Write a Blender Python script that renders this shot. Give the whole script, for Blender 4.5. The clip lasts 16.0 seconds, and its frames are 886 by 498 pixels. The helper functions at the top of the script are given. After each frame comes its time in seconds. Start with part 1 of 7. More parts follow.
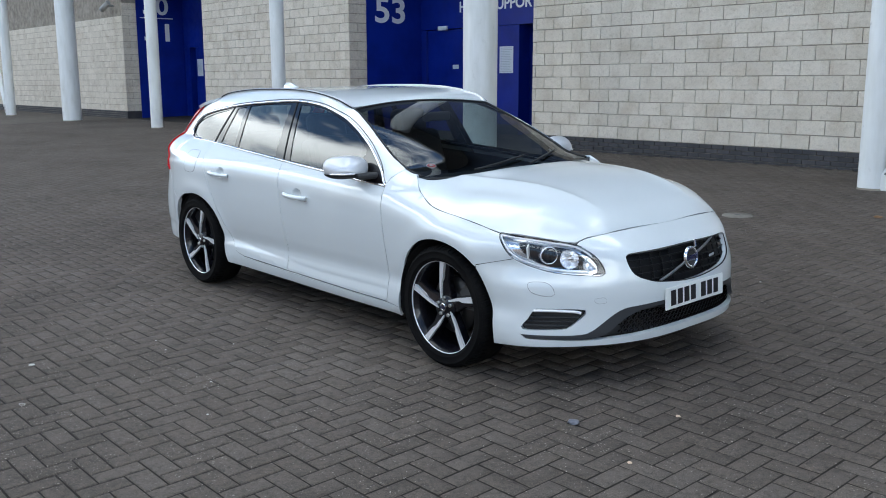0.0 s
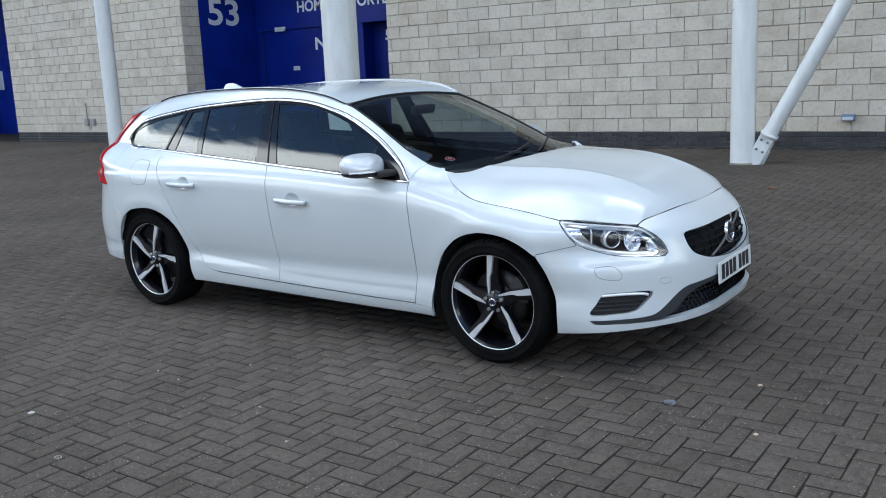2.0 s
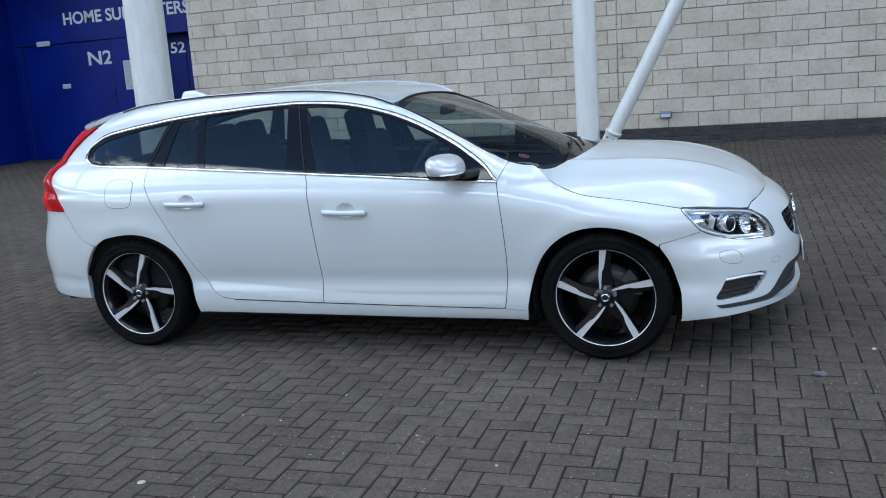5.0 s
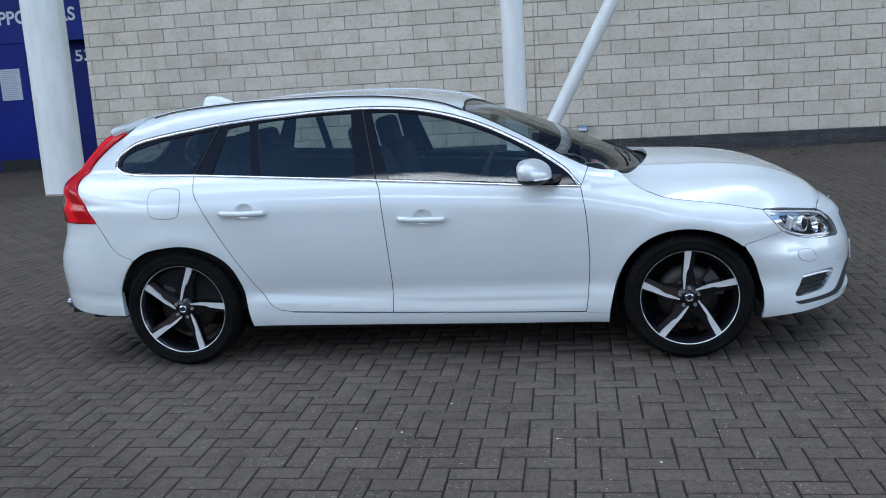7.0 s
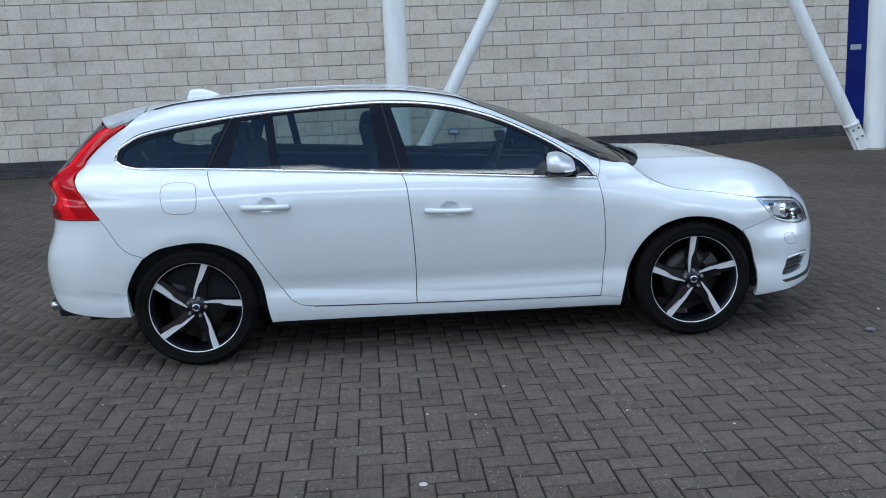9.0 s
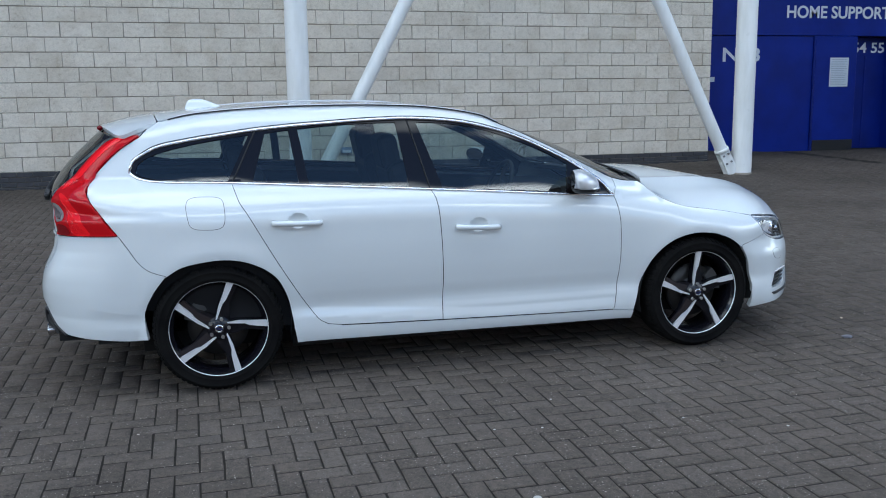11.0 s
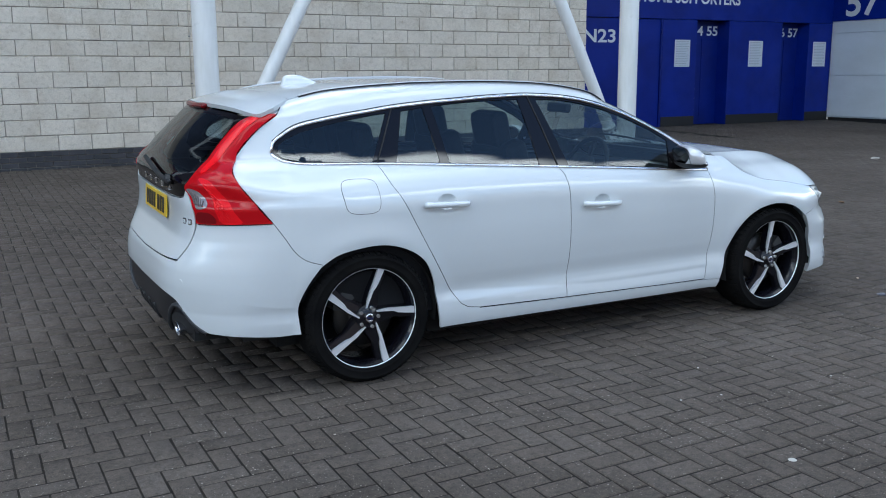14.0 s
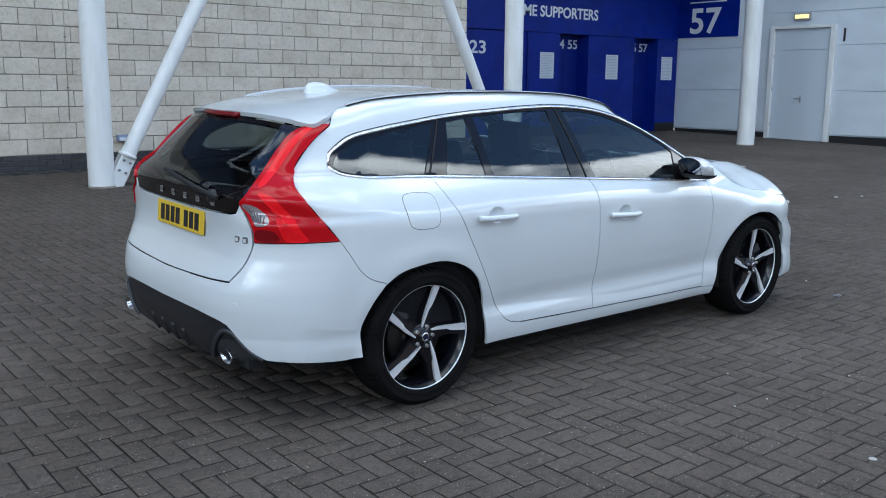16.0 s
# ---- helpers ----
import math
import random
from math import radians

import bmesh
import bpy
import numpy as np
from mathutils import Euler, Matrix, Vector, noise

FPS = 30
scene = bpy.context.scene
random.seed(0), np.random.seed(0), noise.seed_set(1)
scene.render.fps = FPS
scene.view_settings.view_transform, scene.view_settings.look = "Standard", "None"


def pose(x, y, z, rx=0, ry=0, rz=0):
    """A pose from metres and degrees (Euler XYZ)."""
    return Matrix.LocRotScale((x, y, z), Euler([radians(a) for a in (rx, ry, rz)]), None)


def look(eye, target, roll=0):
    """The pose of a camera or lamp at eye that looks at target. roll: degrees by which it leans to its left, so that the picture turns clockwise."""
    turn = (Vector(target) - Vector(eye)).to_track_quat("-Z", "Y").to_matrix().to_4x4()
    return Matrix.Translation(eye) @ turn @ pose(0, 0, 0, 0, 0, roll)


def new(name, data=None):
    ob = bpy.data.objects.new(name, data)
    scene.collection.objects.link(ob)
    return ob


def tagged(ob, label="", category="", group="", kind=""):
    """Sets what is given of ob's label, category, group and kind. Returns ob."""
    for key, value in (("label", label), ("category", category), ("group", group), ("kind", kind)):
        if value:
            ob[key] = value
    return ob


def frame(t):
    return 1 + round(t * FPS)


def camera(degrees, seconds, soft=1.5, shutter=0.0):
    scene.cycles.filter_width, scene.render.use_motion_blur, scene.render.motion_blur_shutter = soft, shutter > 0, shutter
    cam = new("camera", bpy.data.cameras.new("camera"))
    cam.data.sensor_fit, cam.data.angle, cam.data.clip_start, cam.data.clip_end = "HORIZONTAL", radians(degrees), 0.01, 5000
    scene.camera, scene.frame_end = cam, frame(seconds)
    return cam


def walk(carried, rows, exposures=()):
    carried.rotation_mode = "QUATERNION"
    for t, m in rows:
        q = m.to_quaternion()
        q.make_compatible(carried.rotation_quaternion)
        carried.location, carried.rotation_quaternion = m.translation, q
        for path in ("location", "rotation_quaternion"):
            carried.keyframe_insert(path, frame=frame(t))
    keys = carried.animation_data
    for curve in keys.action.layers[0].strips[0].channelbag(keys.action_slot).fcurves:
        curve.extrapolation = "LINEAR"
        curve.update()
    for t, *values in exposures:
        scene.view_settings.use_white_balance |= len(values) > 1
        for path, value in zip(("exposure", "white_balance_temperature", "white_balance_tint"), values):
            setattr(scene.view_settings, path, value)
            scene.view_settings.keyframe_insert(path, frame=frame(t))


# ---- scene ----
# camera and its walk
cam = camera(52.3, 16.0, soft=1.0)
METRES, EYE, TILT, LEAN, TURN = 9.766, 1.516, 0.0, 0.0, 48.4
ROWS = [
    (0.0, 0.0, 0.0, 0.0, -0.02, -10.54, 0.11),
    (0.5, -0.0243, 0.0105, -0.0047, -2.5, -11.61, 0.91),
    (1.0, -0.0548, 0.0168, -0.0015, -5.84, -11.72, 1.81),
    (1.5, -0.0934, 0.018, -0.0007, -9.22, -11.17, 2.18),
    (2.0, -0.1231, 0.0319, -0.004, -12.82, -10.72, 2.43),
    (2.5, -0.1517, 0.0458, -0.0018, -16.29, -10.45, 3.77),
    (3.0, -0.1887, 0.0532, -0.0017, -19.59, -10.38, 4.34),
    (3.5, -0.2142, 0.0716, -0.0049, -22.1, -10.05, 4.0),
    (6.0, -0.3523, 0.1613, -0.0042, -35.92, -11.13, 3.73),
    (6.5, -0.3763, 0.1798, -0.0051, -37.99, -10.83, 3.41),
    (7.0, -0.3972, 0.2028, -0.0029, -40.39, -10.27, 3.33),
    (7.5, -0.4309, 0.2226, -0.0043, -43.21, -10.07, 2.84),
    (8.0, -0.4535, 0.2406, -0.0042, -44.42, -10.33, 3.25),
    (8.5, -0.4714, 0.2617, -0.0017, -48.34, -10.48, 3.26),
    (9.0, -0.493, 0.2825, -0.0027, -52.97, -10.52, 2.29),
    (11.5, -0.5616, 0.4064, -0.003, -66.13, -9.16, 0.99),
    (12.0, -0.5727, 0.4364, -0.0031, -68.66, -9.22, 1.29),
    (12.5, -0.5912, 0.4658, -0.0013, -70.58, -9.57, 1.11),
    (13.0, -0.5953, 0.493, -0.0039, -72.38, -9.82, 0.6),
    (13.5, -0.5971, 0.5224, -0.0025, -74.33, -10.26, 0.55),
    (14.0, -0.607, 0.5558, -0.0021, -77.08, -10.88, 0.45),
    (14.5, -0.6072, 0.5808, -0.0036, -80.68, -10.44, 0.02),
    (15.0, -0.6014, 0.6086, -0.0015, -83.27, -10.43, -0.03),
    (15.5, -0.6067, 0.6429, -0.0023, -85.63, -10.88, -0.06),
    (16.0, -0.6076, 0.668, -0.0013, -87.97, -10.37, -0.45),
]
walk(cam, [(t, pose(6.266, -3.990, EYE, TILT, LEAN, TURN) @ pose(METRES * x, METRES * y, METRES * z, 90 + pitch, roll, yaw)) for t, x, y, z, yaw, pitch, roll in ROWS],
     exposures=[(0, 1.44, 5850, 5), (7, 1.31, 5550, 5), (16, 1.35, 5580, 5)])

# ---- light ----
SUN_EL, SUN_AZ = radians(41), radians(20)      # sun stands behind the stand, over its roof
to_sun = Vector((math.sin(SUN_AZ) * math.cos(SUN_EL), math.cos(SUN_AZ) * math.cos(SUN_EL), math.sin(SUN_EL)))
world = bpy.data.worlds.new("sky")
scene.world = world
world.use_nodes = True
wn, wl = world.node_tree.nodes, world.node_tree.links
wn.clear()
w_out = wn.new("ShaderNodeOutputWorld")
w_bg = wn.new("ShaderNodeBackground")
w_sky = wn.new("ShaderNodeTexSky")
w_sky.sky_type = "NISHITA"
w_sky.sun_disc = False
w_sky.sun_elevation = SUN_EL
w_sky.sun_rotation = SUN_AZ
w_sky.dust_density = 0.2
w_sky.ozone_density = 2.0
w_bg.inputs["Strength"].default_value = 0.1
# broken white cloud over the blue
w_co = wn.new("ShaderNodeTexCoord")
w_map = wn.new("ShaderNodeMapping")
w_map.inputs["Scale"].default_value = (1.0, 1.0, 2.6)
w_noise = wn.new("ShaderNodeTexNoise")
w_noise.inputs["Scale"].default_value = 2.1
w_noise.inputs["Detail"].default_value = 7
w_noise.inputs["Roughness"].default_value = 0.55
w_ramp = wn.new("ShaderNodeValToRGB")
w_ramp.color_ramp.elements[0].position = 0.5
w_ramp.color_ramp.elements[1].position = 0.6
w_mix = wn.new("ShaderNodeMix")
w_mix.data_type = "RGBA"
wl.new(w_co.outputs["Generated"], w_map.inputs["Vector"])
wl.new(w_map.outputs["Vector"], w_noise.inputs["Vector"])
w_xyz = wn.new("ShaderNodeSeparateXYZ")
# unseen cloud bank, higher to the south, placed for the window reflections


def w_math(how, a, b=0.0):
    n = wn.new("ShaderNodeMath")
    n.operation = how
    for sock, v in zip(n.inputs, (a, b)):
        if isinstance(v, float):
            sock.default_value = v
        else:
            wl.new(v, sock)
    return n.outputs["Value"]


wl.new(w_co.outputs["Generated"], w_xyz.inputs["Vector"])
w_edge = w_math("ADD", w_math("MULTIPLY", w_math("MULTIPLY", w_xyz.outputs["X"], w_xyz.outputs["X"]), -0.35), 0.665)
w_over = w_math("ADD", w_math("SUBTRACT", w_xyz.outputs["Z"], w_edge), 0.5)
# clear blue over the bank; cloud added overhead to light upper faces
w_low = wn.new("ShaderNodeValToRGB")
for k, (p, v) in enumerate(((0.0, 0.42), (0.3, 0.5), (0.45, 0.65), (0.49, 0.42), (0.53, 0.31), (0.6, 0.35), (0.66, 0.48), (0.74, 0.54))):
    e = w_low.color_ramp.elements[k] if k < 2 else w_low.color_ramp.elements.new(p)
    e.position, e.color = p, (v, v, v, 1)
# cloud shines brighter towards the sun, added to deepen the car's shade
w_dot = wn.new("ShaderNodeVectorMath")
w_dot.operation = "DOT_PRODUCT"
w_dot.inputs[1].default_value = to_sun
wl.new(w_co.outputs["Generated"], w_dot.inputs[0])
w_glow = w_math("POWER", w_math("MAXIMUM", w_dot.outputs["Value"], 0.0), 3.0)
w_shine = wn.new("ShaderNodeVectorMath")
w_shine.operation = "SCALE"
w_shine.inputs[0].default_value = (15.5, 15.3, 14.6)
# and a bright rim added along the bank's edge, for a pale window band
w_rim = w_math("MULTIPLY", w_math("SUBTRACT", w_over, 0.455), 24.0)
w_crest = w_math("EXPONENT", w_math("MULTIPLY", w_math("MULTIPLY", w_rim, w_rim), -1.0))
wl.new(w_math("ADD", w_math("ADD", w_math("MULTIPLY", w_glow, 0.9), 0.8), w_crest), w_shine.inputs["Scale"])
wl.new(w_shine.outputs["Vector"], w_mix.inputs["B"])
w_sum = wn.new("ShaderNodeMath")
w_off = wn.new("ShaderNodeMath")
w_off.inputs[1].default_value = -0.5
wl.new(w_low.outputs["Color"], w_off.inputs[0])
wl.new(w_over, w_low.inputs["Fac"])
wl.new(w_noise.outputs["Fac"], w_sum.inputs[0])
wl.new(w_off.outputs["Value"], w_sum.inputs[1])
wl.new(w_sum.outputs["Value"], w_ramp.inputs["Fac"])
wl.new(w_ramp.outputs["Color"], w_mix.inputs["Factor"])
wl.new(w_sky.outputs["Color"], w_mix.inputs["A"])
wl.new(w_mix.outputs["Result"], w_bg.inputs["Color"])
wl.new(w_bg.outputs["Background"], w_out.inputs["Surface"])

sun_data = bpy.data.lights.new("sun", "SUN")
sun_data.energy, sun_data.angle, sun_data.color = 3.2, radians(0.6), (1.0, 0.95, 0.87)
sun = new("sun", sun_data)
sun.matrix_world = look(to_sun * 60, (0, 0, 0))

# ---- materials ----
def material(name, base=(0.5, 0.5, 0.5), rough=0.5, metal=0.0, coat=0.0, coat_rough=0.03, spec=0.5):
    m = bpy.data.materials.new(name)
    m.use_nodes = True
    b = m.node_tree.nodes["Principled BSDF"]
    b.inputs["Base Color"].default_value = (*base, 1)
    b.inputs["Roughness"].default_value = rough
    b.inputs["Metallic"].default_value = metal
    b.inputs["Coat Weight"].default_value = coat
    b.inputs["Coat Roughness"].default_value = coat_rough
    b.inputs["Specular IOR Level"].default_value = spec
    return m


class Tree:
    """Short names for the nodes of one material."""

    def __init__(self, m):
        self.m, self.t = m, m.node_tree
        self.b = self.t.nodes["Principled BSDF"]

    def node(self, kind, **sets):
        n = self.t.nodes.new(kind)
        for k, v in sets.items():
            n.inputs[k.replace("_", " ")].default_value = v
        return n

    def link(self, a, b):
        self.t.links.new(a, b)

    def coord(self, which="Object"):
        return self.node("ShaderNodeTexCoord").outputs[which]

    def place(self):
        return self.node("ShaderNodeNewGeometry").outputs["Position"]

    def noise(self, scale, detail=4.0, rough=0.55, vec=None, stretch=None):
        n = self.node("ShaderNodeTexNoise", Scale=scale, Detail=detail, Roughness=rough)
        v = vec if vec is not None else self.place()
        if stretch:
            mp = self.node("ShaderNodeMapping", Scale=stretch)
            self.link(v, mp.inputs["Vector"])
            v = mp.outputs["Vector"]
        self.link(v, n.inputs["Vector"])
        return n.outputs["Fac"]

    def ramp(self, fac, stops):
        r = self.node("ShaderNodeValToRGB")
        e = r.color_ramp.elements
        while len(e) < len(stops):
            e.new(0.5)
        for el, (p, c) in zip(e, stops):
            el.position = p
            el.color = (*c, 1) if len(c) == 3 else c
        self.link(fac, r.inputs["Fac"])
        return r.outputs["Color"]

    def mix(self, a, b, fac, how="MIX"):
        n = self.node("ShaderNodeMix")
        n.data_type, n.blend_type = "RGBA", how
        for sock, v in (("A", a), ("B", b), ("Factor", fac)):
            s = n.inputs[sock] if sock != "Factor" else n.inputs[0]
            if sock != "Factor":
                s = [i for i in n.inputs if i.name == sock and i.type == "RGBA"][0]
            if isinstance(v, (int, float)):
                s.default_value = v
            elif isinstance(v, tuple):
                s.default_value = (*v, 1)
            else:
                self.link(v, s)
        return [o for o in n.outputs if o.type == "RGBA"][0]

    def grey(self, fac, lo, hi, p0=0.3, p1=0.7):
        n = self.node("ShaderNodeMapRange", From_Min=p0, From_Max=p1, To_Min=lo, To_Max=hi)
        self.link(fac, n.inputs["Value"])
        return n.outputs["Result"]

    def bump(self, height, strength=0.3, distance=0.002):
        n = self.node("ShaderNodeBump", Strength=strength, Distance=distance)
        self.link(height, n.inputs["Height"])
        self.link(n.outputs["Normal"], self.b.inputs["Normal"])

    def colour(self, c):
        self.link(c, self.b.inputs["Base Color"])

    def rough(self, r):
        self.link(r, self.b.inputs["Roughness"])

    def island(self):
        return self.node("ShaderNodeNewGeometry").outputs["Random Per Island"]

    def each(self):
        return self.node("ShaderNodeObjectInfo").outputs["Random"]


def paver_material(name, single):
    m = material(name, rough=0.93, spec=0.2)
    t = Tree(m)
    rnd = t.each() if single else t.island()
    tone = t.ramp(rnd, [(0.0, (0.083, 0.071, 0.061)), (0.45, (0.091, 0.0775, 0.067)), (1.0, (0.1, 0.0865, 0.0755))])
    stain = t.ramp(t.noise(0.55, 6), [(0.33, (0.78, 0.77, 0.76)), (0.6, (1.06, 1.05, 1.04))])
    tone = t.mix(tone, stain, 1.0, "MULTIPLY")
    spots = t.ramp(t.noise(6.0, 5), [(0.28, (0.84, 0.83, 0.82)), (0.5, (1, 1, 1)), (0.75, (1.1, 1.08, 1.06))])
    tone = t.mix(tone, spots, 1.0, "MULTIPLY")
    mott = t.ramp(t.noise(38, 6, 0.7), [(0.3, (0.68, 0.67, 0.66)), (0.5, (1, 1, 1)), (0.7, (1.2, 1.18, 1.15))])
    tone = t.mix(tone, mott, 1.0, "MULTIPLY")
    grit = t.ramp(t.noise(230, 3, 0.65), [(0.3, (0.5, 0.5, 0.5)), (0.5, (1, 1, 1)), (0.7, (1.6, 1.54, 1.45))])
    tone = t.mix(tone, grit, 0.9, "MULTIPLY")
    # pale stone chips, thicker in worn patches
    worn = t.grey(t.noise(2.2, 4), 0.06, -0.02)
    sum_ = t.node("ShaderNodeMath")
    t.link(t.noise(105, 1.5), sum_.inputs[0])
    t.link(worn, sum_.inputs[1])
    fleck = t.ramp(sum_.outputs["Value"], [(0.71, (0, 0, 0)), (0.76, (1, 1, 1))])
    t.colour(t.mix(tone, (0.33, 0.3, 0.26), fleck))
    t.bump(t.noise(150, 4, 0.7), 0.7, 0.003)
    return m


PAVER = paver_material("concrete paver", False)
PAVER_ONE = paver_material("concrete paver single", True)

JOINT = material("sandy joint", rough=0.95, spec=0.2)
t = Tree(JOINT)
t.colour(t.mix(t.ramp(t.noise(0.6, 6), [(0.35, (0.015, 0.0125, 0.0105)), (0.65, (0.028, 0.0235, 0.02))]), t.ramp(t.noise(90, 3), [(0.3, (0.7, 0.7, 0.7)), (0.7, (1.3, 1.28, 1.2))]), 1.0, "MULTIPLY"))
t.bump(t.noise(160, 3), 0.6, 0.002)

FAR_GROUND = material("far paving", rough=0.9, spec=0.3)
t = Tree(FAR_GROUND)
t.colour(t.mix(t.ramp(t.noise(0.3, 6), [(0.35, (0.076, 0.063, 0.053)), (0.65, (0.1, 0.084, 0.071))]), t.ramp(t.noise(8, 6), [(0.3, (0.75, 0.75, 0.75)), (0.7, (1.2, 1.18, 1.15))]), 1.0, "MULTIPLY"))
t.bump(t.noise(40, 4), 0.4, 0.004)


def block_material(name, single):
    m = material(name, rough=0.88, spec=0.3)
    t = Tree(m)
    rnd = t.each() if single else t.island()
    tone = t.ramp(rnd, [(0.0, (0.595, 0.54, 0.455)), (0.5, (0.635, 0.578, 0.49)), (1.0, (0.675, 0.615, 0.525))])
    blot = t.ramp(t.noise(2.6, 7, 0.6), [(0.3, (0.84, 0.81, 0.77)), (0.52, (1, 1, 1)), (0.75, (1.06, 1.05, 1.04))])
    tone = t.mix(tone, blot, 1.0, "MULTIPLY")
    mott = t.ramp(t.noise(17, 7, 0.7), [(0.3, (0.78, 0.75, 0.7)), (0.48, (1, 1, 1)), (0.7, (1.06, 1.06, 1.05))])
    tone = t.mix(tone, mott, 1.0, "MULTIPLY")
    dirt = t.ramp(t.noise(8, 9, 0.75), [(0.27, (0.34, 0.31, 0.27)), (0.36, (1, 1, 1))])
    tone = t.mix(tone, dirt, 0.7, "MULTIPLY")
    grit = t.ramp(t.noise(120, 4, 0.7), [(0.25, (0.66, 0.66, 0.66)), (0.6, (1.1, 1.1, 1.1))])
    t.colour(t.mix(tone, grit, 1.0, "MULTIPLY"))
    t.bump(t.noise(34, 8, 0.75), 0.7, 0.009)
    return m


BLOCK = block_material("cream block", False)
BLOCK_ONE = block_material("cream block single", True)

MORTAR = material("grey mortar", rough=0.95, spec=0.2)
t = Tree(MORTAR)
t.colour(t.ramp(t.noise(5, 6), [(0.3, (0.19, 0.165, 0.135)), (0.7, (0.36, 0.32, 0.27))]))
t.bump(t.noise(120, 3), 0.5, 0.002)

BANK = material("red-brown brick boundary", rough=0.9, spec=0.2)
t = Tree(BANK)
t.colour(t.mix(t.ramp(t.noise(0.12, 5), [(0.35, (0.11, 0.085, 0.07)), (0.65, (0.2, 0.14, 0.11))]), t.ramp(t.noise(3, 6), [(0.3, (0.7, 0.7, 0.7)), (0.7, (1.2, 1.2, 1.2))]), 1.0, "MULTIPLY"))
PLINTH = material("dark engineering brick", rough=0.6, spec=0.4)
t = Tree(PLINTH)
tone = t.mix(t.ramp(t.island(), [(0, (0.034, 0.035, 0.04)), (1, (0.05, 0.05, 0.057))]), t.ramp(t.noise(6, 6), [(0.3, (0.75, 0.75, 0.75)), (0.65, (1.25, 1.2, 1.15))]), 1.0, "MULTIPLY")
bloom = t.ramp(t.noise(2.3, 6, 0.6, stretch=(2.2, 1, 0.35)), [(0.66, (0, 0, 0)), (0.78, (0.6, 0.6, 0.6))])
t.colour(t.mix(tone, (0.3, 0.29, 0.27), bloom))
t.bump(t.noise(90, 4), 0.3, 0.002)

BLUE = material("royal blue painted steel", (0.003, 0.017, 0.23), 0.45, spec=0.25)
t = Tree(BLUE)
t.colour(t.mix((0.003, 0.017, 0.23), t.ramp(t.noise(1.3, 6), [(0.3, (0.72, 0.72, 0.76)), (0.65, (1.12, 1.12, 1.08))]), 1.0, "MULTIPLY"))
t.rough(t.grey(t.noise(4, 6), 0.34, 0.55))
# the BLUE hue at about three quarters of its strength
BLUE_DARK = material("darker blue painted steel", (0.002, 0.012, 0.17), 0.5, spec=0.25)
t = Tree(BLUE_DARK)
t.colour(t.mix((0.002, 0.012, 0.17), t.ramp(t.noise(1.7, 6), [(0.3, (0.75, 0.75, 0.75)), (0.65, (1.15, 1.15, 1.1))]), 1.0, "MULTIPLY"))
BLACK_BASE = material("black kick plate", (0.012, 0.012, 0.013), 0.6)

WHITE_STEEL = material("white gloss steel paint", (0.78, 0.79, 0.78), 0.32)
t = Tree(WHITE_STEEL)
t.colour(t.mix((0.78, 0.79, 0.78), t.ramp(t.noise(2.2, 7, stretch=(3, 3, 0.6)), [(0.3, (0.86, 0.86, 0.84)), (0.6, (1, 1, 1))]), 1.0, "MULTIPLY"))
t.rough(t.grey(t.noise(6, 5), 0.26, 0.45))
CLAD = material("white metal cladding", (0.62, 0.68, 0.74), 0.45)
t = Tree(CLAD)
t.colour(t.mix((0.62, 0.68, 0.74), t.ramp(t.noise(0.8, 7, stretch=(1, 1, 2)), [(0.3, (0.88, 0.88, 0.87)), (0.65, (1.03, 1.03, 1.03))]), 1.0, "MULTIPLY"))
CLAD_UPPER = material("slate blue upper cladding", (0.05, 0.065, 0.11), 0.55, spec=0.3)
t = Tree(CLAD_UPPER)
t.colour(t.mix((0.05, 0.065, 0.11), t.ramp(t.noise(0.7, 6, stretch=(1, 1, 0.3)), [(0.3, (0.7, 0.7, 0.7)), (0.65, (1.15, 1.15, 1.1))]), 1.0, "MULTIPLY"))
# door leaf and transom, a little darker than the cladding round them
DOOR_GREY = material("pale grey door leaf", (0.56, 0.62, 0.68), 0.45)
LETTER = material("white sign lettering", (0.72, 0.74, 0.78), 0.5)
PAPER = material("laminated notice paper", (0.6, 0.64, 0.7), 0.35)
INK = material("faded print", (0.33, 0.36, 0.43), 0.5)
STEEL = material("brushed steel", (0.5, 0.5, 0.5), 0.35, 1.0)
GALV = material("galvanised bolt", (0.25, 0.25, 0.25), 0.55, 0.8)
CAM_GREY = material("grey camera housing", (0.32, 0.32, 0.31), 0.5)
LIGHT_BLUE_BOX = material("blue grey plastic box", (0.22, 0.27, 0.38), 0.45)
BLACK_INK = material("black vinyl digit", (0.015, 0.015, 0.018), 0.5)
SOFFIT = material("grey soffit", (0.3, 0.3, 0.3), 0.8)
LITTER_WHITE = material("white litter", (0.42, 0.4, 0.37), 0.8)
LITTER_BLUE = material("blue grey crushed foil", (0.1, 0.105, 0.13), 0.45)
LEAF = material("dry leaf", (0.16, 0.09, 0.04), 0.8)
GUM = material("pale cigarette end", (0.55, 0.42, 0.3), 0.8)
LAMP_GLOW = material("lit lamp lens", (0.9, 0.8, 0.4), 0.4)
LAMP_GLOW.node_tree.nodes["Principled BSDF"].inputs["Emission Color"].default_value = (1.0, 0.78, 0.25, 1)
LAMP_GLOW.node_tree.nodes["Principled BSDF"].inputs["Emission Strength"].default_value = 0.45
PIANO_DARK = material("smoked dome", (0.01, 0.01, 0.012), 0.1)

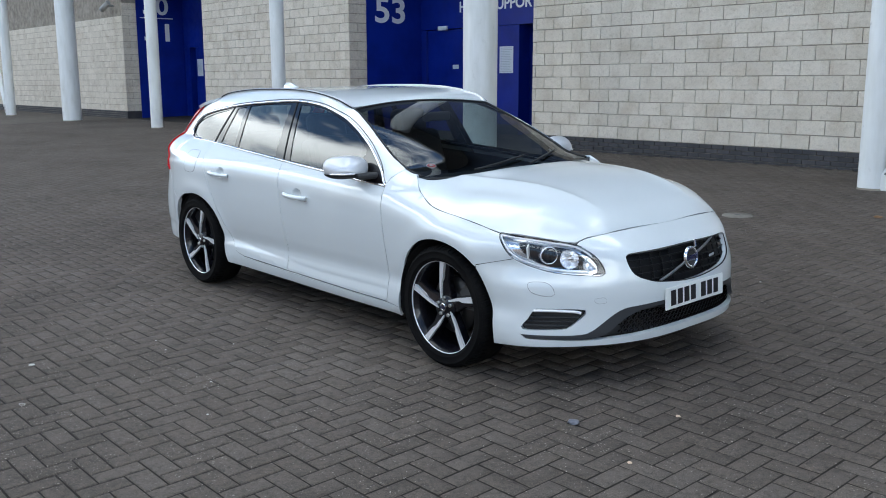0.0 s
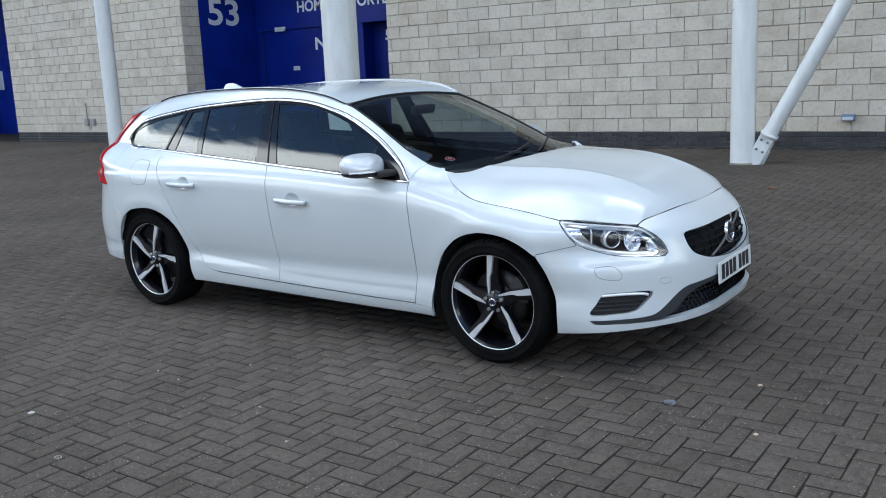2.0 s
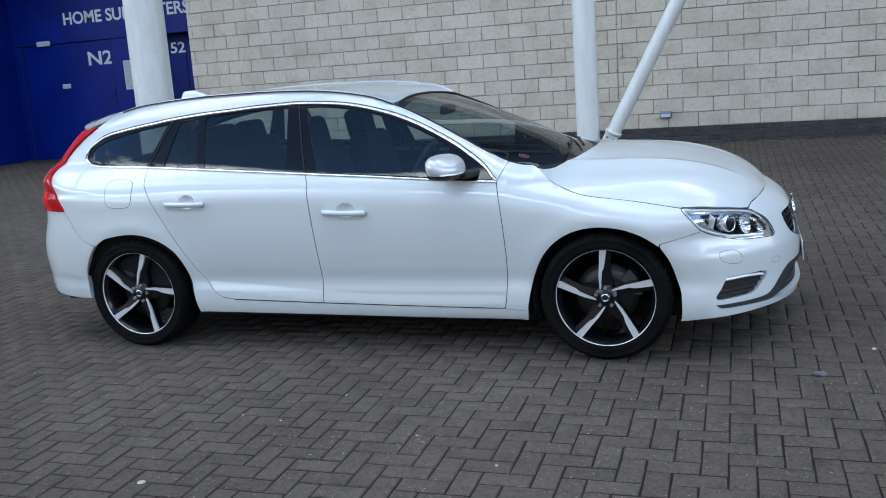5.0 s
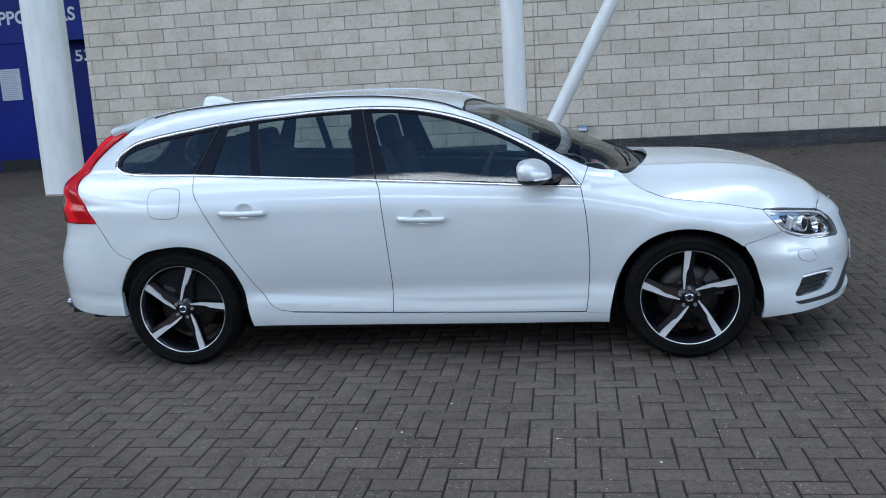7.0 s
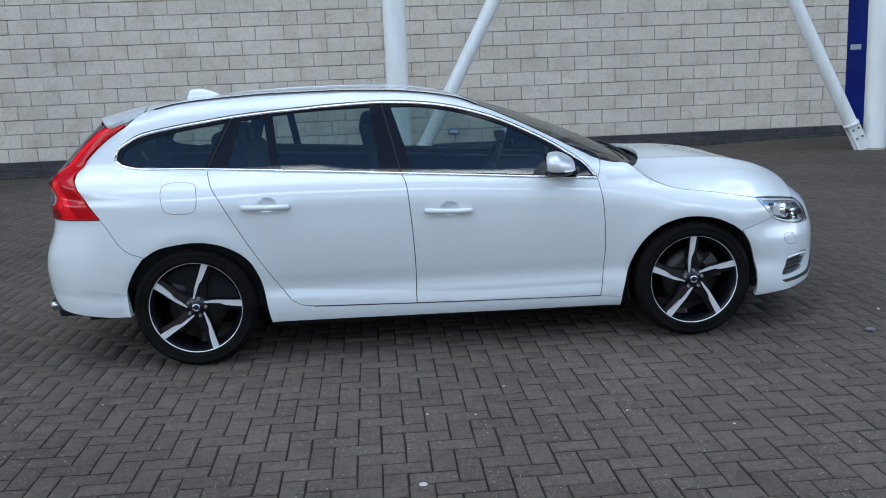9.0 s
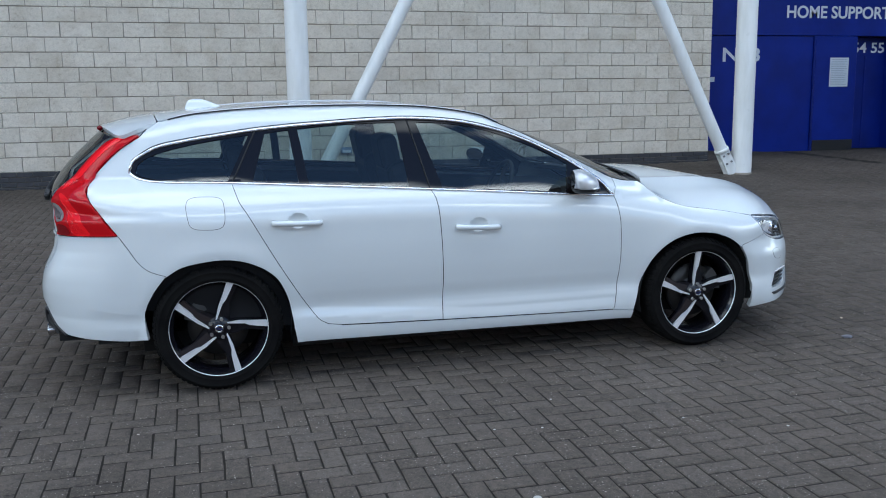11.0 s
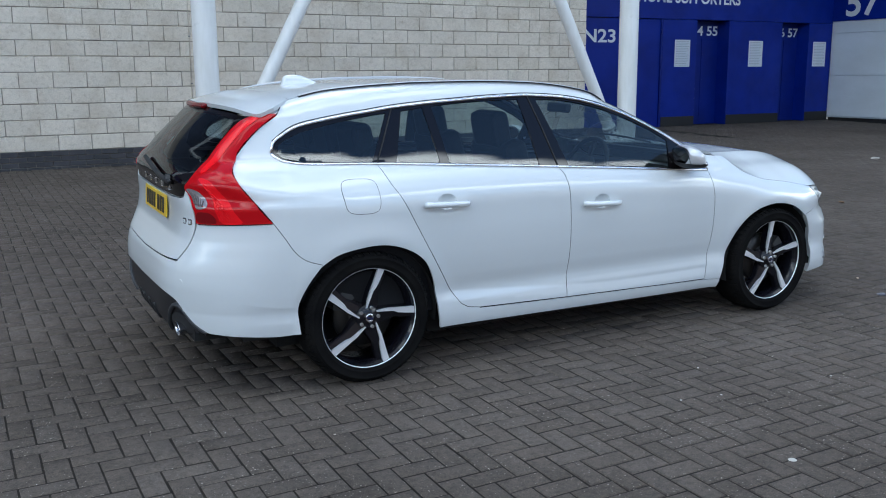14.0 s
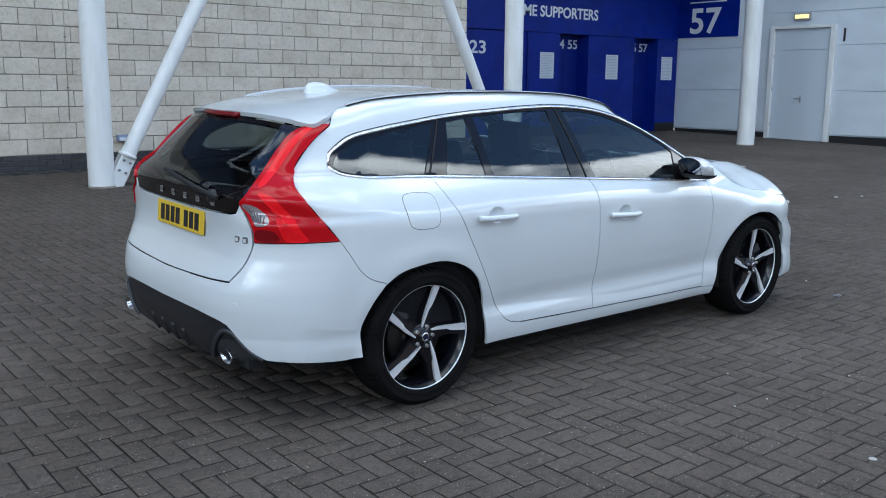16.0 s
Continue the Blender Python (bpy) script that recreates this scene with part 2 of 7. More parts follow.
# ---- helpers of the scene ----
def mesh_from(name, verts, faces, mat=None, smooth=False):
    me = bpy.data.meshes.new(name)
    me.from_pydata([tuple(v) for v in verts], [], [tuple(f) for f in faces])
    me.update()
    if mat:
        me.materials.append(mat)
    if smooth:
        me.polygons.foreach_set("use_smooth", [True] * len(me.polygons))
    return me


def put(name, me, parent=None, label="", m=None):
    ob = new(name, me)
    if parent:
        ob.parent = parent
    if m is not None:
        ob.matrix_basis = m
    if label:
        ob["label"] = label
    return ob


def part(name, bm, mat, parent, label="", smooth=False, m=None):
    me = bpy.data.meshes.new(name)
    bm.normal_update()
    bm.to_mesh(me)
    bm.free()
    me.materials.append(mat)
    if smooth:
        me.polygons.foreach_set("use_smooth", [True] * len(me.polygons))
    return put(name, me, parent, label, m)


def empty(name, m, label, category, group=""):
    ob = new(name)
    ob.matrix_basis = m
    return tagged(ob, label, category, group)


def box(bm, x0, x1, y0, y1, z0, z1, bevel=0.0, seg=2):
    """Adds a box, with rounded edges where bevel is given."""
    vs = [bm.verts.new((x, y, z)) for z in (z0, z1) for y in (y0, y1) for x in (x0, x1)]
    fs = [bm.faces.new([vs[i] for i in q]) for q in ((0, 2, 3, 1), (4, 5, 7, 6), (0, 1, 5, 4), (2, 6, 7, 3), (0, 4, 6, 2), (1, 3, 7, 5))]
    if bevel:
        es = list({e for f in fs for e in f.edges})
        bmesh.ops.bevel(bm, geom=es, offset=bevel, segments=seg, affect="EDGES", profile=0.5)
    return bm


def boxed(*a, **k):
    return box(bmesh.new(), *a, **k)


def tube(bm, p0, p1, r0, r1=None, n=24, caps=True):
    """Adds a straight tube from p0 to p1."""
    r1 = r0 if r1 is None else r1
    p0, p1 = Vector(p0), Vector(p1)
    q = (p1 - p0).to_track_quat("Z", "Y")
    rings = []
    for p, r in ((p0, r0), (p1, r1)):
        rings.append([bm.verts.new(p + q @ Vector((r * math.cos(a), r * math.sin(a), 0))) for a in (2 * math.pi * i / n for i in range(n))])
    for i in range(n):
        bm.faces.new((rings[0][i], rings[0][(i + 1) % n], rings[1][(i + 1) % n], rings[1][i])).smooth = True
    if caps:
        bm.faces.new(rings[0][::-1])
        bm.faces.new(rings[1])
    return bm


def lathe(bm, profile, n=48, axis="Y", close=True):
    """Adds a turned form: profile rows (radius, along)."""
    rings = []
    for r, a in profile:
        ring = []
        for i in range(n):
            w = 2 * math.pi * i / n
            c, s = r * math.cos(w), r * math.sin(w)
            ring.append(bm.verts.new((c, a, s) if axis == "Y" else (c, s, a)))
        rings.append(ring)
    for k in range(len(rings) - 1):
        for i in range(n):
            f = bm.faces.new((rings[k][i], rings[k][(i + 1) % n], rings[k + 1][(i + 1) % n], rings[k + 1][i]))
            f.smooth = True
    return bm


def lettering(text, height, width=None, bold=0.0, depth=0.004):
    """A mesh of raised letters in the xz plane, its lower left corner at the origin, its face towards -y."""
    cu = bpy.data.curves.new("letters", "FONT")
    cu.body = text
    cu.size = 1.0
    cu.offset = bold
    cu.extrude = 0.0
    cu.resolution_u = 4
    ob = new("letters", cu)
    bpy.context.view_layer.update()
    me = bpy.data.meshes.new_from_object(ob.evaluated_get(bpy.context.evaluated_depsgraph_get()))
    bpy.data.objects.remove(ob)
    co = np.empty(len(me.vertices) * 3)
    me.vertices.foreach_get("co", co)
    co = co.reshape(-1, 3)
    lo, hi = co.min(0), co.max(0)
    sz = height / (hi[1] - lo[1])
    sx = (width / (hi[0] - lo[0])) if width else sz
    out = np.zeros_like(co)
    out[:, 0] = (co[:, 0] - lo[0]) * sx
    out[:, 2] = (co[:, 1] - lo[1]) * sz
    me.vertices.foreach_set("co", out.ravel())
    bm = bmesh.new()
    bm.from_mesh(me)
    r = bmesh.ops.extrude_face_region(bm, geom=list(bm.faces))
    bmesh.ops.translate(bm, vec=(0, -depth, 0), verts=[v for v in r["geom"] if isinstance(v, bmesh.types.BMVert)])
    bmesh.ops.recalc_face_normals(bm, faces=list(bm.faces))
    bpy.data.meshes.remove(me)
    return bm


def letters(text, height, width, bold, mat, parent, name, m):
    """Raised characters, each a mesh of its own."""
    bm = lettering(text, height, width, bold)
    left, groups = set(bm.faces), []
    while left:
        todo = [left.pop()]
        isl = []
        while todo:
            f = todo.pop()
            isl.append(f)
            for v in f.verts:
                for o in v.link_faces:
                    if o in left:
                        left.remove(o)
                        todo.append(o)
        xs_ = [v.co.x for f in isl for v in f.verts]
        groups.append((min(xs_), max(xs_), isl))
    for a, b, isl in sorted(groups, key=lambda g_: g_[0]):
        seen, vs, fs = {}, [], []
        for f in isl:
            row = []
            for v in f.verts:
                if v not in seen:
                    seen[v] = len(vs)
                    vs.append(tuple(v.co))
                row.append(seen[v])
            fs.append(row)
        put(name, mesh_from(name, vs, fs, mat), parent, "", m)
    bm.free()


def step(a, b, v):
    u = np.clip((v - a) / (b - a), 0, 1)
    return u * u * (3 - 2 * u)


# ---- ground ----
SLOPE = 0.021          # the paving falls away from the stand


def ground_z(x, y):
    x, y = np.asarray(x, float), np.asarray(y, float)
    yy = np.clip(y, -30, 14)
    return SLOPE * (yy + 0.88) + 0.085 * step(5, 9, x) * step(5.5, 9.3, y) * (1 - step(10, 12.5, x))


# STAND_TOP is an unseen height, set to keep the sun off the forecourt
WALL_Y, BAY_Y, STAND_TOP = 9.3, 11.6, 14.5
xs = np.concatenate([[-900, -300, -120, -60], np.arange(-45, 26, 1.0), [30, 60, 150, 400, 900]])
ys = np.concatenate([[-900, -300, -100, -50, -30], np.arange(-20, 14.1, 1.0), [40, 200, 900]])
gx, gy = np.meshgrid(xs, ys, indexing="ij")
gz = ground_z(gx, gy) - 0.0042
nv = len(ys)
verts = np.stack([gx, gy, gz], -1).reshape(-1, 3)
faces = [(i * nv + j, (i + 1) * nv + j, (i + 1) * nv + j + 1, i * nv + j + 1) for i in range(len(xs) - 1) for j in range(nv - 1)]
me = mesh_from("ground", verts, faces, FAR_GROUND, True)
me.materials.append(JOINT)
ground = put("ground", me)
tagged(ground, "grey-brown block paved forecourt falling away from the stand", "ground", kind="structure")
for p in me.polygons:
    c = p.center
    if -26 < c.x < 19 and -9 < c.y < 12:
        p.material_index = 1


def herringbone(x0, x1, y0, y1, keep):
    """Centres and turn (0 along x, 1 along y) of pavers of 0.2 x 0.1 m."""
    i, j = np.meshgrid(np.arange(int(x0 * 10), int(x1 * 10)), np.arange(int(y0 * 10), int(y1 * 10)), indexing="ij")
    c = (i + j + 3) % 4
    flat, up = c == 0, c == 2
    ctr = np.concatenate([np.stack([i[flat] + 1.0, j[flat] + 0.5], -1), np.stack([i[up] + 0.5, j[up] + 1.0], -1)]) * 0.1 + (0.075, 0.006)
    turn = np.concatenate([np.zeros(flat.sum(), int), np.ones(up.sum(), int)])
    ok = keep(ctr[:, 0], ctr[:, 1])
    return ctr[ok], turn[ok]


def near_patch(x, y):
    return (x > 0.0) & (x < 3.4) & (y > -3.55) & (y < -1.8)


def paver_shape(hx, hy, ch=0.006):
    """Chamfered top of one paver: 8 points, 5 faces, skirt to the joint."""
    v = [(sx * hx, sy * hy, -0.012) for sx, sy in ((-1, -1), (1, -1), (1, 1), (-1, 1))]
    v += [(sx * hx, sy * hy, -ch * 0.7) for sx, sy in ((-1, -1), (1, -1), (1, 1), (-1, 1))]
    v += [(sx * (hx - ch), sy * (hy - ch), 0.0) for sx, sy in ((-1, -1), (1, -1), (1, 1), (-1, 1))]
    f = [(8, 9, 10, 11)]
    for k in range(4):
        n = (k + 1) % 4
        f += [(k, n, 4 + n, 4 + k), (4 + k, 4 + n, 8 + n, 8 + k)]
    return np.array(v), f


rng = np.random.default_rng(7)
ctr, turn = herringbone(-26, 19, -9, 11.6, lambda x, y: ~near_patch(x, y) & ((y < 9.28) | ((x > -12.1) & (x < -6.1)) | ((x > 9.2) & (x < 18.8))))
v0, f0 = paver_shape(0.0958, 0.0458, 0.0048)
v0 = v0[4:]
f0 = [tuple(i - 4 for i in f) for f in f0 if min(f) >= 4]
n = len(ctr)
shape = np.where(turn[:, None, None] == 0, v0[None], np.stack([-v0[:, 1], v0[:, 0], v0[:, 2]], -1)[None])
tilt = rng.normal(0, 0.0025, (n, 2))
lift = rng.normal(0, 0.0006, n)
allv = shape.copy()
allv[:, :, 2] += lift[:, None] + (shape[:, :, :2] * tilt[:, None, :]).sum(-1)
allv[:, :, :2] += ctr[:, None, :] + rng.normal(0, 0.0011, (n, 8, 2))
allv[:, :, 2] += ground_z(allv[:, :, 0], allv[:, :, 1])
idx = (np.arange(n)[:, None, None] * 8 + np.array(f0)[None]).reshape(-1, 4)
me = bpy.data.meshes.new("paver_field")
me.vertices.add(n * 8)
me.vertices.foreach_set("co", allv.ravel())
me.loops.add(len(idx) * 4)
me.loops.foreach_set("vertex_index", idx.ravel().astype(np.int32))
me.polygons.add(len(idx))
me.polygons.foreach_set("loop_start", np.arange(len(idx), dtype=np.int32) * 4)
me.update()
me.validate()
me.materials.append(PAVER)
field = put("paver_field", me, ground, "grey-brown concrete pavers in herringbone")
field["kind"] = "stuff"

def lone_pavers():
    ctr, turn = herringbone(-1, 5, -5, 0, near_patch)
    v, f = paver_shape(0.0958, 0.0458, 0.0048)
    kinds = [mesh_from("paver", v + np.pad(rng.normal(0, 0.0012, (12, 2)), ((0, 0), (0, 1))), f, PAVER_ONE) for _ in range(12)]
    fall = math.degrees(math.atan(SLOPE))
    for (x, y), tn in zip(ctr, turn):
        z = float(ground_z(x, y)) + rng.normal(0, 0.0006)
        put("paver", kinds[int(rng.integers(12))], ground, "", pose(x, y, z, fall + rng.normal(0, 0.15), rng.normal(0, 0.15), 0) @ pose(0, 0, 0, 0, 0, 90 * tn))


# ---- block wall of the stand ----
BL, BH, ZP = 0.4512, 0.2225, 0.474           # block module and top of the plinth


def block_shape(w, h, d=0.016, ch=0.005):
    """The proud face of one block in the xz plane towards -y, centred."""
    hx, hz = w / 2, h / 2
    c = ((-1, -1), (1, -1), (1, 1), (-1, 1))
    v = [(a * hx, 0.0, b * hz) for a, b in c] + [(a * hx, -d + ch, b * hz) for a, b in c] + [(a * (hx - ch), -d, b * (hz - ch)) for a, b in c]
    f = [(8, 9, 10, 11)]
    for k in range(4):
        m = (k + 1) % 4
        f += [(k, m, 4 + m, 4 + k), (4 + k, 4 + m, 8 + m, 8 + k)]
    return np.array(v), f


def joined(name, chunks, mat, parent, label=""):
    """One mesh out of many small (verts, faces)."""
    vs, fs, base = [], [], 0
    for v, f in chunks:
        vs.append(v)
        fs += [tuple(i + base for i in q) for q in f]
        base += len(v)
    ob = put(name, mesh_from(name, np.concatenate(vs), fs, mat), parent, label)
    ob["kind"] = "stuff"
    return ob


def wall_run(name, x0, x1, rows, single, label, top=14.5, phase=0.0, depth=0.3):
    """A run of block wall facing -y between x0 and x1, with plinth. single(x, row): blocks of their own."""
    core = part(name, boxed(x0 + 0.008, x1 - 0.008, WALL_Y + 0.013, WALL_Y + depth, -0.2, top), MORTAR, None)
    tagged(core, label, "wall", kind="structure")
    near, far = [], []
    for r in range(rows):
        s = phase + (BL / 2 if r % 2 else 0.0)
        k = math.floor((x0 - s) / BL)
        while s + k * BL < x1 - 0.02:
            a, b = max(x0, s + k * BL + 0.005), min(x1, s + (k + 1) * BL - 0.005)
            k += 1
            if b - a < 0.04:
                continue
            whole = abs(b - a - (BL - 0.01)) < 1e-6
            (near if whole and single((a + b) / 2, r) else far).append((a, b, r))
    sv, sf = block_shape(BL - 0.01, BH - 0.011)
    kinds = [mesh_from("block", sv + rng.normal(0, 0.0022, sv.shape) * (1, 0.6, 1), sf, BLOCK_ONE) for _ in range(16)]
    for a, b, r in near:
        put("block", kinds[int(rng.integers(16))], core, "", pose((a + b) / 2, WALL_Y + 0.014 + rng.normal(0, 0.0012), ZP + (r + 0.5) * BH, rng.normal(0, 0.25), 0, rng.normal(0, 0.2)))
    chunks = []
    for a, b, r in far:
        v, f = block_shape(b - a, BH - 0.011)
        v = v + rng.normal(0, 0.0022, v.shape) * (1, 0.6, 1)
        chunks.append((v + ((a + b) / 2, WALL_Y + 0.014 + rng.normal(0, 0.0012), ZP + (r + 0.5) * BH), f))
    # above the blocks only the plain core rises, unseen, to block the sun
    if chunks:
        joined("blockwork", chunks, BLOCK, core, "cream split-faced concrete blocks")
    bricks = []
    for r in range(6):
        z1 = ZP - r * 0.0755
        xx = x0 - (0.1125 if r % 2 else 0.0)
        while xx < x1:
            a, b = max(x0, xx + 0.004), min(x1, xx + 0.221)
            xx += 0.225
            if b - a < 0.03:
                continue
            v, f = block_shape(b - a, 0.067, 0.014, 0.004)
            bricks.append((v + ((a + b) / 2, WALL_Y + 0.011, z1 - 0.0375), f))
    joined("plinth_brick", bricks, PLINTH, core, "dark blue engineering brick plinth")
    return core


BAY_E = (-12.15, -6.05)      # recess with gate N22
BAY_C = (9.095, 18.9)         # recess with gate N23
BAY_W = (-25.76, -19.71)
wall_main = wall_run("wall_main", BAY_E[1], BAY_C[0], 17, lambda x, r: -1.3 < x < 8.6 and r < 14, "cream concrete block wall with a dark brick plinth", phase=-4.387)
wall_west = wall_run("wall_west", BAY_W[1], BAY_E[0], 17, lambda x, r: False, "cream concrete block wall between two gate recesses", phase=0.1)
wall_far = wall_run("wall_far", -60.0, BAY_W[0], 15, lambda x, r: False, "far run of cream concrete block wall", phase=0.2)


def side_blocks(x, y0, y1, face, parent):
    """Blocks on the return of a wall at x, facing +x."""
    chunks = []
    for r in range(17):
        ends = [(y0, y1)] if r % 2 else [(y0, y0 + (y1 - y0) * 0.48 - 0.005), (y0 + (y1 - y0) * 0.48 + 0.005, y1)]
        for a, b in ends:
            v, f = block_shape(b - a, BH - 0.011)
            w = np.stack([x - v[:, 1] * face - 0.002 * face, (a + b) / 2 + v[:, 0] * face, ZP + (r + 0.5) * BH + v[:, 2]], -1)
            chunks.append((w, f))
    joined("blockwork", chunks, BLOCK, parent)


for bay, wall in ((BAY_E, wall_west), (BAY_W, wall_far)):
    ret = part("wall_return", boxed(bay[0] - 0.3, bay[0] + 0.001, WALL_Y + 0.02, BAY_Y + 0.3, -0.2, STAND_TOP), MORTAR, None)
    tagged(ret, "return of the cream block wall into the gate recess", "wall", kind="structure")
    side_blocks(bay[0], WALL_Y + 0.004, WALL_Y + 0.53, 1, ret)
    part("plinth_brick", boxed(bay[0] - 0.2, bay[0] + 0.014, WALL_Y + 0.001, WALL_Y + 0.53, -0.2, ZP), PLINTH, ret)
ret = part("wall_return", boxed(BAY_E[1] - 0.001, BAY_E[1] + 0.3, WALL_Y + 0.02, BAY_Y + 0.3, -0.2, STAND_TOP), BLOCK, None)
tagged(ret, "return of the cream block wall beside gate N22", "wall", kind="structure")
ret = part("wall_return", boxed(BAY_C[0] - 0.3, BAY_C[0] + 0.001, WALL_Y + 0.02, BAY_Y + 0.3, -0.2, STAND_TOP), BLOCK, None)
tagged(ret, "return of the cream block wall beside gate N23", "wall", kind="structure")
ret = part("wall_return", boxed(BAY_W[1] - 0.001, BAY_W[1] + 0.3, WALL_Y + 0.02, BAY_Y + 0.3, -0.2, STAND_TOP), BLOCK, None)
tagged(ret, "return of the cream block wall beside a far gate", "wall", kind="structure")

# upper stand, out of view: overhang on the columns; then a backing behind the gates
stand = part("stand_overhang", boxed(-60, 60, 6.9, 12.2, STAND_TOP, STAND_TOP + 0.6, 0.05), SOFFIT, None)
tagged(stand, "grey soffit of the upper stand carried by columns", "ceiling", kind="structure")
# dark wall added behind the gates, blocks the sky through their gaps
stand = part("gate_gap_backing", boxed(-30, 19.2, BAY_Y + 0.56, BAY_Y + 0.8, -0.2, STAND_TOP), BLUE_DARK, None)
tagged(stand, "added dark wall behind the gates that blocks sky in their gaps", "wall", kind="structure")


# unseen cladding added above the wall, so the windscreen reflects it dark
up = part("upper_cladding", boxed(-60, 18.8, WALL_Y - 0.04, WALL_Y - 0.004, 5.2, STAND_TOP - 0.01), CLAD_UPPER, None)
tagged(up, "unseen slate blue cladding added on the upper stand for dark reflections", "wall", kind="structure")
# unseen walls added behind the walk: close the forecourt, cut low sky light
for nm, bx in (("wall_south", (-90, 70, -46, -45)), ("wall_end_west", (-91, -90, -46, 12)), ("wall_end_east", (70, 71, -46, 12))):
    bw = part(nm, boxed(*bx, -1.5, 11.0), BANK, None)
    tagged(bw, "unseen red-brown wall added to close the forecourt and cut low sky light", "wall", kind="structure")


# ---- gate recesses ----
LINTEL = 2.74          # underside of the far fascia


def bar_rows(w, h, rows, seed):
    """Small bars that stand for small print, in the xz plane towards -y."""
    r = random.Random(seed)
    bm = bmesh.new()
    for k in range(rows):
        z = h * (1 - (k + 1) / (rows + 1))
        x = 0.08 * w
        end = w * r.uniform(0.75, 0.93)
        while x < end:
            b = min(end, x + w * r.uniform(0.08, 0.2))
            box(bm, x, b, -0.0025, 0, z - h * 0.009, z + h * 0.009)
            x = b + w * 0.03
    return bm


def notice(x, z0, z1, w, y, seed):
    th = empty("notice", pose(x, y, z0), "white laminated notice of small print on the blue gate", "notice", "notices on the gates")
    part("sheet", boxed(0, w, -0.006, 0, 0, z1 - z0, 0.002, 1), PAPER, th)
    part("print", bar_rows(w, z1 - z0, 15, seed), INK, th, "faded lines of print", m=pose(0, -0.0062, 0))["kind"] = "stuff"
    return th


def gate(bay, door, openings, name, numbers, hs, label, LINTEL=2.74, name_z=2.195):
    """Blue gate front at the back of a recess: panels, door, turnstile openings."""
    th = empty("gate", pose(0, 0, 0), label, "gate", "stadium gates")
    g = float(ground_z((bay[0] + bay[1]) / 2, BAY_Y)) - 0.02
    part("fascia", boxed(bay[0] + 0.002, bay[1] - 0.002, BAY_Y, BAY_Y + 0.2, LINTEL + 0.006, STAND_TOP, 0.006, 1), BLUE, th)
    edges = [bay[0] + 0.002]
    for a, b in sorted([door] + openings):
        edges += [a, b]
    edges.append(bay[1] - 0.002)
    for k in range(0, len(edges), 2):
        a, b = edges[k], edges[k + 1]
        if b - a > 0.02:
            p = part("pier", boxed(a, b, BAY_Y + 0.004, BAY_Y + 0.5, g, LINTEL, 0.006, 1), BLUE, th)
            if a > door[1] - 0.1 or b < door[0]:
                part("kick_plate", boxed(a + 0.01, b - 0.01, BAY_Y - 0.012, BAY_Y + 0.01, g, g + 0.25, 0.003, 1), BLACK_BASE, p)
    a, b = door
    d = part("door", boxed(a + 0.004, b - 0.004, BAY_Y + 0.045, BAY_Y + 0.09, g, LINTEL - 0.004, 0.004, 1), BLUE, th, "blue steel door leaf")
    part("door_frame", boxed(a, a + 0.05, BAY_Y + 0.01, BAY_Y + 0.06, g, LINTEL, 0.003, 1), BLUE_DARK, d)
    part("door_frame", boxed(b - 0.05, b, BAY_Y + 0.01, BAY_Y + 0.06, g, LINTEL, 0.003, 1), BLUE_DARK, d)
    for z in (0.7, 1.6, 2.4):
        part("hinge", tube(bmesh.new(), (b - 0.04, BAY_Y + 0.005, z), (b - 0.04, BAY_Y + 0.005, z + 0.12), 0.012, n=10), BLUE_DARK, d)
    for (a, b), txt in zip(openings, numbers):
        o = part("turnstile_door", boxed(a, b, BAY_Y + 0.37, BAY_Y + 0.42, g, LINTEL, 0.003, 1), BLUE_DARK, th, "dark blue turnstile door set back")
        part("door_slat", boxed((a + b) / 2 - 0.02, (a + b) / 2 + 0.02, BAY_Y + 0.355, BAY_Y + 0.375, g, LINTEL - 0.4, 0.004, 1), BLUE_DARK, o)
        letters(txt, 0.23, 0.84, 0.018, LETTER, o, "digit", pose((a + b) / 2 - 0.35, BAY_Y + 0.366, 2.4))
    letters("HOME SUPPORTERS", 0.265, 3.2, 0.022, LETTER, th, "letter", pose(hs[0], BAY_Y - 0.003, hs[1]))
    letters(name, 0.295, 0.9, 0.02, LETTER, d, "letter", pose(hs[2], BAY_Y + 0.042, name_z))
    return th


gate_c = gate(BAY_C, (10.3, 13.09), [(14.15, 15.2), (17.04, 18.02)], "N23", ("54 55", "56 57"), (12.31, 3.11, 10.82), "royal blue steel gate front with turnstile openings, N23")
for i, x in enumerate((13.46, 15.88, 18.2)):
    notice(x, 1.655, 2.28, 0.48, BAY_Y + 0.002, i)
gate_e = gate(BAY_E, (-11.95, -9.5), [(-8.62, -7.2)], "N22", ("52 53",), (-10.65, 3.18, -10.17), "royal blue steel gate front with turnstile opening, N22", 2.8, 2.28)
for i, x in enumerate((-9.25, -6.95)):
    notice(x, 1.7, 2.32, 0.45, BAY_Y + 0.002, 5 + i)
gate_w = empty("gate", pose(0, 0, 0), "far royal blue steel gate in its recess", "gate", "stadium gates")
part("fascia", boxed(BAY_W[0] + 0.002, BAY_W[1] - 0.002, BAY_Y, BAY_Y + 0.2, LINTEL, STAND_TOP, 0.006, 1), BLUE, gate_w)
part("pier", boxed(BAY_W[0] + 0.002, -25.3, BAY_Y + 0.004, BAY_Y + 0.5, 0.1, LINTEL - 0.004), BLUE, gate_w)
part("pier", boxed(-24.85, BAY_W[1] - 0.002, BAY_Y + 0.004, BAY_Y + 0.5, 0.1, LINTEL - 0.004), BLUE, gate_w)
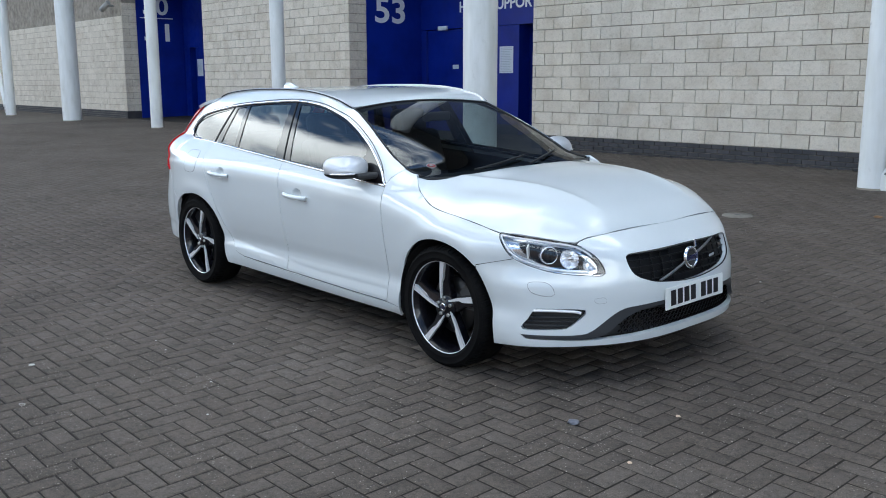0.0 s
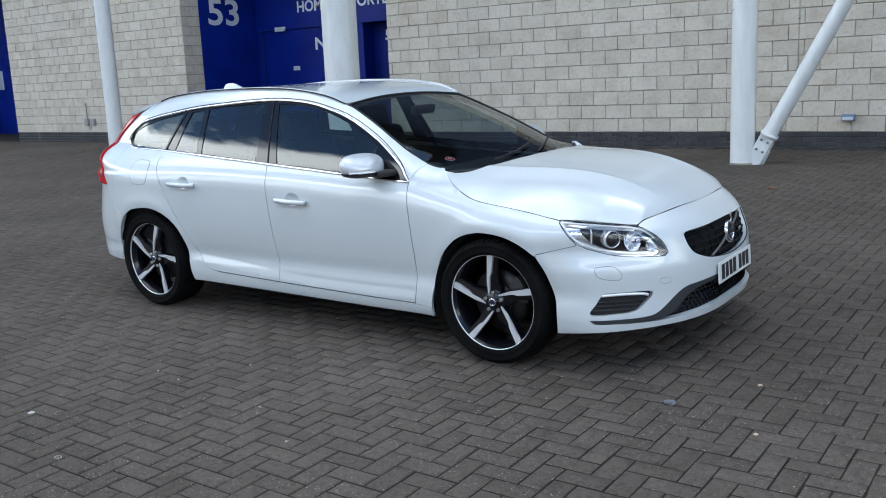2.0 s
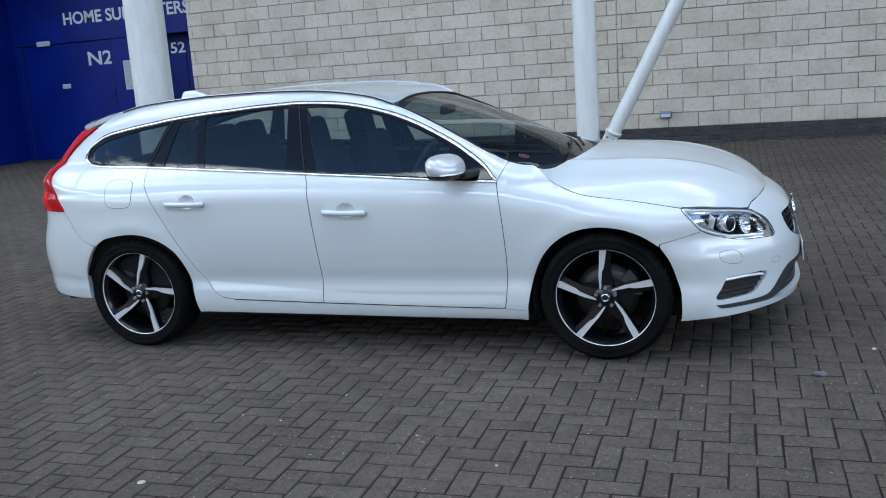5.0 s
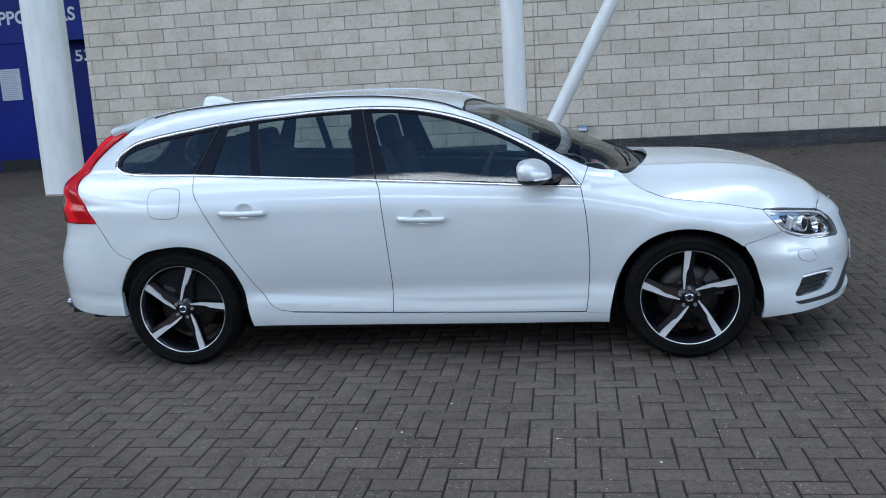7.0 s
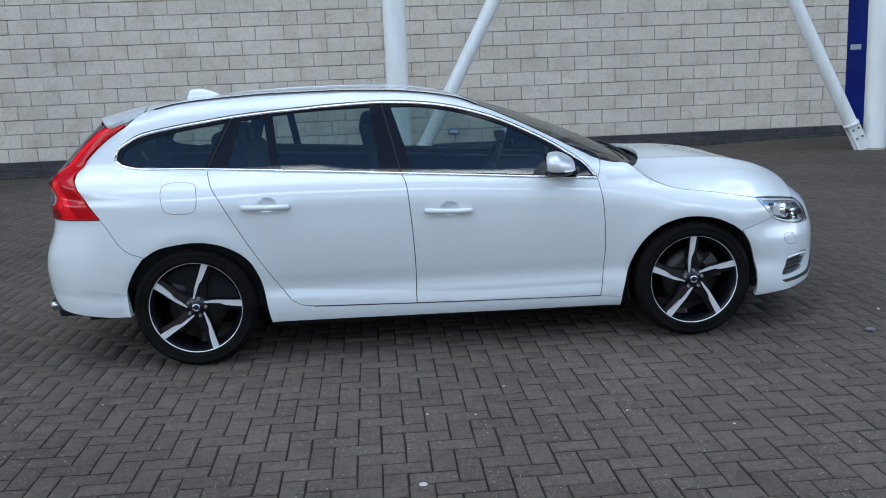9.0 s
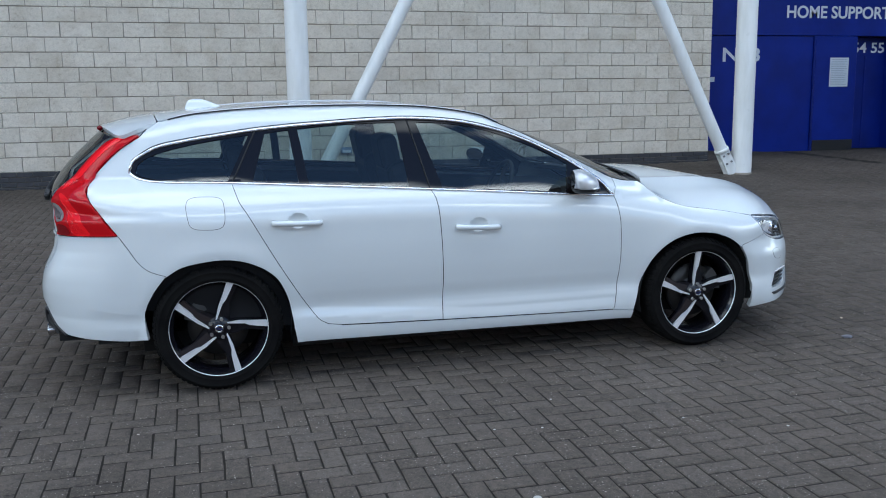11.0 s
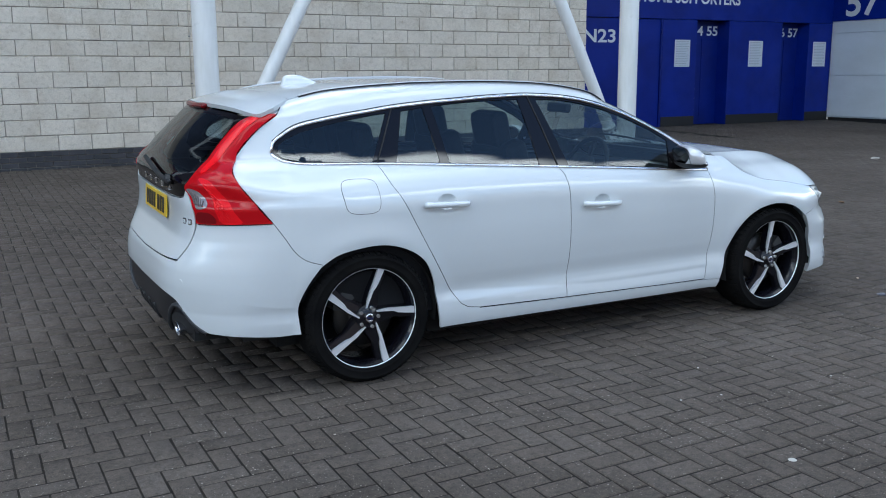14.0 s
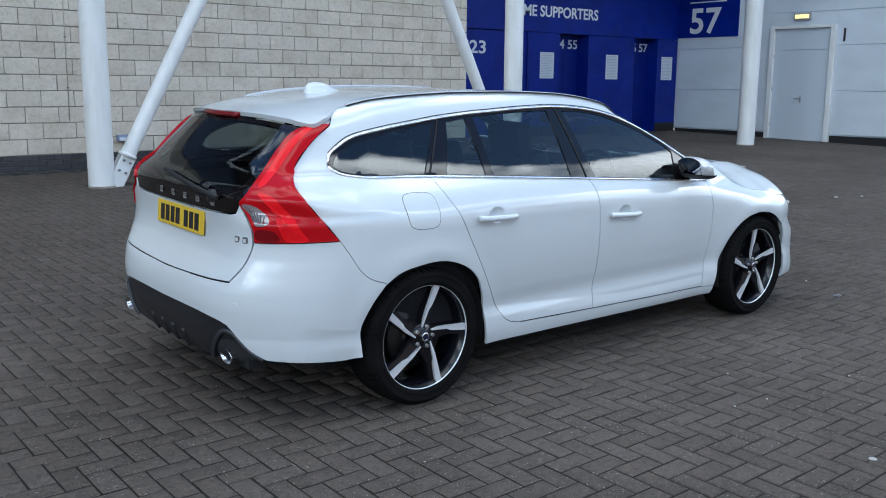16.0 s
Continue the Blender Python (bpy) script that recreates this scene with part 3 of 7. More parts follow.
part("turnstile_door", boxed(-25.3, -24.85, BAY_Y + 0.3, BAY_Y + 0.35, 0.1, LINTEL), BLUE_DARK, gate_w)
notice(-24.74, 1.72, 2.32, 0.42, BAY_Y + 0.002, 9)


def number_panel(bay, upper, lower):
    """Blue panel on the side of a recess with two numbers and a rule."""
    th = empty("gate_number_sign", pose(bay[0], 0, 0), "blue panel with white gate numbers over and under a rule", "sign", "gate number signs")
    part("panel", boxed(0.004, 0.03, WALL_Y + 0.535, BAY_Y - 0.003, 0.1, STAND_TOP, 0.003, 1), BLUE, th)
    turn = pose(0.031, 0, 0, 0, 0, 90)
    for txt, z in ((upper, 3.88), (lower, 2.95)):
        letters(txt, 0.63, 0.96, 0.02, LETTER, th, "digit", pose(0.031, 10.09, z, 0, 0, 90))
    part("rule", boxed(0, 1.25, -0.004, 0, 0, 0.03), LETTER, th, m=pose(0.031, 9.96, 3.755, 0, 0, 90))
    return th


number_panel(BAY_E, "52", "53")
number_panel(BAY_W, "50", "51")

lampb = empty("bulkhead_lamp", pose(-11.25, BAY_Y, 2.77), "small pale bulkhead lamp on the gate lintel", "lamp")
part("housing", boxed(-0.17, 0.17, -0.06, 0.0, 0, 0.11, 0.015), PAPER, lampb)
lampb = empty("bulkhead_lamp", pose(9.3, BAY_Y, 2.8), "small pale bulkhead lamp on the gate lintel", "lamp")
part("housing", boxed(-0.14, 0.14, -0.06, 0.0, 0, 0.11, 0.015), PAPER, lampb)
plate = empty("door_sign", pose(-10.95, BAY_Y + 0.04, 1.82), "small pale safety sign on the blue door", "sign")
part("plate", boxed(0, 0.22, -0.005, 0, 0, 0.1, 0.002, 1), PAPER, plate)
part("print", bar_rows(0.22, 0.1, 3, 4), INK, plate, m=pose(0, -0.0055, 0))["kind"] = "stuff"
plate = empty("door_sign", pose(10.42, BAY_Y + 0.04, 1.78), "small pale safety sign on the blue door", "sign")
part("plate", boxed(0, 0.22, -0.005, 0, 0, 0.1, 0.002, 1), PAPER, plate)
part("print", bar_rows(0.22, 0.1, 3, 4), INK, plate, m=pose(0, -0.0055, 0))["kind"] = "stuff"

# ---- white clad side wall with door ----
XW = BAY_C[1]
DOOR_Y0, DOOR_Y1 = 7.1, 8.67
clad = part("wall_clad", boxed(XW + 0.04, XW + 0.3, 3.6, BAY_Y + 0.4, 0.33, STAND_TOP), CLAD, None)
tagged(clad, "white metal clad side wall with horizontal panel joints", "wall", kind="structure")
bm = bmesh.new()
for z0, z1 in ((0.36, 1.408), (1.416, 2.492), (2.5, 3.31), (3.317, 4.25), (4.257, 5.2)):
    pan = bmesh.new()
    for y0, y1 in ((DOOR_Y1 + 0.075, BAY_Y - 0.002), (3.6, DOOR_Y0 - 0.075)):
        if z0 < 3:
            box(pan, XW, XW + 0.045, y0, y1, z0, min(z1, 5.2), 0.004, 1)
    if z0 < 3:
        part("panel", pan, CLAD, clad)
part("panel", boxed(XW, XW + 0.045, 3.6, BAY_Y - 0.002, 3.317, 4.25, 0.004, 1), CLAD, clad)
part("panel", boxed(XW, XW + 0.045, DOOR_Y0 - 0.07, DOOR_Y1 + 0.07, 3.005, 3.31, 0.004, 1), CLAD, clad)
part("base_strip", boxed(XW + 0.06, XW + 0.2, 3.6, BAY_Y - 0.002, 0.0, 0.36), BLACK_BASE, clad)
ext = empty("exit_door", pose(XW, 0, 0), "white painted steel exit door with a closed transom panel", "door")
gd = float(ground_z(19, 8)) - 0.01
part("leaf", boxed(0.0, 0.038, DOOR_Y0 + 0.05, DOOR_Y1 - 0.05, gd, 2.4, 0.004, 1), DOOR_GREY, ext)
part("transom", boxed(0.0, 0.038, DOOR_Y0 + 0.05, DOOR_Y1 - 0.05, 2.406, 2.915, 0.004, 1), DOOR_GREY, ext)
for a, b in ((DOOR_Y0 - 0.07, DOOR_Y0 + 0.045), (DOOR_Y1 - 0.045, DOOR_Y1 + 0.07)):
    part("frame", boxed(-0.08, 0.035, a, b, gd, 3.0, 0.006, 1), WHITE_STEEL, ext)
part("frame", boxed(-0.078, 0.034, DOOR_Y0 + 0.046, DOOR_Y1 - 0.046, 2.92, 3.0, 0.006, 1), WHITE_STEEL, ext)
hd = part("handle", boxed(-0.028, -0.012, DOOR_Y0 + 0.72, DOOR_Y0 + 0.76, 1.1, 1.3, 0.006), STEEL, ext, "steel lever handle")
part("lever", tube(bmesh.new(), (-0.06, DOOR_Y0 + 0.74, 1.22), (-0.06, DOOR_Y0 + 0.88, 1.22), 0.011, n=10), STEEL, hd)
part("spindle", tube(bmesh.new(), (-0.012, DOOR_Y0 + 0.74, 1.22), (-0.066, DOOR_Y0 + 0.74, 1.22), 0.01, n=10), STEEL, hd)
for z in (0.5, 1.4, 2.2):
    part("hinge", tube(bmesh.new(), (-0.03, DOOR_Y1 - 0.05, z), (-0.03, DOOR_Y1 - 0.05, z + 0.1), 0.012, n=10), STEEL, ext)
lamp = empty("exit_lamp", pose(XW, 7.92, 3.13), "lit yellow bulkhead lamp over the exit door", "lamp")
part("housing", boxed(-0.07, 0.0, -0.22, 0.22, -0.005, 0.16, 0.015), CAM_GREY, lamp)
part("lens", boxed(-0.085, -0.06, -0.18, 0.18, 0.03, 0.125, 0.012), LAMP_GLOW, lamp, "glowing yellow lens")
dig = empty("door_number", pose(XW - 0.002, 6.86, 2.575, 0, 0, -90), "black vinyl digit on the white cladding", "sign")
part("digit", lettering("1", 0.315, None, 0.012), BLACK_INK, dig)
sg = empty("gate_number_sign", pose(XW, 0, 0), "blue panel with white gate numbers and a rule", "sign", "gate number signs")
part("panel", boxed(-0.03, -0.002, 9.71, BAY_Y - 0.004, 2.8, 6.0, 0.003, 1), BLUE, sg)
letters("57", 0.68, 0.97, 0.02, LETTER, sg, "digit", pose(-0.031, 11.2, 2.89, 0, 0, -90))
part("rule", boxed(0, 1.15, -0.004, 0, 0, 0.03), LETTER, sg, m=pose(-0.031, 11.24, 3.71, 0, 0, -90))

# ---- columns and braces ----
COL_Y = 7.5


def column(x, r, label):
    g = float(ground_z(x, COL_Y))
    th = empty("column", pose(x, COL_Y, g), label, "column", "columns of the stand")
    prof = [(r, -0.05), (r, STAND_TOP - g)]
    part("shaft", lathe(bmesh.new(), prof, 40, "Z"), WHITE_STEEL, th, smooth=True)
    part("grout_collar", lathe(bmesh.new(), [(r + 0.004, -0.04), (r + 0.006, 0.012), (r, 0.02)], 40, "Z"), MORTAR, th)
    return th


for x, r in ((1.405, 0.16), (8.62, 0.162), (16.03, 0.195), (-5.66, 0.308), (-12.5, 0.165), (-19.33, 0.17), (-26.2, 0.315), (-33.05, 0.185)):
    column(x, r, "thick white painted steel column" if r > 0.3 else "white painted steel column standing on the paving")


def brace(x, to, label):
    """A slanting tube from a bolted foot beside a column towards the soffit."""
    g = float(ground_z(x, COL_Y))
    th = empty("brace", pose(x, COL_Y, g), label, "brace", "slanting braces")
    s = 1 if to > 0 else -1
    way = Vector((to, 0, 7.0)).normalized()
    foot = Vector((0, 0, 0.02))
    a = foot + way * 0.42
    part("tube", tube(bmesh.new(), a, foot + way * (STAND_TOP - g - 0.02) / way.z, 0.098, n=28, caps=False), WHITE_STEEL, th, smooth=False)
    part("end_ring", tube(bmesh.new(), a - way * 0.03, a + way * 0.02, 0.118, n=28), WHITE_STEEL, th)
    q = Matrix(((way.z, 0, way.x), (0, 1, 0), (-way.x, 0, way.z))).to_4x4()
    pl = part("foot_plate", boxed(-0.095, 0.095, -0.012, 0.012, -0.02, 0.42, 0.006, 1), WHITE_STEEL, th, m=Matrix.Translation((0, -0.06, 0.02)) @ q)
    part("foot_plate", boxed(-0.095, 0.095, -0.012, 0.012, -0.02, 0.42, 0.006, 1), WHITE_STEEL, th, m=Matrix.Translation((0, 0.06, 0.02)) @ q)
    for z in (0.19, 0.33):
        for u in (-0.045, 0.045):
            part("bolt", tube(bmesh.new(), (u, -0.012, z), (u, -0.034, z), 0.017, n=6), GALV, pl)
    part("lug", boxed(-0.11, 0.11, -0.03, 0.03, -0.05, 0.24, 0.01, 1), WHITE_STEEL, th, m=q)
    return th


brace(1.56, 3.72, "white slanting brace tube bolted to a foot beside its column")
brace(8.43, -3.6, "white slanting brace tube bolted to a foot beside its column")
brace(-33.45, -3.45, "far white slanting brace tube beside its column")

# ---- fittings on the walls ----
soc = empty("wall_light", pose(2.35, WALL_Y, 0.63), "blue-grey plastic light box low on the block wall", "wall light")
part("box", boxed(-0.085, 0.085, -0.1, -0.002, 0, 0.1, 0.014), LIGHT_BLUE_BOX, soc)
part("lens", boxed(-0.07, 0.07, -0.108, -0.098, 0.012, 0.06, 0.004), PAPER, soc)
wire = empty("conduit", pose(1.62, WALL_Y - 0.006, 1.0), "thin pale cable clipped down the block wall", "cable")
part("cable", tube(bmesh.new(), (0, 0, -0.05), (0.03, 0, 5.5), 0.007, n=8), BLOCK, wire)
for z in (0.4, 1.1, 1.8, 2.5):
    part("clip", boxed(-0.012, 0.02, -0.01, 0.004, z, z + 0.018), GALV, wire)

cctv = empty("wall_camera", pose(-26.4, WALL_Y, 4.18), "grey bullet camera on a bracket on the wall", "camera")
part("bracket", tube(bmesh.new(), (0, 0, 0), (0, -0.22, -0.02), 0.03, n=10), CAM_GREY, cctv)
part("housing", tube(bmesh.new(), (0.16, -0.24, 0.1), (-0.22, -0.34, -0.14), 0.085, 0.1, n=14), CAM_GREY, cctv)
dome = empty("dome_camera", pose(-16.5, WALL_Y, 4.1), "white dome camera hung from a wall bracket", "camera")
part("bracket", boxed(-0.05, 0.05, -0.26, 0, -0.02, 0.06, 0.01), WHITE_STEEL, dome)
part("shroud", tube(bmesh.new(), (0, -0.24, 0.0), (0, -0.24, -0.14), 0.11, 0.12, n=18), WHITE_STEEL, dome)
bm = bmesh.new()
bmesh.ops.create_uvsphere(bm, u_segments=16, v_segments=10, radius=0.1)
part("dome", bm, PIANO_DARK, dome, "dark dome", smooth=True, m=pose(0, -0.24, -0.14))
tap = empty("wall_tap", pose(-16.1, WALL_Y, 0.74), "small twin wall socket low on the block wall", "socket")
for d in (-0.14, 0.14):
    part("box", boxed(d - 0.07, d + 0.07, -0.09, 0, -0.09, 0.09, 0.015), CAM_GREY, tap)
part("pipe", tube(bmesh.new(), (-0.14, -0.03, 0.09), (-0.14, -0.03, 0.5), 0.015, n=8), CAM_GREY, tap)


# ---- small things on the paving ----
def ground_pose(x, y, lift=0.0, rz=0.0):
    return pose(x, y, float(ground_z(x, y)) + lift, math.degrees(math.atan(SLOPE)), 0, 0) @ pose(0, 0, 0, 0, 0, rz)


drain = empty("drain_cover", ground_pose(1.28, 4.59, 0.0, 8), "worn grey concrete drain cover set in the paving", "drain cover")
bm = lathe(bmesh.new(), [(0.0, 0.012), (0.05, 0.012), (0.055, 0.008), (0.15, 0.008), (0.165, -0.01)], 26, "Z")
LID = material("worn grey concrete", (0.2, 0.185, 0.165), 0.9, spec=0.2)
t = Tree(LID)
t.colour(t.mix((0.2, 0.185, 0.165), t.ramp(t.noise(14, 6), [(0.3, (0.6, 0.6, 0.6)), (0.65, (1.1, 1.1, 1.08))]), 1.0, "MULTIPLY"))
part("lid", bm, LID, drain)
# flat black disc on the lid, painted in for the dark of a hole
part("hole", lathe(bmesh.new(), [(0.0, 0.0135), (0.03, 0.0135)], 14, "Z"), BLACK_BASE, drain)


def crumple(r, seed, flat=0.35):
    bm = bmesh.new()
    bmesh.ops.create_icosphere(bm, subdivisions=2, radius=r)
    g = random.Random(seed)
    for v in bm.verts:
        v.co *= g.uniform(0.65, 1.25)
        v.co.z *= flat
        v.co.z += r * flat * 0.7
    return bm


for k, (x, y, r, mat, lab, cat) in enumerate((
        (3.77, -0.99, 0.028, LITTER_BLUE, "crushed blue-grey wrapper on the paving", "litter"), (4.05, -0.59, 0.011, GUM, "pale cigarette end on the paving", "litter"),
        (4.2, -1.15, 0.011, GUM, "pale cigarette end on the paving", "litter"), (2.4, 5.4, 0.045, LEAF, "brown scrap on the paving", "litter"), (2.98, 2.04, 0.008, LITTER_WHITE, "white scrap on the paving", "litter"),
        (9.1, 1.77, 0.025, LITTER_WHITE, "white paper scrap on the paving", "litter"), (9.53, 1.63, 0.022, LITTER_WHITE, "white paper scrap on the paving", "litter"),
        (11.37, 4.62, 0.07, LITTER_WHITE, "crumpled white paper on the paving", "litter"), (7.03, 1.87, 0.03, LEAF, "dry brown leaf on the paving", "leaf"), (1.59, -1.5, 0.006, LITTER_WHITE, "tiny white chip on the paving", "litter"))):
    ob = part("litter", crumple(r, k), mat, None, m=ground_pose(x, y, 0.0, 40 * k))
    tagged(ob, lab, cat, "scraps on the paving")
# small flat disc for a pale leaf-like scrap
flat_scrap = part("leaf_scrap", lathe(bmesh.new(), [(0.0, 0.0022), (0.014, 0.002), (0.018, -0.001)], 12, "Z"), LITTER_WHITE, None, m=ground_pose(1.13, -2.5, 0.0))
tagged(flat_scrap, "flat pale leaf-like scrap on a paver", "litter", "scraps on the paving")
wr = empty("wire_loop", ground_pose(1.75, -2.74, 0.002, 20), "thin pale loop of wire on the paving", "litter", "scraps on the paving")
bm = bmesh.new()
rows = []
for k in range(28):
    a = 2 * math.pi * k / 28
    c = Vector((0.017 * math.cos(a), 0.012 * math.sin(a), 0.001))
    rows.append([bm.verts.new(c + Vector((math.cos(a) * math.cos(b_), math.sin(a) * math.cos(b_), math.sin(b_))) * 0.0013) for b_ in (0, 1.57, 3.14, 4.71)])
for k in range(28):
    for j in range(4):
        bm.faces.new((rows[k][j], rows[k][(j + 1) % 4], rows[(k + 1) % 28][(j + 1) % 4], rows[(k + 1) % 28][j]))
part("wire", bm, LITTER_WHITE, wr, smooth=True)
for k, (x, y) in enumerate(((2.1, -1.91), (1.19, -1.8), (2.51, -2.14), (1.41, -1.84))):
    ob = part("litter", crumple(0.006, 20 + k), LITTER_WHITE, None, m=ground_pose(x, y, 0.0, 70 * k))
    tagged(ob, "tiny white chip on the paving", "litter", "scraps on the paving")
chips = []
g = random.Random(5)
for k in range(420):
    x, y = g.uniform(-6, 9), g.uniform(-5, 6)
    r = g.uniform(0.0012, 0.0038)
    z = float(ground_z(x, y))
    v = np.array([(x + r * math.cos(a), y + r * 0.8 * math.sin(a), z + 0.0012) for a in (0.3, 1.9, 3.3, 4.9)] + [(x, y, z + 0.0012 + r * 0.7)])
    chips.append((v, [(0, 1, 4), (1, 2, 4), (2, 3, 4), (3, 0, 4)]))
grit = joined("grit", chips, LITTER_WHITE, None)
tagged(grit, "scattered pale grit on the paving", "grit", kind="stuff")

# ---- car: materials ----
PAINT = material("pearl white car paint", (0.65, 0.685, 0.697), 0.35, 0.0, 1.0, 0.08)
t = Tree(PAINT)
t.colour(t.mix((0.65, 0.685, 0.697), t.ramp(t.noise(900, 2), [(0.3, (0.96, 0.965, 0.97)), (0.7, (1.0, 1.0, 1.0))]), 1.0, "MULTIPLY"))
t.b.inputs["Coat IOR"].default_value = 1.55
SILVER = material("satin silver", (0.62, 0.63, 0.65), 0.3, 0.4)
RAIL = material("satin silver rail", (0.5, 0.51, 0.53), 0.3, 0.6)
CHROME = material("chrome", (0.86, 0.87, 0.89), 0.16, 1.0)
PIANO = material("gloss black trim", (0.006, 0.0045, 0.005), 0.04, 0.0, 0.0, spec=0.45)
BLACK_PL = material("black grained plastic", (0.016, 0.016, 0.017), 0.55)
t = Tree(BLACK_PL)
t.bump(t.noise(700, 2), 0.2, 0.0006)
BLADE = material("satin dark grey trim", (0.034, 0.036, 0.041), 0.4, 0.1, 0.0)
DIFFUSER = material("dark grey lower valance", (0.014, 0.0145, 0.017), 0.38)
GRILLE = material("matt black grille", (0.006, 0.006, 0.007), 0.5, spec=0.2)
BAR = material("dark satin bar", (0.22, 0.22, 0.23), 0.35, 0.7)
# black for real seals, and for shade put into panel gaps
SEAL_SHADE = material("dark gap lines and seals", (0.012, 0.012, 0.013), 0.8)
RUBBER = material("tyre rubber", (0.018, 0.018, 0.019), 0.85, 0.0, spec=0.06)
t = Tree(RUBBER)
t.colour(t.ramp(t.noise(7, 6), [(0.3, (0.004, 0.004, 0.0045)), (0.7, (0.01, 0.0098, 0.0095))]))
t.bump(t.noise(240, 3), 0.15, 0.0008)
RIM_BLACK = material("gloss black wheel paint", (0.006, 0.006, 0.009), 0.25, 0.0, 0.25, spec=0.3)
RIM_CUT = material("diamond cut alloy", (0.74, 0.75, 0.77), 0.34, 0.35)
DISC = material("brake disc iron", (0.05, 0.048, 0.046), 0.45, 0.8)
CALIPER = material("cast caliper", (0.07, 0.07, 0.07), 0.55, 0.5)
LINER = material("felt arch liner", (0.01, 0.01, 0.01), 0.95)
TRIM_IN = material("charcoal cabin trim", (0.007, 0.0075, 0.009), 0.75, spec=0.25)
SEAT = material("charcoal leather", (0.007, 0.0075, 0.009), 0.6, spec=0.25)
t = Tree(SEAT)
t.bump(t.noise(220, 3), 0.04, 0.0005)
CREAM = material("dark roof lining", (0.02, 0.02, 0.021), 0.9, spec=0.2)
PLATE_W = material("white reflective plate", (0.75, 0.76, 0.74), 0.35)
PLATE_Y = material("yellow reflective plate", (0.74, 0.5, 0.03), 0.35)
PLATE_INK = material("black plate bars", (0.012, 0.012, 0.014), 0.4)
RED_LAMP = material("red lamp lens", (0.42, 0.003, 0.007), 0.08, 0.0, 0.0, spec=0.25)
t = Tree(RED_LAMP)
t.b.inputs["Subsurface Weight"].default_value = 0.0
RED_DEEP = material("deep red lamp band", (0.16, 0.002, 0.005), 0.1, 0.0, 0.0, spec=0.4)
RED_BRIGHT = material("bright red light guide", (0.74, 0.006, 0.012), 0.15, 0.0, 0.0, spec=0.25)
LAMP_CLEAR = material("ribbed clear lamp", (0.85, 0.85, 0.86), 0.18, 0.2, 0.5)
REVERSE = material("ribbed grey lens", (0.3, 0.27, 0.27), 0.15, 0.3, 0.5)
RIB = material("dark lens rib", (0.09, 0.07, 0.07), 0.3)
LAMP_IN = material("headlamp bezel", (0.74, 0.77, 0.8), 0.16, 0.85)
REFLECTOR = material("bright lamp reflector", (0.88, 0.89, 0.92), 0.12, 0.9)
MIRROR = material("tinted mirror glass", (0.3, 0.32, 0.35), 0.02, 1.0)
DISC_PAPER = material("faded paper", (0.5, 0.42, 0.4), 0.8)
DISC_RED = material("red print", (0.5, 0.03, 0.03), 0.7)
LAMP_DARK = material("smoked lamp chamber", (0.01, 0.011, 0.014), 0.2, 0.0, 0.0, spec=0.12)
TIP = material("bright steel tip", (0.62, 0.62, 0.63), 0.2, 1.0)
LENS_BLUE = material("badge blue enamel", (0.01, 0.014, 0.05), 0.25, 0.0, 0.5)


def glass(name, tint, ior=1.5):
    """A thin pane: tinted see-through, mirrored by its Fresnel share."""
    m = bpy.data.materials.new(name)
    m.use_nodes = True
    nt = m.node_tree
    nt.nodes.clear()
    out = nt.nodes.new("ShaderNodeOutputMaterial")
    mix = nt.nodes.new("ShaderNodeMixShader")
    see = nt.nodes.new("ShaderNodeBsdfTransparent")
    see.inputs["Color"].default_value = (*tint, 1)
    glo = nt.nodes.new("ShaderNodeBsdfGlossy")
    glo.inputs["Roughness"].default_value = 0.01
    lw = nt.nodes.new("ShaderNodeLayerWeight")
    lw.inputs["Blend"].default_value = 0.5
    power = nt.nodes.new("ShaderNodeMath")
    power.operation = "POWER"
    power.inputs[1].default_value = 4.0
    share = nt.nodes.new("ShaderNodeMath")
    share.operation = "MULTIPLY_ADD"
    f0 = 2.1 * ((ior - 1) / (ior + 1)) ** 2
    share.inputs[1].default_value, share.inputs[2].default_value = 0.9 - f0, f0
    nt.links.new(lw.outputs["Facing"], power.inputs[0])
    nt.links.new(power.outputs["Value"], share.inputs[0])
    nt.links.new(share.outputs["Value"], mix.inputs["Fac"])
    nt.links.new(see.outputs["BSDF"], mix.inputs[1])
    nt.links.new(glo.outputs["BSDF"], mix.inputs[2])
    nt.links.new(mix.outputs["Shader"], out.inputs["Surface"])
    return m


GLASS = glass("green tinted car glass", (0.58, 0.66, 0.65), 1.5)
GLASS_SCREEN = glass("windscreen glass", (0.56, 0.62, 0.63), 1.5)
GLASS_REAR = glass("rear screen glass", (0.3, 0.33, 0.33), 1.5)
LENS = glass("clear lamp cover", (0.97, 0.98, 0.99), 1.4)

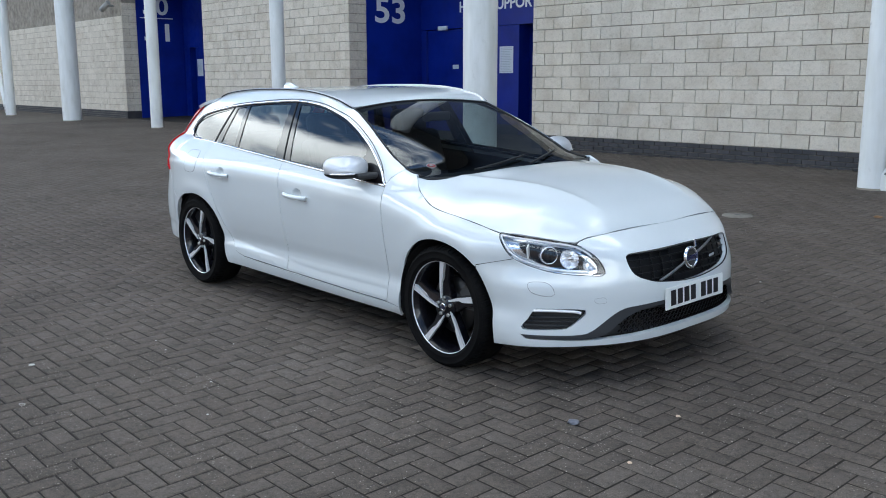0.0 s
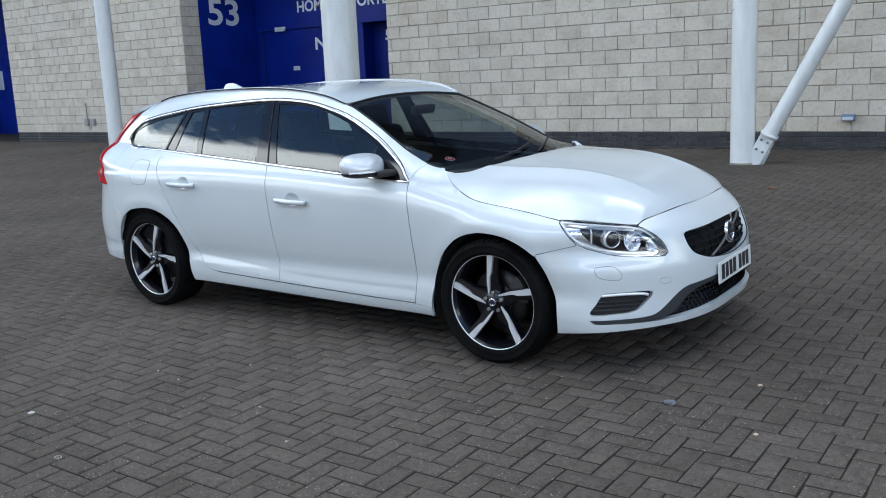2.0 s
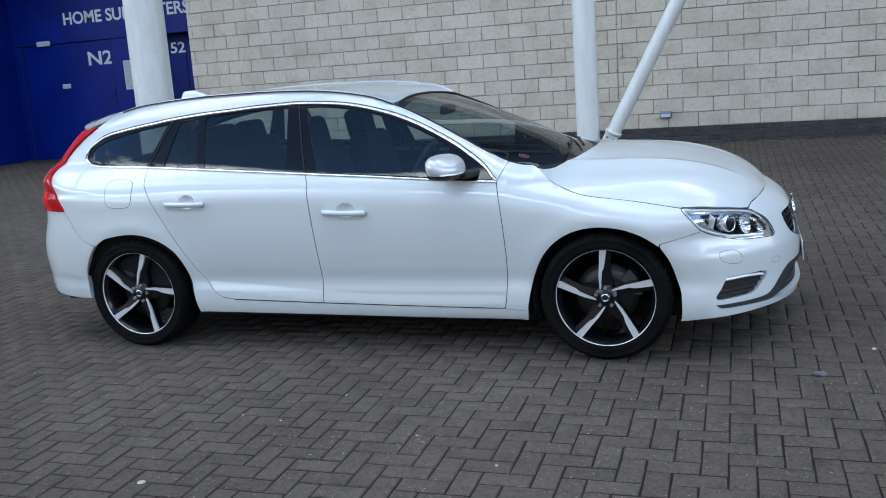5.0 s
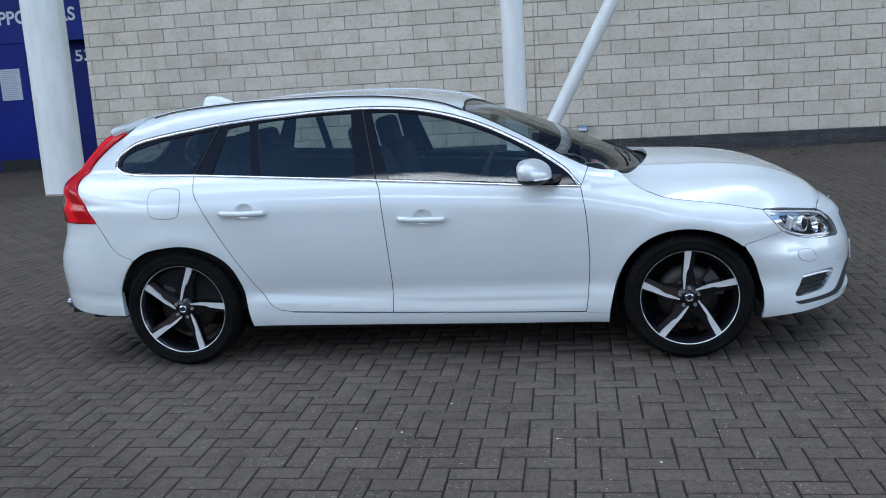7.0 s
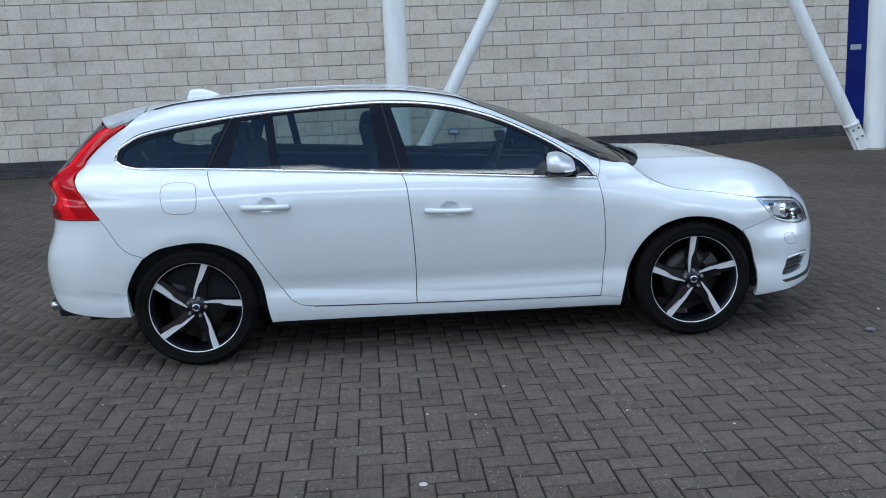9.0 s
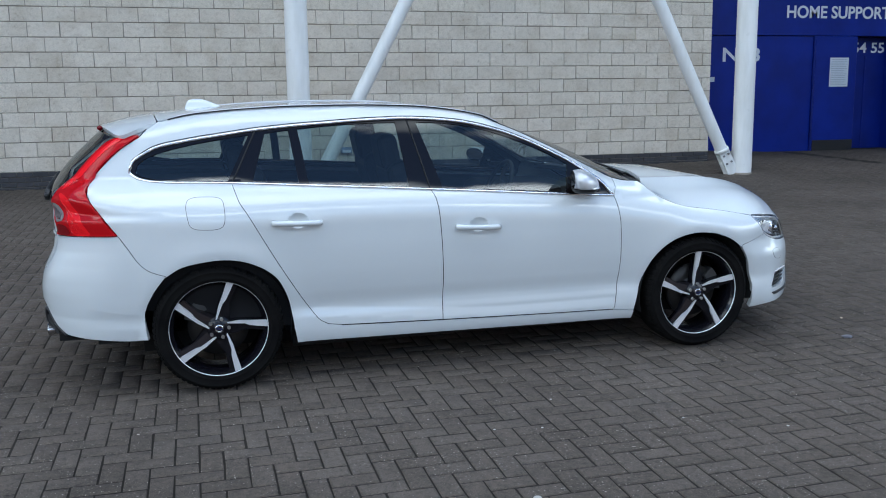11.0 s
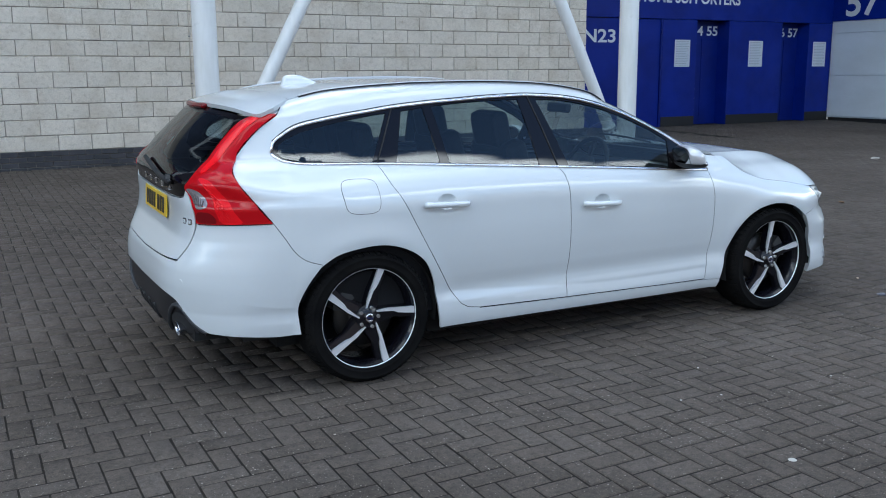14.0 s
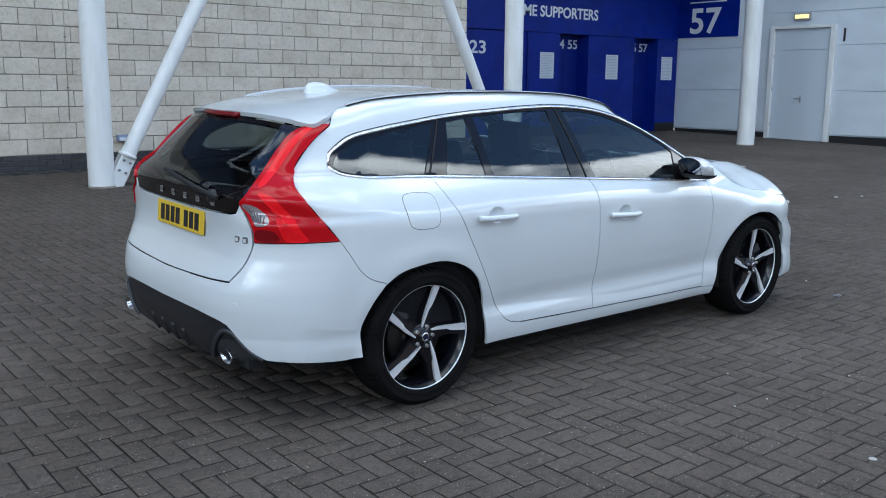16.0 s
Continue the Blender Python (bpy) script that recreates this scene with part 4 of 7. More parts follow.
# ---- car: form of the bodywork (rear axle at x = 0, nose towards +x, middle plane y = 0) ----
def curve1(xs, ys):
    """A smooth function through given points (monotone cubic)."""
    xs, ys = np.array(xs, float), np.array(ys, float)
    h, d = np.diff(xs), np.diff(ys) / np.diff(xs)
    m = np.zeros(len(xs))
    m[0], m[-1] = d[0], d[-1]
    for i in range(1, len(xs) - 1):
        if d[i - 1] * d[i] > 0:
            w1, w2 = 2 * h[i] + h[i - 1], h[i] + 2 * h[i - 1]
            m[i] = (w1 + w2) / (w1 / d[i - 1] + w2 / d[i])

    def f(x):
        x = np.clip(np.asarray(x, float), xs[0], xs[-1])
        i = np.clip(np.searchsorted(xs, x) - 1, 0, len(xs) - 2)
        u = (x - xs[i]) / h[i]
        a, b = 2 * u**3 - 3 * u**2 + 1, u**3 - 2 * u**2 + u
        return a * ys[i] + b * h[i] * m[i] + (1 - a) * ys[i + 1] + (u**3 - u**2) * h[i] * m[i + 1]
    return f


BELT = curve1([-0.6, -0.33, 0.11, 1.15, 1.9, 2.24, 2.5, 2.7, 2.87, 3.01, 3.16, 3.4, 3.7], [1.11, 1.1, 1.07, 1.004, 0.955, 0.931, 0.905, 0.862, 0.832, 0.805, 0.776, 0.73, 0.69])
BELT_Y = curve1([-0.6, -0.38, -0.2, 0.0, 0.3, 0.8, 1.4, 2.0, 2.24, 2.5, 2.7, 2.87, 3.16, 3.4], [0.66, 0.695, 0.728, 0.755, 0.785, 0.815, 0.833, 0.835, 0.83, 0.815, 0.836, 0.838, 0.822, 0.8])
FULL_Y = curve1([-0.9, -0.4, -0.05, 0.45, 1.2, 1.9, 2.25, 2.45, 2.8, 3.1, 3.5], [0.89, 0.905, 0.92, 0.905, 0.897, 0.893, 0.885, 0.893, 0.915, 0.907, 0.9])
LOWER = curve1([0.15, 0.19, 0.215, 0.25, 0.3, 0.345, 0.39, 0.41, 0.5, 0.62, 0.75, 0.95], [0.12, 0.062, 0.047, 0.036, 0.03, 0.031, 0.04, 0.042, 0.026, 0.008, 0.0, 0.0])
SHOULDER = curve1([-0.6, 0.0, 0.6, 1.5, 2.3, 2.8, 3.3], [0.3, 0.24, 0.19, 0.16, 0.16, 0.15, 0.15])
NOSE_X = curve1([0.15, 0.19, 0.24, 0.3, 0.45, 0.55, 0.63, 0.69, 0.74, 0.79, 0.84], [3.62, 3.69, 3.725, 3.735, 3.735, 3.727, 3.706, 3.67, 3.613, 3.525, 3.39])
NOSE_K = curve1([0.2, 0.3, 0.4, 0.52, 0.58, 0.62, 0.68, 0.72, 0.8], [0.64, 0.68, 0.72, 0.73, 0.79, 0.81, 0.75, 0.7, 0.62])
TAIL_X = curve1([0.2, 0.27, 0.33, 0.42, 0.52, 0.6, 0.65, 0.7, 0.76, 0.85, 0.93, 0.98, 1.01, 1.05, 1.34, 1.5], [-0.8, -0.86, -0.89, -0.903, -0.9, -0.885, -0.865, -0.838, -0.812, -0.801, -0.807, -0.823, -0.832, -0.825, -0.57, -0.4])
TAIL_K = curve1([0.3, 0.42, 0.5, 0.6, 0.66, 0.75, 0.81, 0.86, 0.92, 0.97, 1.0, 1.1, 1.4], [0.71, 0.74, 0.78, 0.85, 0.89, 0.94, 0.98, 1.01, 1.01, 0.76, 0.68, 0.62, 0.62])
TAIL_P = curve1([0.42, 0.5, 0.6, 0.66, 0.75, 0.9, 0.97, 1.03, 1.12, 1.4], [5.0, 5.5, 6.2, 6.7, 7.4, 7.6, 5.4, 4.5, 2.8, 2.55])


TOP_Z = curve1([-0.6, -0.45, -0.21, -0.07, 0.1, 0.265, 0.43, 0.76, 1.085, 1.245, 1.4, 1.5, 1.627, 1.707, 1.86, 2.01, 2.16, 2.277, 2.42], [1.29, 1.335, 1.389, 1.416, 1.432, 1.442, 1.449, 1.452, 1.444, 1.431, 1.409, 1.388, 1.337, 1.305, 1.233, 1.156, 1.076, 1.02, 0.992])
TOP_Y = curve1([-0.6, -0.28, 0.0, 0.5, 1.0, 1.4, 1.5, 1.627, 1.707, 1.86, 2.01, 2.16, 2.277, 2.42], [0.47, 0.505, 0.525, 0.555, 0.578, 0.6, 0.6, 0.58, 0.592, 0.628, 0.668, 0.697, 0.705, 0.72])


def soft_min(a, b, k):
    h = np.clip(0.5 + 0.5 * (b - a) / k, 0, 1)
    return b + (a - b) * h - k * h * (1 - h)


CREASE_Z = curve1([0.3, 0.49, 1.22, 1.58, 2.25], [0.412, 0.404, 0.352, 0.335, 0.333])


def half_width(x, z, rolled=True):
    """Half width of the car at x and height z; rolled: with the inward turn at the roof edge."""
    x, z = np.asarray(x, float), np.asarray(z, float)
    top, ty = BELT(x), BELT_Y(x)
    u = np.clip((top - z) / SHOULDER(x), 0, 1)
    low = FULL_Y(x) - LOWER(z)
    y = ty + (low - ty) * (1 - (1 - u) ** 2.4)
    h = np.maximum(z - top, 0)
    front = step(2.2, 2.42, x)
    y = np.where(z > top, ty - 0.42 * h - (0.25 + 4.5 * front) * h * h, y)
    # the roof edge and the windscreen pillar roll inwards
    tz = TOP_Z(x)
    hh = np.maximum(tz - top, 0)
    miss = np.maximum(ty - 0.42 * hh - (0.25 + 4.5 * front) * hh * hh - TOP_Y(x), 0)
    roll = np.clip((z - (tz - 0.07)) / 0.07, 0, 1.3) * (x < 2.42)
    if rolled:
        y = y - miss * roll * roll
    # sharp crease low on the doors, above the kicked-out sill
    dz = z - CREASE_Z(x)
    dent = np.where(dz > 0, np.clip(1 - dz / 0.16, 0, 1) ** 2, np.clip(1 + dz / 0.05, 0, 1))
    y = y - 0.008 * dent * step(0.38, 0.52, x) * (1 - step(2.2, 2.32, x))
    # crease round the lower rear bumper
    dz = z - (0.44 + 0.16 * np.clip(-x - 0.45, -0.1, 0.5))
    y = y - (0.05 * np.clip(dz, 0, 0.1) + 0.2 * np.clip(-dz, 0, 0.2)) * (1 - step(-0.4, -0.34, x))
    # soft flares over the wheel arches
    for xa in (0.0, 2.776):
        r = np.hypot(x - xa, z - 0.335)
        y = y + 0.009 * np.exp(-((r - 0.40) / 0.06) ** 2) * (z < top)
    yf = np.clip((NOSE_X(z) - x) / NOSE_K(z), 0, None) ** (1 / 3.0)
    yr = np.clip((x - TAIL_X(z)) / TAIL_K(z), 0, None) ** (1 / TAIL_P(z))
    return np.maximum(soft_min(soft_min(y, yf, 0.055), yr, 0.055), 0)


def side_at(a, b):
    """Right flank over (x, z)."""
    return np.stack([a, -half_width(a, b), b], -1)


def pane_at(a, b):
    """Right flank without the turn at the roof edge, as the panes curve."""
    return np.stack([a, -half_width(a, b, False), b], -1)


def polar_at(xc, sign):
    """Front (sign 1) or rear (sign -1) over (angle from the middle, z); angle < 0 is the right side."""
    def f(a, b):
        a, b = np.asarray(a, float), np.asarray(b, float)
        s, c = np.abs(np.sin(a)), np.cos(a)
        lo, hi = np.full(a.shape, 0.05), np.full(a.shape, 1.6)
        for _ in range(46):
            m = (lo + hi) / 2
            out = m * s > half_width(xc + sign * m * c, b)
            out |= (sign * (xc + sign * m * c) > np.where(sign > 0, NOSE_X(b), -TAIL_X(b)))
            hi, lo = np.where(out, m, hi), np.where(out, lo, m)
        return np.stack([xc + sign * lo * c, np.sign(a) * lo * s, b], -1)
    return f


FRONT_C, REAR_C = 2.55, 0.25
front_at, rear_at = polar_at(FRONT_C, 1), polar_at(REAR_C, -1)

# ---- car: building tools ----
from mathutils import geometry


def bend(pts, gap=0.02, closed=False):
    """A smooth line through pts (Catmull-Rom), with points about gap apart. Any dimension."""
    p = np.array(pts, float)
    if len(p) < 3:
        d = np.linalg.norm(p[1] - p[0])
        k = max(1, int(d / gap))
        return p[0] + (p[1] - p[0]) * (np.arange(k + 1) / k)[:, None]
    ext = np.vstack([p[-1], p, p[0], p[1]]) if closed else np.vstack([2 * p[0] - p[1], p, 2 * p[-1] - p[-2]])
    out = []
    for i in range(len(p) if closed else len(p) - 1):
        a, b, c, d = ext[i:i + 4]
        k = max(1, int(np.linalg.norm(c - b) / gap))
        u = (np.arange(k) / k)[:, None]
        out.append(0.5 * (2 * b + (c - a) * u + (2 * a - 5 * b + 4 * c - d) * u**2 + (3 * b - a - 3 * c + d) * u**3))
    if not closed:
        out.append(p[-1:])
    return np.vstack(out)


def ring_of(*segs, gap=0.02):
    """A closed outline of smooth segments that meet in corners."""
    out = []
    for s in segs:
        q = bend(s, gap)
        out.append(q if not out or np.linalg.norm(out[-1][-1] - q[0]) > 1e-5 else q[1:])
    q = np.vstack(out)
    if np.linalg.norm(q[0] - q[-1]) < 1e-5:
        q = q[:-1]
    keep = [0]
    for i in range(1, len(q)):
        if np.linalg.norm(q[i] - q[keep[-1]]) > gap * 0.12:
            keep.append(i)
    return q[keep]


def shrink(q, g):
    """The outline moved inwards by g."""
    area = 0.5 * np.sum(q[:, 0] * np.roll(q[:, 1], -1) - np.roll(q[:, 0], -1) * q[:, 1])
    d = np.roll(q, -1, 0) - q
    d /= np.linalg.norm(d, axis=1)[:, None] + 1e-12
    n = np.stack([-d[:, 1], d[:, 0]], -1) * np.sign(area)
    m = n + np.roll(n, 1, 0)
    m /= np.maximum((m * m).sum(1) / 2, 0.4)[:, None]
    return q + m * g


def inside(pts, q):
    x, y = pts[:, 0], pts[:, 1]
    r = np.zeros(len(pts), bool)
    a, b = q, np.roll(q, -1, 0)
    for (x0, y0), (x1, y1) in zip(a, b):
        c = (y0 > y) != (y1 > y)
        with np.errstate(divide="ignore", invalid="ignore"):
            r ^= c & (x < (x1 - x0) * (y - y0) / (y1 - y0 + 1e-15) + x0)
    return r


def normals_of(at, d):
    e = 5e-4
    pu = at(d[:, 0] + e, d[:, 1]) - at(d[:, 0] - e, d[:, 1])
    pv = at(d[:, 0], d[:, 1] + e) - at(d[:, 0], d[:, 1] - e)
    n = np.cross(pu, pv)
    return n / (np.linalg.norm(n, axis=1)[:, None] + 1e-12)


def patch(name, q, at, mat, parent, label="", gap=0.03, holes=(), lift=0.0, depth=0.012, cut=0.002, toward=(1, 1, 1), mirror=False, centre=(1.4, 0, 0.55), shade=None, ridge=None):
    """A panel: the outline q in the domain of the surface `at`, filled, lifted off it, with edges turned in."""
    loops = [shrink(q, cut) if cut else q] + [np.array(h) for h in holes]
    pts = np.vstack(loops)
    lo, hi = loops[0].min(0), loops[0].max(0)
    gx, gy = np.meshgrid(np.arange(lo[0], hi[0], gap), np.arange(lo[1], hi[1], gap), indexing="ij")
    g = np.stack([gx.ravel(), gy.ravel()], -1)
    g[:, 0] += np.where(np.round((g[:, 1] - lo[1]) / gap).astype(int) % 2, gap / 2, 0)
    ok = inside(g, loops[0])
    for h in loops[1:]:
        ok &= ~inside(g, h)
    g = g[ok]
    if len(g):
        d2 = np.full(len(g), 9.0)
        for k in range(0, len(pts), 200):
            d2 = np.minimum(d2, ((g[:, None, :] - pts[None, k:k + 200]) ** 2).sum(-1).min(1))
        g = g[d2 > (0.45 * gap) ** 2]
    if ridge is not None:
        # rows of points along a crease, so that it runs straight
        row = np.arange(lo[0] + 0.004, hi[0], 0.012)
        along = np.concatenate([np.stack([row, ridge(row) + d], -1) for d in (-0.007, 0.0, 0.007)])
        along = along[inside(along, shrink(loops[0], 0.004))]
        near = np.abs(g[:, 1] - ridge(g[:, 0])) < 0.014
        g = np.concatenate([g[~near], along])
    edges, base = [], 0
    for l in loops:
        edges += [(base + i, base + (i + 1) % len(l)) for i in range(len(l))]
        base += len(l)
    allp = np.vstack([pts, g])
    res = geometry.delaunay_2d_cdt([Vector(p) for p in allp], edges, [], 0, 1e-6)
    dv = np.array([tuple(v) for v in res[0]])
    tri = np.array([f for f in res[2]])
    mid = dv[tri].mean(1)
    ok = inside(mid, loops[0])
    for h in loops[1:]:
        ok &= ~inside(mid, h)
    tri = tri[ok]
    co, nn = at(dv[:, 0], dv[:, 1]), normals_of(at, dv)
    s = np.sign((nn * (co - np.array(centre))).sum(1).sum()) or 1
    nn = nn * s
    co = co + nn * lift
    if shade:
        nn = normals_of(shade, dv)
        nn = nn * np.sign((nn * (co - np.array(centre))).sum(1).sum())
    fn = np.cross(co[tri[:, 1]] - co[tri[:, 0]], co[tri[:, 2]] - co[tri[:, 0]])
    flip = (fn * nn[tri[:, 0]]).sum(1) < 0
    tri[flip] = tri[flip][:, ::-1]
    faces = [tuple(int(i) for i in f) for f in tri]
    lnorm = [nn[i] for f in faces for i in f]
    verts = [co]
    nb = len(co)
    if depth:
        # turned-in edge along every free side
        seen = {}
        for f in faces:
            for i in range(3):
                a, b = f[i], f[(i + 1) % 3]
                seen[(a, b)] = 1
        free = [(a, b) for a, b in seen if (b, a) not in seen]
        ids = sorted({i for e in free for i in e})
        low = {i: nb + k for k, i in enumerate(ids)}
        top = {i: nb + len(ids) + k for k, i in enumerate(ids)}
        verts += [co[ids] - nn[ids] * depth, co[ids]]
        for a, b in free:
            faces.append((top[b], top[a], low[a], low[b]))
            e = np.cross(co[b] - co[a], nn[a])
            e /= np.linalg.norm(e) + 1e-12
            lnorm += [e] * 4
    v = np.vstack(verts)
    ln = np.array(lnorm)
    out = []
    for m in ((1, -1) if mirror else (1,)):
        vv, ff, ll = v, faces, ln
        if m < 0:
            vv = v * (1, -1, 1)
            ff, ll, k = [], [], 0
            for f in faces:
                ff.append(f[::-1])
                ll.append(ln[k:k + len(f)][::-1] * (1, -1, 1))
                k += len(f)
            ll = np.vstack(ll)
        me = mesh_from(name, vv, ff, mat, True)
        me.normals_split_custom_set([tuple(n) for n in ll])
        out.append(put(name, me, parent if not isinstance(parent, (tuple, list)) else parent[0 if m > 0 else 1], label))
    return out if mirror else out[0]


def sweep(name, line, r, mat, parent, label="", n=8, flat=1.0, mirror=False, ends=True):
    """A rod of radius r along a 3D line; flat squeezes it in height."""
    p = np.array(line, float)
    obs = []
    for m in ((1, -1) if mirror else (1,)):
        q = p * (1, m, 1)
        bm = bmesh.new()
        rings = []
        for i in range(len(q)):
            t = Vector(q[min(i + 1, len(q) - 1)] - q[max(i - 1, 0)]).normalized()
            a = t.cross(Vector((0, 0, 1)))
            a = a.normalized() if a.length > 1e-3 else Vector((0, 1, 0))
            b = a.cross(t).normalized()
            k = 1.0
            rings.append([bm.verts.new(Vector(q[i]) + (a * math.cos(w) + b * math.sin(w) * flat) * r * k) for w in (2 * math.pi * j / n for j in range(n))])
        for i in range(len(rings) - 1):
            for j in range(n):
                bm.faces.new((rings[i][j], rings[i][(j + 1) % n], rings[i + 1][(j + 1) % n], rings[i + 1][j]))
        if ends:
            bm.faces.new(rings[0])
            bm.faces.new(rings[-1][::-1])
        bmesh.ops.recalc_face_normals(bm, faces=list(bm.faces))
        obs.append(part(name, bm, mat, parent if not isinstance(parent, (tuple, list)) else parent[0 if m > 0 else 1], label, smooth=True))
    return obs if mirror else obs[0]


def deg(rows):
    return [(radians(a), z) for a, z in rows]


# ---- car: body ----
ROLL = math.degrees(math.atan(SLOPE))
car = empty("car", pose(0, -0.88, 0, ROLL, 0, 0) @ pose(0, 0.88, 0), "pearl white estate car with black and silver alloy wheels", "car")

CHROME_TOP = [(-0.4, 1.135), (-0.386, 1.182), (-0.323, 1.226), (-0.244, 1.261), (-0.067, 1.294), (0.106, 1.318), (0.242, 1.336), (0.442, 1.354), (0.607, 1.364), (0.77, 1.374), (0.931, 1.38), (1.065, 1.382), (1.249, 1.372), (1.406, 1.352), (1.562, 1.315), (1.715, 1.263), (1.865, 1.195), (2.013, 1.116), (2.158, 1.018), (2.21, 0.958), (2.236, 0.93)]
BELT_LINE = [(2.236, 0.93), (1.898, 0.952), (1.563, 0.977), (1.151, 1.006), (0.789, 1.03), (0.297, 1.06), (0.104, 1.07), (-0.043, 1.076), (-0.256, 1.084), (-0.36, 1.103), (-0.4, 1.135)]
REAR_GAP = [(0.103, 1.072), (0.134, 0.978), (0.166, 0.928), (0.303, 0.68), (0.43, 0.467), (0.499, 0.366), (0.53, 0.332), (0.565, 0.313), (0.64, 0.301)]
B_GAP = [(1.151, 1.006), (1.178, 0.922), (1.205, 0.55), (1.204, 0.284)]
FRONT_GAP = [(2.246, 0.261), (2.256, 0.317), (2.27, 0.486), (2.27, 0.612), (2.258, 0.792), (2.236, 0.93)]
REAR_ARCH = [(0.402, 0.221), (0.387, 0.302), (0.376, 0.381), (0.354, 0.481), (0.307, 0.577), (0.236, 0.639), (0.144, 0.68), (0.049, 0.697), (-0.051, 0.692), (-0.165, 0.67), (-0.252, 0.62)]
FRONT_ARCH = [(3.046, 0.596), (2.968, 0.648), (2.884, 0.682), (2.801, 0.697), (2.717, 0.697), (2.619, 0.673), (2.534, 0.622), (2.462, 0.54), (2.409, 0.422), (2.376, 0.288), (2.37, 0.25)]
HOOD_SEAM = [(2.425, 0.998), (2.45, 0.98), (2.505, 0.929), (2.588, 0.884), (2.7, 0.85), (2.868, 0.826), (3.011, 0.801), (3.153, 0.772)]
REAR_SEAM = [(-0.246, 0.63), (-0.322, 0.657), (-0.372, 0.7), (-0.414, 0.766), (-0.462, 0.838)]
LAMP_EDGE = [(-0.462, 0.838), (-0.552, 0.958), (-0.59, 1.014), (-0.6, 1.066), (-0.554, 1.139), (-0.449, 1.24), (-0.341, 1.311)]
top_edge = [(x, float(TOP_Z(x))) for x in (-0.3, -0.2, -0.07, 0.1, 0.265, 0.43, 0.6, 0.76, 0.92, 1.085, 1.245, 1.4, 1.5, 1.56, 1.627)]
screen_side = [(x, float(TOP_Z(x))) for x in (1.627, 1.707, 1.86, 2.01, 2.16, 2.277)]
side_q = ring_of([(0.402, 0.221), (2.366, 0.195)], [(2.366, 0.195), (2.37, 0.25)], [(2.37, 0.25), (2.246, 0.257)], [(2.246, 0.257), (1.204, 0.28), (0.64, 0.297)], REAR_GAP[::-1],
                 BELT_LINE[6:], CHROME_TOP, [(2.236, 0.93), (2.277, 1.02)], screen_side[::-1], top_edge[::-1],
                 [(-0.3, float(TOP_Z(-0.3))), (-0.341, 1.311)], LAMP_EDGE[::-1], REAR_SEAM[::-1], [(-0.246, 0.63), (-0.252, 0.62)], REAR_ARCH[::-1])
side_r, side_l = patch("side_panel", side_q, side_at, PAINT, car, "", holes=(), mirror=True, depth=0.014, cut=0.0015, gap=0.025)

fender_q = ring_of(FRONT_GAP, [(2.236, 0.93), (2.277, 1.02)], [(2.277, 1.02), (2.35, 1.003), (2.425, 0.998)], HOOD_SEAM, [(3.153, 0.772), (3.18, 0.735), (3.234, 0.671), (3.24, 0.655)], [(3.24, 0.655), (3.051, 0.609)], FRONT_ARCH, [(2.37, 0.25), (2.246, 0.257)])
patch("front_wing", fender_q, side_at, PAINT, car, mirror=True, depth=0.014, gap=0.025)



def cup_line(x, z):
    """Outline of the finger dish behind a door handle."""
    return bend([(x + 0.075, z + 0.008), (x + 0.085, z + 0.035), (x + 0.13, z + 0.046), (x + 0.175, z + 0.032), (x + 0.185, z + 0.004), (x + 0.175, z - 0.022), (x + 0.13, z - 0.034), (x + 0.085, z - 0.022)], 0.012, closed=True)


fdoor_q = ring_of(B_GAP, [(1.204, 0.284), (2.246, 0.261)], FRONT_GAP, BELT_LINE[:4])
fdoor = patch("front_door", fdoor_q, side_at, PAINT, car, holes=[cup_line(1.273, 0.806)], ridge=CREASE_Z, mirror=True, depth=0.016, gap=0.014, cut=0.0023)
rdoor_q = ring_of(REAR_GAP, [(0.64, 0.301), (1.204, 0.284)], B_GAP[::-1], BELT_LINE[3:7])
rdoor = patch("rear_door", rdoor_q, side_at, PAINT, car, holes=[cup_line(0.293, 0.874)], ridge=CREASE_Z, mirror=True, depth=0.016, gap=0.014, cut=0.0023)


def on_side(rows, lift=0.0, gap=0.025):
    q = bend(rows, gap)
    return side_at(q[:, 0], q[:, 1]) + normals_side(q) * lift


def normals_side(q):
    n = normals_of(side_at, q)
    return n * np.where(n[:, 1:2] < 0, 1, -1)


# dark rods sunk in the panel gaps, in place of their shade
for rows in (REAR_GAP, B_GAP, FRONT_GAP, HOOD_SEAM[2:], [(3.24, 0.655), (3.051, 0.609)], REAR_SEAM):
    sweep("gap_shade", on_side(rows, -0.0075), 0.006, SEAL_SHADE, car, n=6, mirror=True)

sweep("gap_shade", on_side([(2.246, 0.259), (1.204, 0.282), (0.64, 0.299)], -0.009), 0.004, SEAL_SHADE, car, n=6, mirror=True)

# bonnet
HOOD_Z = curve1([2.3, 2.42, 2.63, 2.8, 3.0, 3.2, 3.4, 3.45, 3.5, 3.553, 3.65], [1.005, 1.008, 1.012, 1.005, 0.982, 0.943, 0.88, 0.858, 0.826, 0.78, 0.7])
HOOD_D = curve1([2.4, 2.5, 2.59, 2.7, 2.87, 3.01, 3.153, 3.212, 3.303, 3.371, 3.424, 3.47, 3.52, 3.56], [0.02, 0.17, 0.25, 0.295, 0.32, 0.35, 0.362, 0.376, 0.43, 0.517, 0.607, 0.69, 0.87, 1.0])


def seam_xy(rows):
    return [(x, -float(half_width(x, z))) for x, z in rows]


hood_half = [(2.632, 0.0), (2.615, -0.25), (2.56, -0.5), (2.48, -0.68), (2.427, -0.742)]
